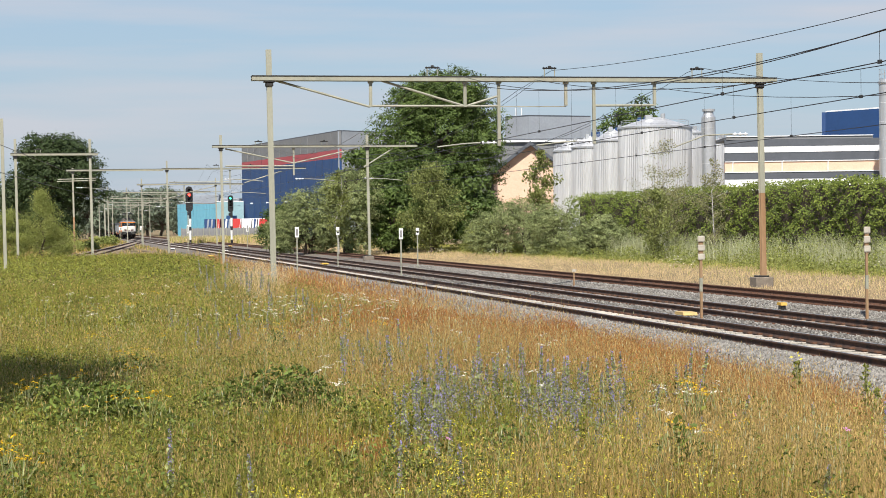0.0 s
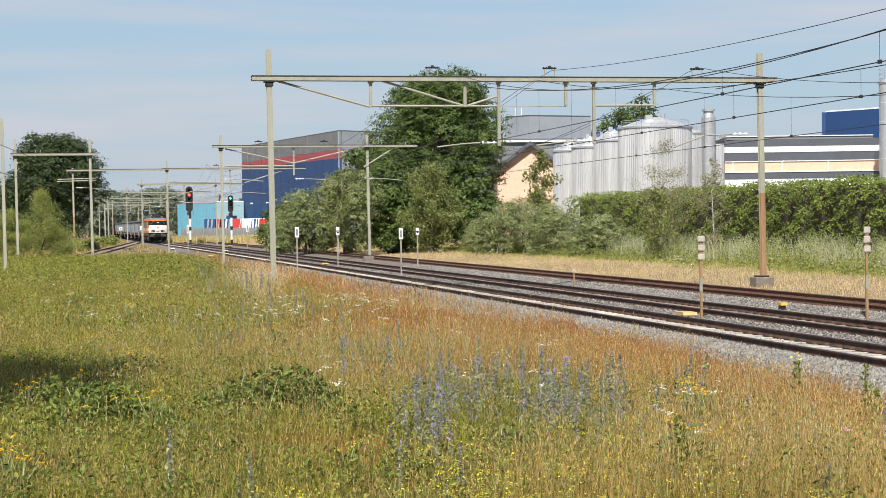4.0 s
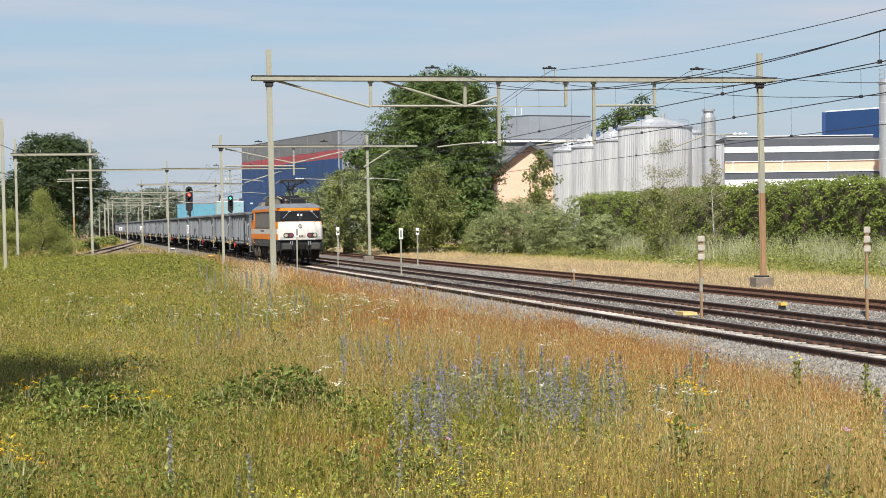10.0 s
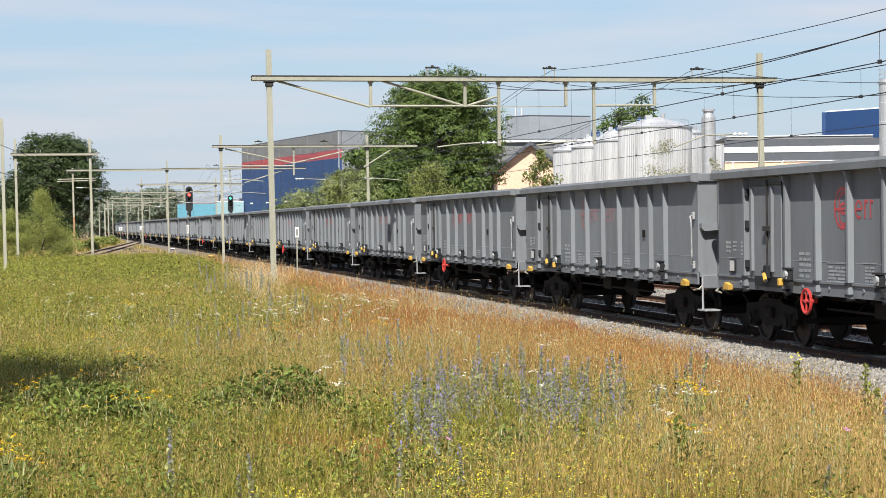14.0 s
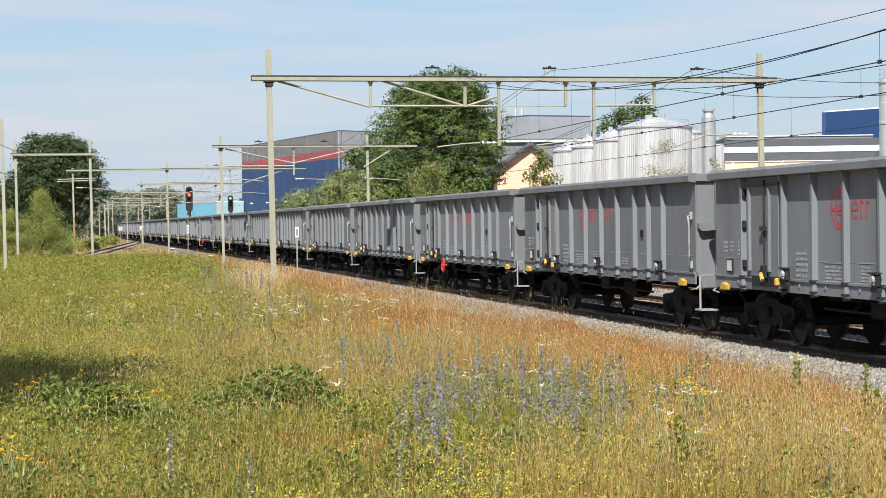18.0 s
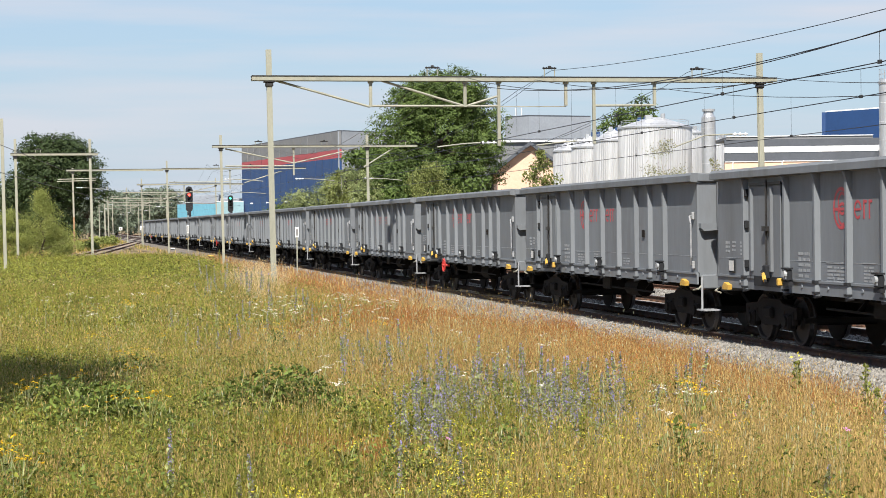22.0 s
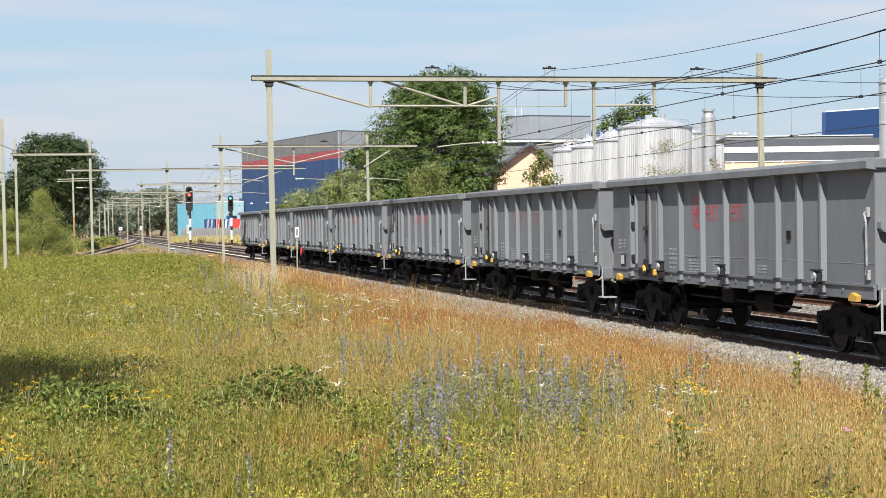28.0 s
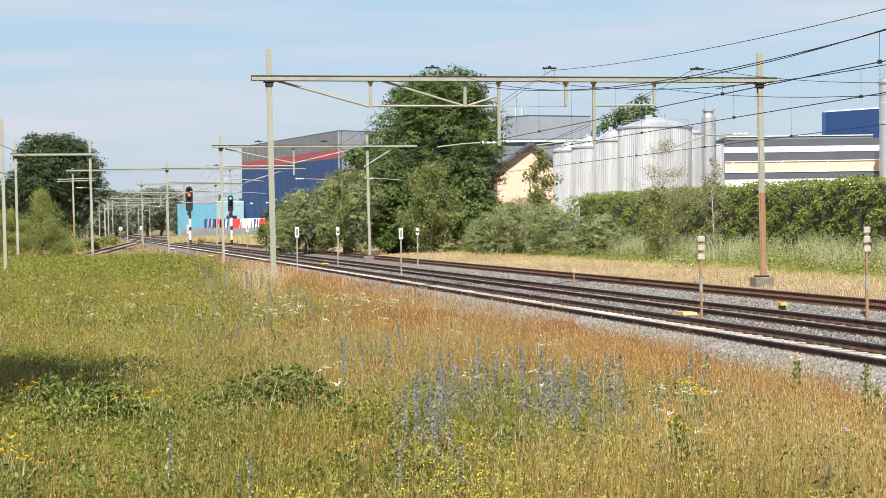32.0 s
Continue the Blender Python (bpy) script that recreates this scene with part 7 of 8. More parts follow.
def meadow_points(n, d0, d1, half=0.262):
    """Places in the open field before the tracks, spread over the ground in view and a little beyond."""
    d = np.sqrt(rng.uniform(d0 * d0, d1 * d1, n))
    x = d * rng.uniform(-half, half, n)
    s, o = so_of(x, d)
    return x, d, s, o


def russet_share(x, y, o):
    """The dry reddish fescue band that follows the track and thins out into the meadow."""
    w = np.interp(y, [15, 20, 26, 34, 48, 70, 100], [2.2, 2.8, 3.8, 4.6, 4.8, 3.6, 2.2])
    k = (-o - 2.6) / w + 0.55 * (patch_noise(x, y, 1.5, 0.4) - 0.5)
    return np.clip(1.6 - k, 0.0, 1)


def lush(x, y, o):
    """How green the field is: lush on the far side away from the track, brown in worn patches nearer by."""
    b = x / y
    reach = np.interp(y, [15, 20, 26, 32, 40, 60, 90], [-0.02, -0.05, -0.12, -0.1, -0.075, -0.065, -0.08])
    k = 0.5 + (reach - b) * 7 + 1.3 * (patch_noise(x, y, 0.8, 3.1) - 0.5)
    # greener growth round the blue flowers
    k = k + 1.5 * np.clip(1.3 - ((x - 0.75) / 1.9) ** 2 - ((y - 19.5) / 4.2) ** 2, 0, 1)
    return np.clip(k, 0.0, 1)


def bare(x, y):
    """Worn brown patches among the brambles."""
    u = ((x + 0.95) / 1.2) ** 2 + ((y - 18.5) / 1.4) ** 2
    w = ((x + 1.2) / 2.2) ** 2 + ((y - 26.5) / 2.2) ** 2
    return np.clip(1.3 - np.minimum(u, w + 0.35) + 0.5 * (patch_noise(x, y, 0.5, 1.7) - 0.5), 0, 1)


def grass_layer(name, material, label, share, n, d0, d1, h, w, spread=0.2, bend=0.4, edge=-2.35, fine=True, head=0.0):
    x, y, s, o = meadow_points(n, d0, d1)
    thin = rng.random(n) < share(x, y, o)
    edge_line = edge - 0.35 * patch_noise(x, y, 0.9, 2.0) - np.interp(y, [20, 30, 38, 46, 60], [0.75, 0.55, 0.1, -0.45, -0.65])
    keep = thin & (o < edge_line)
    # not on the branching track
    d = np.maximum(0, 300 - s)
    sd = -0.075 * d * (d / (d + 8.0))
    keep &= ~((np.abs(o - sd) < 2.0) & (s > 122))
    # trodden earth between the branching track and the line
    keep &= ~((o > sd + 1) & (s > 122) & (rng.random(n) < np.interp(s, [122, 150, 175, 200], [0.5, 0.95, 0.9, 0.6])))
    x, y, o = x[keep], y[keep], o[keep]
    m = len(x)
    hh = h * rng.uniform(0.45, 1.2, m) * (0.5 + 1.0 * patch_noise(x, y, 0.35, 1.1))
    ww = w * rng.uniform(0.7, 1.4, m)
    v, f = blades(x, y, hh, ww, bend, spread, fine, head)
    # grass that creeps up the shoulder of the ballast
    v[:, 2] += np.repeat(np.interp(o, [-2.75, -2.0, -1.6], [0.0, 0.19, 0.2]), len(v) // m)
    return tagged(new(name, raw(name, v, f, M[material])), label, "grass", kind="stuff")


green = lambda x, y, o: np.clip(1.0 - russet_share(x, y, o) * 1.05, 0.02, 1) * np.clip(0.36 + 0.8 * lush(x, y, o), 0, 1) * (1 - 0.8 * bare(x, y))
straw = lambda x, y, o: np.clip(0.9 - 0.75 * lush(x, y, o) + 0.6 * (patch_noise(x, y, 0.7, 5.0) - 0.5), 0.17 - 0.1 * lush(x, y, o), 1) * (1 - 0.62 * russet_share(x, y, o)) * (1 - 0.8 * bare(x, y))
russet = lambda x, y, o: russet_share(x, y, o)
low = lambda x, y, o: np.full(len(x), 1.0)

GREEN, DRY, RED = "green meadow grass with herbs in summer", "straw-coloured dry grass with seed heads", "reddish brown dry fescue along the track"
grass_layer("meadow_grass", "g_green", GREEN, green, 230000, 14.0, 34, 0.3, 0.0075)
grass_layer("meadow_grass", "g_green", GREEN, green, 220000, 34, 66, 0.32, 0.016, fine=False)
grass_layer("meadow_grass", "g_green", GREEN, green, 170000, 66, 160, 0.24, 0.03, fine=False, spread=0.5)
grass_layer("dry_grass", "g_straw", DRY, straw, 170000, 14.0, 34, 0.46, 0.004, head=0.045, spread=0.14)
grass_layer("dry_grass", "g_straw", DRY, straw, 80000, 34, 66, 0.44, 0.008, head=0.07)
grass_layer("dry_grass", "g_straw", DRY, lambda x, y, o: straw(x, y, o) * 0.6 * (o > -9), 40000, 66, 130, 0.45, 0.022, fine=False)
grass_layer("dry_grass", "g_straw", DRY, lambda x, y, o: straw(x, y, o) * 0.8, 90000, 14.0, 34, 0.2, 0.008)
grass_layer("russet_grass", "g_russet", RED, russet, 230000, 15, 45, 0.32, 0.0045, head=0.045, spread=0.13)
grass_layer("russet_grass", "g_russet", RED, russet, 200000, 15, 45, 0.25, 0.009, fine=False, spread=0.14)
grass_layer("russet_grass", "g_russet", RED, russet, 120000, 45, 110, 0.3, 0.016, fine=False)
grass_layer("russet_grass", "g_russet", RED, lambda x, y, o: np.clip((1 - lush(x, y, o)) * 0.45 * patch_noise(x, y, 1.0, 7.7) + 0.75 * bare(x, y), 0.02, 1), 150000, 14, 40, 0.24, 0.007, fine=False)
grass_layer("russet_grass", "g_russet", "low brown grass on a worn patch", lambda x, y, o: bare(x, y), 90000, 17.2, 30, 0.2, 0.006, fine=False)
# single tall pale stalks that catch the light
grass_layer("tall_stalks", "g_pale", "tall pale dry stalks above the grass", lambda x, y, o: (0.25 + 0.75 * (1 - lush(x, y, o))) * (o < -5.2), 8000, 14, 45, 0.6, 0.006, head=0.06, spread=0.13)


# rough growth on the shoulder of the line farther off
grass_layer("dry_grass", "g_straw", "rough dry grass on the ballast shoulder", lambda x, y, o: np.clip((o + 4.2) / 1.2, 0, 1) * 0.6, 130000, 70, 175, 0.42, 0.035, fine=False)
grass_layer("russet_grass", "g_russet", RED, lambda x, y, o: np.clip((o + 4.2) / 1.2, 0, 1) * 0.5, 110000, 60, 150, 0.4, 0.028, fine=False)
# pale tall grass round the foot of the near post
grass_layer("dry_grass", "g_verge", "pale tall dry grass round the portal post", lambda x, y, o: np.clip(1.5 - np.abs(x / y + 0.1) / 0.016 - np.abs(y - 68) / 18, 0, 1), 60000, 48, 88, 0.62, 0.011, head=0.09)


def flower_carpet(name, label, petal, n, px0, px1, y0, y1, size, h, per):
    """Countless tiny blossoms scattered through the grass."""
    x, y = np.array(spots(n, px0, px1, y0, y1)).T
    keep = rng.random(n) < np.clip(2.2 * patch_noise(x, y, 0.35, 6.1) - 0.5, 0, 1)
    x, y = np.repeat(x[keep], per), np.repeat(y[keep], per)
    m = len(x)
    hh = h * rng.uniform(0.6, 1.3, m)
    c = np.stack([x + rng.normal(0, 0.05, m), y + rng.normal(0, 0.05, m), ground_z(x, y) + hh], 1)
    v, f = leaf_quads(c, size, 2.0)
    tagged(new(name, raw(name, v, f, M[petal])), label, "wildflowers", kind="stuff")


def verge():
    """Grass beyond the outer track, up to the hedge and trees."""
    for name, mm, label, n, o0, o1, h, w, s0, s1 in (
            ("verge_grass", "g_verge", "dry bleached grass on the verge behind the tracks", 210000, 9.9, 22.0, 0.17, 0.016, -10, 260),
            ("verge_grass", "g_verge_green", "green grass on the verge before the hedge", 110000, 14.0, 27.0, 0.3, 0.018, -10, 260),
            ("reed_grass", "g_pale", "tall pale reed grass before the hedge", 34000, 21.0, 26.2, 1.55, 0.015, 18, 100)):
        s = rng.uniform(s0, s1, n)
        o = o0 + (o1 - o0) * rng.random(n)
        if mm == "g_verge":
            keep = rng.random(n) < np.clip(1.9 - (o - 10) / 8.0 + 0.9 * (patch_noise(s, o, 3.0, 1.0) - 0.5), 0.2, 1)
        elif mm == "g_verge_green":
            keep = rng.random(n) < np.clip((o - 15.5) / 4 + 0.9 * (patch_noise(s, o, 3.0, 2.0) - 0.5), 0.08, 1)
        else:
            keep = rng.random(n) < np.clip(patch_noise(s, o, 2.2, 0.3) * 2.2 - 0.6, 0, 1)
        s, o = s[keep], o[keep]
        th = np.interp(s, _s, _th)
        x, y = np.interp(s, _s, _x) + o * np.cos(th), np.interp(s, _s, _y) + o * np.sin(th)
        m = len(x)
        v, f = blades(x, y, h * rng.uniform(0.5, 1.25, m), w * rng.uniform(0.7, 1.4, m), 0.5, 0.18, mm == "g_pale")
        tagged(new(name, raw(name, v, f, M[mm])), label, "grass", kind="stuff")
    # dry growth round the branching track and on the far left
    n = 60000
    s, o = rng.uniform(95, 330, n), rng.uniform(-60, -2.8, n)
    d = np.maximum(0, 300 - s)
    sd = -0.075 * d * (d / (d + 8.0))
    keep = (np.abs(o - sd) > 1.9) & (rng.random(n) < np.where(o > sd, np.interp(s, [110, 150, 180, 240], [0.2, 0.06, 0.3, 0.6]), 0.9))
    s, o = s[keep], o[keep]
    th = np.interp(s, _s, _th)
    x, y = np.interp(s, _s, _x) + o * np.cos(th), np.interp(s, _s, _y) + o * np.sin(th)
    m = len(x)
    pick = rng.random(m) < 0.45
    for q, mm, lb in ((pick, "g_straw", "dry grass round the branching track"), (~pick, "g_green", "green weeds round the branching track")):
        v, f = blades(x[q], y[q], 0.45 * rng.uniform(0.4, 1.3, q.sum()), 0.07 * rng.uniform(0.7, 1.4, q.sum()), 0.4, 0.2, False)
        tagged(new("lineside_grass", raw("lineside_grass", v, f, M[mm])), lb, "grass", kind="stuff")


verge()


def yard_bank():
    """Rough tall grass in front of the yard fence."""
    n = 12000
    y = rng.uniform(276, 298, n)
    x = y * rng.uniform(-0.148, -0.088, n)
    pick = rng.random(n) < 0.55
    for q, mm, lb in ((pick, "g_verge", "pale rough grass before the yard fence"), (~pick, "g_verge_green", "green rough grass before the yard fence")):
        m = int(q.sum())
        v, f = blades(x[q], y[q], 1.2 * rng.uniform(0.4, 1.2, m), 0.08 * rng.uniform(0.7, 1.4, m), 0.3, 0.15, False)
        tagged(new("bank_grass", raw("bank_grass", v, f, M[mm])), lb, "grass", kind="stuff")


yard_bank()


def verge_clumps():
    """Leafy weeds and low brambles at the foot of the hedge."""
    n, per = 1100, 70
    s, o = rng.uniform(15, 120, n), 18.5 + 7.5 * rng.random(n) ** 0.7
    th = np.interp(s, _s, _th)
    x, y = np.interp(s, _s, _x) + o * np.cos(th), np.interp(s, _s, _y) + o * np.sin(th)
    h = rng.uniform(0.3, 1.5, n) * np.interp(o, [18, 26], [0.5, 1.2])
    cx, cy, hh = np.repeat(x, per), np.repeat(y, per), np.repeat(h, per)
    a, r = rng.random(n * per) * math.tau, 0.5 * np.sqrt(rng.random(n * per))
    q = rng.random(n * per)
    c = np.stack([cx + r * np.cos(a), cy + r * np.sin(a), ground_z(cx, cy) + q * hh], 1)
    v, f = leaf_quads(c, 0.06, 0.5)
    tagged(new("verge_weeds", raw("verge_weeds", v, f, M["lime"])), "leafy green weeds at the foot of the hedge", "weeds", kind="stuff")


def leaf_quads(c, size, up=0.5):
    """Small folded leaves at the places c."""
    n = len(c)
    nr = rng.normal(size=(n, 3)) + np.array([0, 0, up])
    nr /= np.linalg.norm(nr, axis=1, keepdims=True)
    t = np.cross(nr, rng.normal(size=(n, 3)))
    t /= np.linalg.norm(t, axis=1, keepdims=True)
    b = np.cross(nr, t)
    sz = (size * rng.uniform(0.6, 1.4, n))[:, None]
    v = np.stack([c - t * sz, c + b * sz * 0.5 + nr * sz * 0.15, c + t * sz, c - b * sz * 0.5 + nr * sz * 0.15], 1).reshape(-1, 3)
    f = np.arange(n * 4).reshape(-1, 4)
    return v, np.concatenate([f[:, [0, 1, 2]], f[:, [0, 2, 3]]])


def herbs(n_clumps, d0, d1, per, size, h, name="meadow_herbs", share=None, leaf="herb"):
    """Leafy clumps of wild herbs between the grasses."""
    x, y, s, o = meadow_points(n_clumps, d0, d1)
    w = green(x, y, o) if share is None else share(x, y, o)
    keep = (rng.random(n_clumps) < w) & (o < -3.4)
    x, y = x[keep], y[keep]
    n = len(x)
    hh = np.repeat(h * rng.uniform(0.4, 1.3, n), per)
    cx, cy = np.repeat(x, per), np.repeat(y, per)
    q = rng.random(n * per)
    r = 0.1 * np.sqrt(rng.random(n * per)) * (0.5 + hh / h)
    a = rng.random(n * per) * math.tau
    c = np.stack([cx + r * np.cos(a), cy + r * np.sin(a), ground_z(cx, cy) + q * hh], 1)
    v, f = leaf_quads(c, size, 0.8)
    tagged(new(name, raw(name, v, f, M[leaf])), "leafy green wild herbs among the grass", "herbs", kind="stuff")


def verge_umbels():
    """White flower heads in the verge behind the tracks."""
    for s, o, n in ((95.0, 16.5, 60), (62.0, 18.5, 70), (110.0, 15.0, 40), (40.0, 20.5, 40), (75.0, 21.0, 40), (52.0, 15.5, 30)):
        c = line(s, o)
        z0 = float(ground_z(c.x, c.y))
        t = thing("white_flower_patch", "patch of white umbel flowers on the verge", "wildflower", "white flowers on the verge", Matrix.Translation((c.x, c.y, z0)))
        p = np.stack([rng.normal(0, 0.6, n), rng.normal(0, 0.6, n), rng.uniform(0.3, 0.6, n)], 1)
        v, f = leaf_quads(p, 0.05, 3.0)
        ob = new("blossoms", raw("blossoms", v, f, M["f_white"]))
        ob.parent = t
        v, f = leaf_quads(p * np.array([1.1, 1.1, 0.6]), 0.06, 0.4)
        ob = new("leaves", raw("leaves", v, f, M["herb"]))
        ob.parent = t


verge_clumps()
verge_umbels()
worn = lambda x, y, o: green(x, y, o) * (1 - bare(x, y))
clumped = lambda x, y, o: worn(x, y, o) * np.clip(2.4 * patch_noise(x, y, 0.32, 8.8) - 0.45, 0.05, 1)
herbs(17000, 14, 34, 22, 0.0165, 0.4, share=clumped)
herbs(3500, 14, 30, 26, 0.026, 0.34, share=lambda x, y, o: worn(x, y, o) * (patch_noise(x, y, 0.7, 4.2) > 0.5), leaf="bramble")
herbs(14000, 34, 70, 12, 0.03, 0.4)
herbs(12000, 66, 135, 10, 0.05, 0.45)


def bramble_patch(cx, cy, rx, ry, h, n, label):
    """A low mound of broad leaves on arching stems."""
    z0 = float(ground_z(cx, cy))
    t = thing("bramble_patch", label, "bramble", "bramble patches in the meadow", Matrix.Translation((cx, cy, z0)))
    a, q = rng.random(n) * math.tau, np.sqrt(rng.random(n))
    bump = 1 + 0.3 * np.sin(a * 3 + cx) + 0.2 * np.sin(a * 7)
    x, y = rx * q * np.cos(a) * bump, ry * q * np.sin(a) * bump
    z = h * (1 - q * q * 0.75) * rng.uniform(0.35, 1.1, n)
    v, f = leaf_quads(np.stack([x, y, z], 1), 0.036, 1.0)
    ob = new("leaves", raw("leaves", v, f, M["bramble"]))
    ob.parent = t
    tagged(ob, kind="stuff")
    bm = bmesh.new()
    for k in range(9):
        b = random.uniform(0, math.tau)
        ex, ey = rx * 0.8 * math.cos(b), ry * 0.8 * math.sin(b)
        pipe(bm, [(ex * 0.1, ey * 0.1, 0), (ex * 0.5, ey * 0.5, h * 0.85), (ex, ey, h * 0.3)], 0.006, 4)
    tagged(part("stems", bm, M["f_stem"], t), kind="stuff")


def M_at(px, y, h=0.0):
    """Place in the meadow seen at bearing px (from the picture's left edge) with its foot at the row y."""
    d = 2.3 * 3257.0 / (y - 396.0 + (px - 784) * 0.0122)
    return (px - 784) * d / 3257.0, d


for px, y, rx, ry, h, n, lb in ((505, 752, 0.8, 0.55, 0.66, 2800, "low dark green bramble mound in the meadow"), (410, 745, 0.55, 0.45, 0.46, 1300, "small bramble mound in the grass"), (185, 778, 0.75, 0.55, 0.58, 2200, "bramble and nettle mound in the grass"), (95, 752, 0.7, 0.55, 0.52, 1700, "leafy bramble mound in the grass"), (585, 748, 0.35, 0.3, 0.22, 450, "small bramble shoots in the grass"), (300, 790, 0.45, 0.4, 0.3, 600, "leafy bramble shoots in the grass"), (905, 815, 0.4, 0.35, 0.4, 500, "leafy green clump among blue flowers"), (1200, 860, 0.3, 0.3, 0.6, 500, "leafy yellow-green clump in dry grass"), (240, 690, 0.8, 0.5, 0.48, 1500, "leafy mound at the edge of the shade"), (485, 640, 0.35, 0.35, 0.55, 450, "leafy clump in the meadow"), (330, 690, 0.5, 0.4, 0.3, 500, "low bramble leaves in the meadow")):
    bramble_patch(*M_at(px, y), rx, ry, h, n, lb)


# ---- flowers ----
def spike_plant(h, seed, petals, bare=0.38):
    """A tall flower spike: stem, narrow leaves and curled flower bunches."""
    r = np.random.default_rng(seed)
    t = thing("blue_flower_spike", "tall blue-violet bugloss spike in the meadow", "wildflower", "blue flower spikes in the meadow")
    bm = bmesh.new()
    lx, ly = r.normal(0, 0.05, 2)
    pipe(bm, [(0, 0, 0), (lx * 0.4, ly * 0.4, h * 0.5), (lx, ly, h)], 0.0055, 5)
    part("stem", bm, M["f_stem"], t)
    n = 110
    q = r.uniform(0.08, 0.95, n)
    a = r.random(n) * math.tau
    rad = 0.07 * (1.05 - q) * r.random(n)
    c = np.stack([lx * q + rad * np.cos(a), ly * q + rad * np.sin(a), q * h], 1)
    v, f = leaf_quads(c, 0.02, 0.4)
    ob = new("leaves", raw("leaves", v, f, M["f_stem"]))
    ob.parent = t
    n = petals
    q = r.uniform(bare, 1.0, n)
    a = r.random(n) * math.tau
    rad = 0.034 * (1.2 - q) * np.sqrt(r.random(n)) + 0.004
    c = np.stack([lx * q + rad * np.cos(a), ly * q + rad * np.sin(a), q * h + 0.01], 1)
    v, f = leaf_quads(c, 0.0085, 0.3)
    ob = new("blossoms", raw("blossoms", v, f, M["f_blue"]))
    ob.parent = t
    return t


spikes = [spike_plant(h, k, p) for k, (h, p) in enumerate(((0.62, 120), (0.72, 140), (0.52, 100), (0.45, 80)))]


def scatter(things, spots, lo=0.85, hi=1.2):
    """Copies of a plant at given ground places."""
    for x, y in spots:
        src = random.choice(things)
        m = Matrix.Translation((x, y, float(ground_z(x, y)) - 0.02)) @ pose(0, 0, 0, random.uniform(-5, 5), random.uniform(-5, 5), random.uniform(0, 360))
        src.scale = (random.uniform(lo, hi),) * 3
        copy_thing(src, m)
        src.scale = (1, 1, 1)


def spots(n, px0, px1, y0, y1):
    return [M_at(random.uniform(px0, px1), random.uniform(y0, y1)) for _ in range(n)]


scatter(spikes, spots(30, 690, 800, 745, 860) + spots(70, 770, 1010, 700, 790) + spots(26, 940, 1110, 740, 830) + spots(26, 600, 800, 640, 725) + spots(22, 1010, 1260, 700, 830)
        + spots(30, 300, 620, 560, 640) + [M_at(298, 905), M_at(418, 915), M_at(445, 925), M_at(700, 905), M_at(815, 895), M_at(1230, 740), M_at(1300, 770), M_at(1440, 790), M_at(1452, 905), M_at(1570, 860)])
scatter(spikes, spots(44, 345, 485, 503, 540), 1.0, 1.4)
scatter(spikes, [tuple(line(s, o).xy) for s, o in ((-1.0, -2.55), (-1.6, -2.6), (3.5, -2.5), (3.0, -2.45), (-5.0, -2.6), (-5.4, -2.75), (8.0, -2.4))], 0.45, 0.65)
for s in spikes:
    for o in (*s.children_recursive, s):
        bpy.data.objects.remove(o)


def umbel_plant(h, seed, name, label, petal, size, heads, spread, group, leafy=26):
    """Branching stems, each with a flat head of tiny flowers."""
    r = np.random.default_rng(seed)
    t = thing(name, label, "wildflower", group)
    bm = bmesh.new()
    cs, ls = [], []
    for k in range(heads):
        a = k * 2.4 + r.random()
        q = spread * math.sqrt((k + 0.3) / heads)
        top = Vector((q * math.cos(a), q * math.sin(a), h * r.uniform(0.85, 1.05)))
        pipe(bm, [(0, 0, 0), (top.x * 0.3, top.y * 0.3, h * 0.6), top], 0.004, 4)
        for _ in range(9):
            b, w = r.random() * math.tau, 0.032 * math.sqrt(r.random())
            cs.append((top.x + w * math.cos(b), top.y + w * math.sin(b), top.z + r.normal(0, 0.006)))
    part("stem", bm, M["f_stem"], t)
    for _ in range(leafy):
        b, w, q = r.random() * math.tau, spread * 0.6 * r.random(), r.random()
        ls.append((w * math.cos(b), w * math.sin(b), h * q * 0.8))
    v, f = leaf_quads(np.array(cs), size, 3.0)
    ob = new("blossoms", raw("blossoms", v, f, M[petal]))
    ob.parent = t
    v, f = leaf_quads(np.array(ls), 0.03, 0.6)
    ob = new("leaves", raw("leaves", v, f, M["herb"]))
    ob.parent = t
    return t


random.seed(11)
yel = [umbel_plant(h, 20 + k, "yellow_flower", "yellow ragwort flowers standing in the meadow", "f_yellow", 0.014, hd, sp, "yellow flowers in the meadow") for k, (h, hd, sp) in enumerate(((0.5, 7, 0.13), (0.42, 4, 0.09), (0.55, 10, 0.18)))]
lem = [umbel_plant(h, 30 + k, "yellow_flower", "small lemon yellow flowers low in the grass", "f_lemon", 0.009, hd, sp, "yellow flowers in the meadow", 10) for k, (h, hd, sp) in enumerate(((0.36, 4, 0.14), (0.3, 3, 0.1)))]
whi = [umbel_plant(h, 40 + k, "white_flower", "white yarrow flower heads in the meadow", "f_white", 0.016, hd, sp, "white flowers in the meadow", 10) for k, (h, hd, sp) in enumerate(((0.45, 4, 0.12), (0.4, 3, 0.1)))]
pin = [umbel_plant(0.45, 50, "pink_flower", "pink clover flower head in the meadow", "f_pink", 0.016, 1, 0.02, "pink flowers in the meadow", 8)]
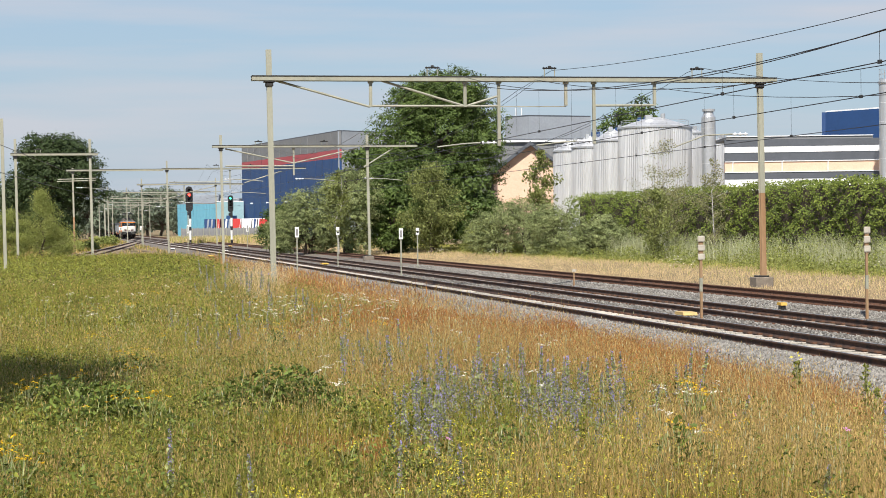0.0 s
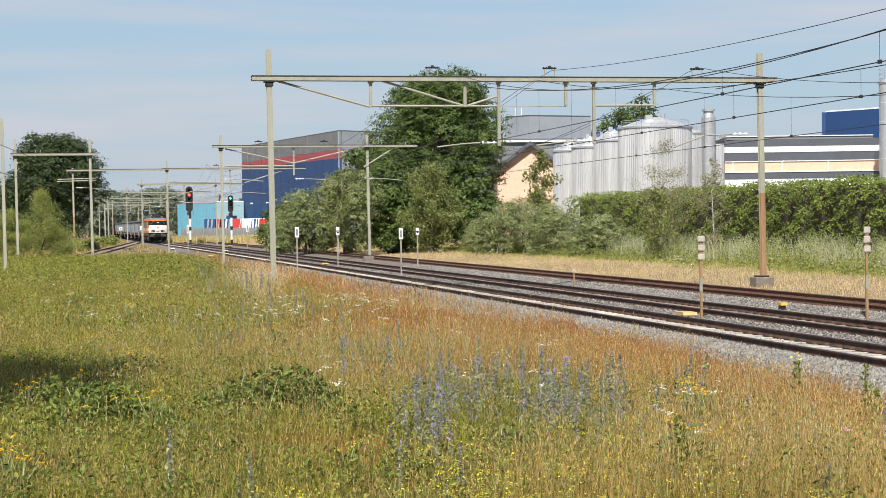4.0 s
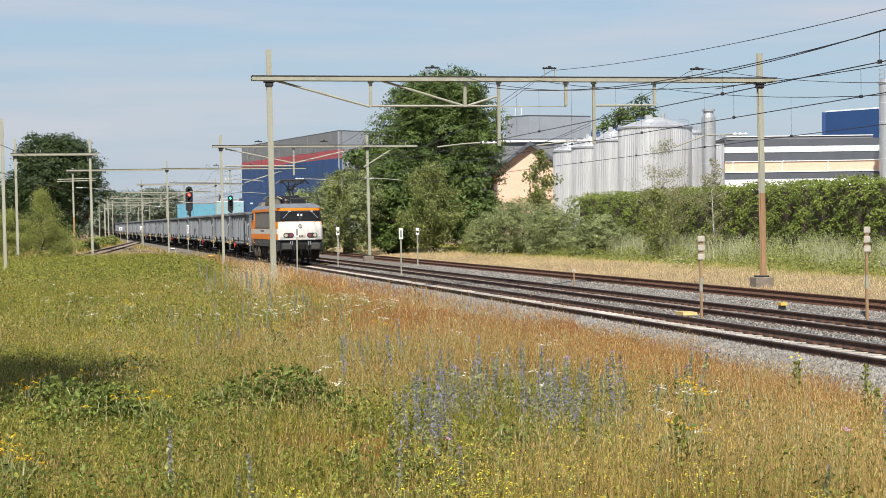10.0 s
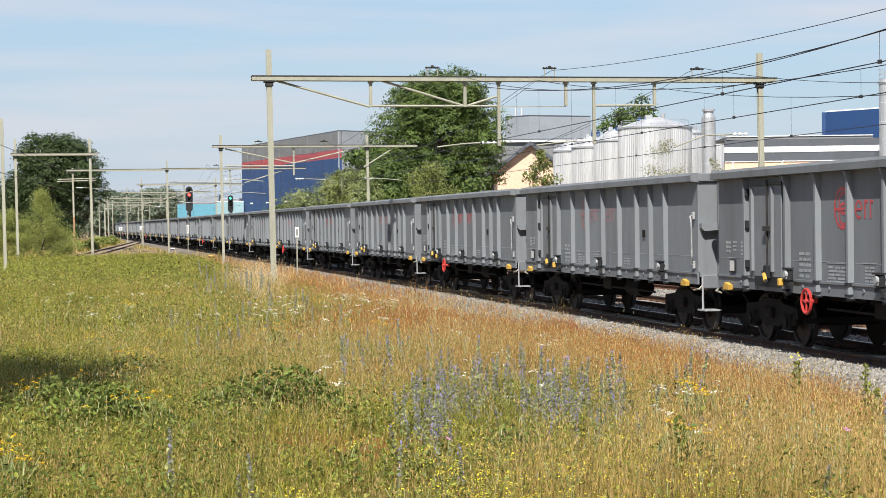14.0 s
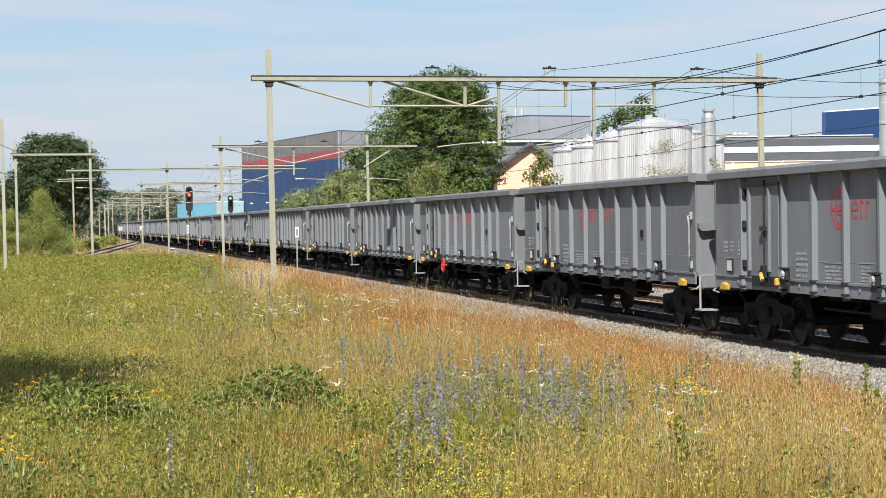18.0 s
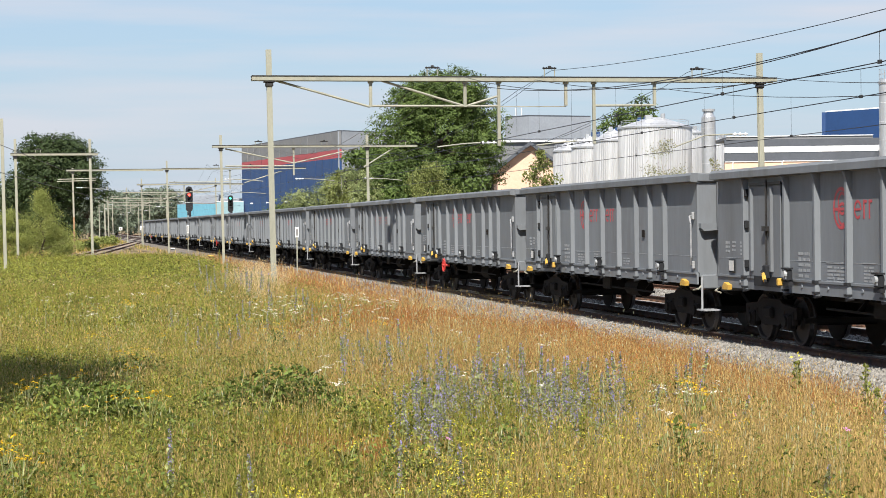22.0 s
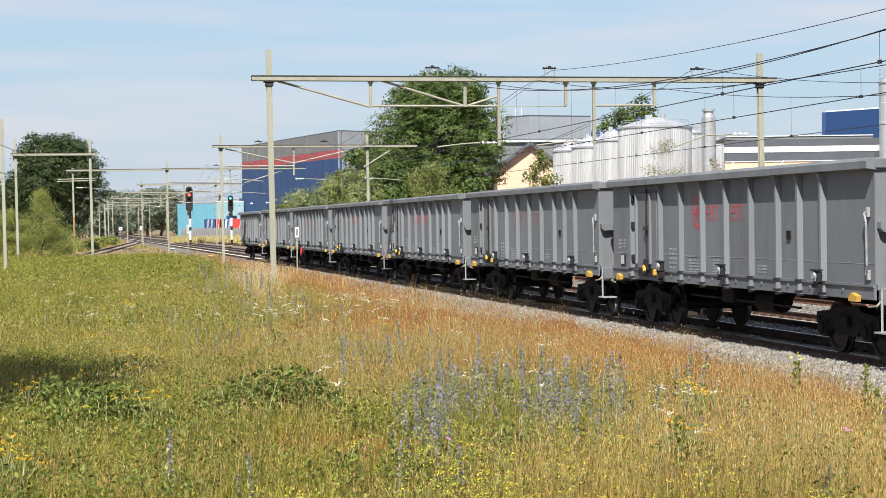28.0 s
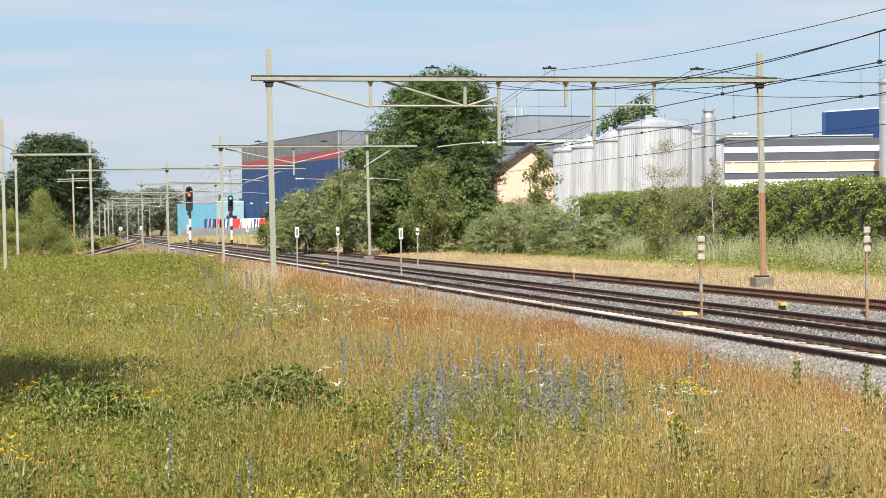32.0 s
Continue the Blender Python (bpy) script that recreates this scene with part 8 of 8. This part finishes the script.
scatter(yel, spots(4, 15, 70, 720, 790) + spots(6, 130, 260, 710, 800) + spots(3, 200, 320, 660, 690) + spots(12, 400, 520, 590, 640) + spots(5, 1110, 1240, 690, 860) + spots(3, 0, 30, 870, 930) + spots(5, 1180, 1340, 800, 870) + spots(10, 100, 700, 540, 640))
scatter(lem, spots(8, 440, 530, 900, 960) + spots(44, 690, 1060, 850, 960) + spots(26, 780, 1110, 780, 880) + spots(18, 1100, 1500, 800, 950) + spots(8, 540, 700, 820, 900))
scatter(whi, spots(55, 440, 700, 548, 600) + spots(16, 780, 1000, 630, 780) + spots(8, 1100, 1300, 730, 850) + spots(26, 60, 480, 520, 600) + spots(6, 560, 620, 670, 740))
flower_carpet("lemon_flower_carpet", "scattered small lemon yellow flowers in the grass", "f_lemon", 520, 690, 1320, 835, 960, 0.009, 0.36, 7)
flower_carpet("lemon_flower_carpet", "scattered small lemon yellow flowers in the grass", "f_lemon", 260, 560, 1200, 740, 850, 0.009, 0.36, 5)
flower_carpet("yellow_flower_carpet", "scattered yellow flowers across the green meadow", "f_yellow", 240, 20, 640, 520, 700, 0.013, 0.4, 4)
flower_carpet("white_flower_carpet", "scattered tiny white flowers among the dry grass", "f_white", 420, 330, 800, 500, 640, 0.012, 0.42, 4)
flower_carpet("violet_flower_carpet", "scattered violet blossoms among grey-green stems", "f_blue", 420, 680, 1120, 700, 830, 0.0085, 0.42, 8)
scatter(pin, [M_at(784, 850), M_at(1498, 850), M_at(1290, 800)])
for s in (*yel, *lem, *whi, *pin):
    for o in (*s.children_recursive, s):
        bpy.data.objects.remove(o)


def primrose(x, y, h, seed, bloom):
    """A stout leafy stem with pale yellow cups on top."""
    r = np.random.default_rng(seed)
    z0 = float(ground_z(x, y))
    t = thing("evening_primrose", "leafy evening primrose at the ballast edge", "wildflower", "evening primroses by the ballast", Matrix.Translation((x, y, z0)))
    bm = bmesh.new()
    pipe(bm, [(0, 0, 0), (0.01, 0, h * 0.5), (0.0, 0.01, h)], 0.009, 6)
    part("stem", bm, M["f_stem"], t)
    n = 170
    q = r.uniform(0.1, 1.0, n)
    a = r.random(n) * math.tau
    rad = 0.1 * (1.15 - q) * np.sqrt(r.random(n)) + 0.015
    v, f = leaf_quads(np.stack([rad * np.cos(a), rad * np.sin(a), q * h], 1), 0.026, 0.3)
    ob = new("leaves", raw("leaves", v, f, M["herb"]))
    ob.parent = t
    if bloom:
        c = np.stack([r.normal(0, 0.04, 8), r.normal(0, 0.04, 8), h + r.normal(0, 0.04, 8)], 1)
        v, f = leaf_quads(c, 0.022, 0.5)
        ob = new("blossoms", raw("blossoms", v, f, M["f_lemon"]))
        ob.parent = t


primrose(*M_at(1408, 730), 0.75, 1, True)
primrose(*M_at(1530, 752), 0.85, 2, False)
primrose(*M_at(1550, 755), 0.6, 3, False)
primrose(*M_at(388, 468), 1.0, 4, False)


def stones():
    """Loose ballast on the near shoulder and between the rails."""
    n = 125000
    s = -14 + 90 * rng.random(n) ** 1.6
    o = rng.uniform(-3.2, 6.4, n)
    o = np.where(rng.random(n) < 0.3, rng.uniform(-0.65, 0.65, n) + np.where(rng.random(n) < 0.5, 0, MID), o)
    o = np.where(rng.random(n) < 0.42, rng.uniform(-3.3, -0.85, n), o)
    o = np.where(rng.random(n) < 0.2, rng.uniform(4.2, 7.2, n), o)
    keep = (np.abs(np.abs(o) - 0.75) > 0.12) & (np.abs(np.abs(o - MID) - 0.75) > 0.12)
    s, o = s[keep], o[keep]
    n = len(s)
    th = np.interp(s, _s, _th)
    x, y = np.interp(s, _s, _x) + o * np.cos(th), np.interp(s, _s, _y) + o * np.sin(th)
    zb = np.interp(o, [-3.6, -2.7, -2.0, -1.1, -0.86, -0.62, 0.62, 0.9, 2.15, 2.4, 2.64, 3.9, 4.13, 5.2, 5.8, 6.6], [-0.75, -0.34, -0.15, -0.13, -0.15, -0.2, -0.2, -0.15, -0.14, -0.15, -0.2, -0.2, -0.15, -0.2, -0.27, -0.16]) - 0.005
    zb = np.interp(o, [5.2, 5.8, 6.6, 7.2], [0, 0.0, 0.0, 0.0]) + zb
    inside = (np.abs(o) < 0.68) | (np.abs(o - MID) < 0.68)
    # between the rails the stones fill the cribs level with the sleepers
    on_sleeper = np.abs((s + 300.0) % 0.6 - 0.3) > 0.15
    zb = np.where(inside, np.where(on_sleeper, -0.27, -0.207), zb)
    r = rng.uniform(0.026, 0.056, n) * np.where(inside, 0.8, 1.0)
    dirs = np.array([(1, 0, 0), (-0.5, 0.87, 0), (-0.5, -0.87, 0), (0.2, 0.1, 0.8), (0, 0, -0.5)])
    v = dirs[None] * r[:, None, None] * rng.uniform(0.65, 1.3, (n, 5, 1))
    a = rng.random(n) * math.tau
    ca, sa = np.cos(a)[:, None], np.sin(a)[:, None]
    vx, vy = v[:, :, 0] * ca - v[:, :, 1] * sa, v[:, :, 0] * sa + v[:, :, 1] * ca
    v = np.stack([vx + x[:, None], vy + y[:, None], v[:, :, 2] + zb[:, None] + 0.01], 2).reshape(-1, 3)
    k = np.arange(n)[:, None] * 5
    f = np.concatenate([k + np.array(t) for t in ((0, 1, 3), (1, 2, 3), (2, 0, 3), (1, 0, 4), (2, 1, 4), (0, 2, 4))])
    tagged(new("ballast_stones", raw("ballast_stones", v, f, M["stone"])), "loose grey crushed stones beside the rails", "stones", kind="stuff")


stones()


motions()
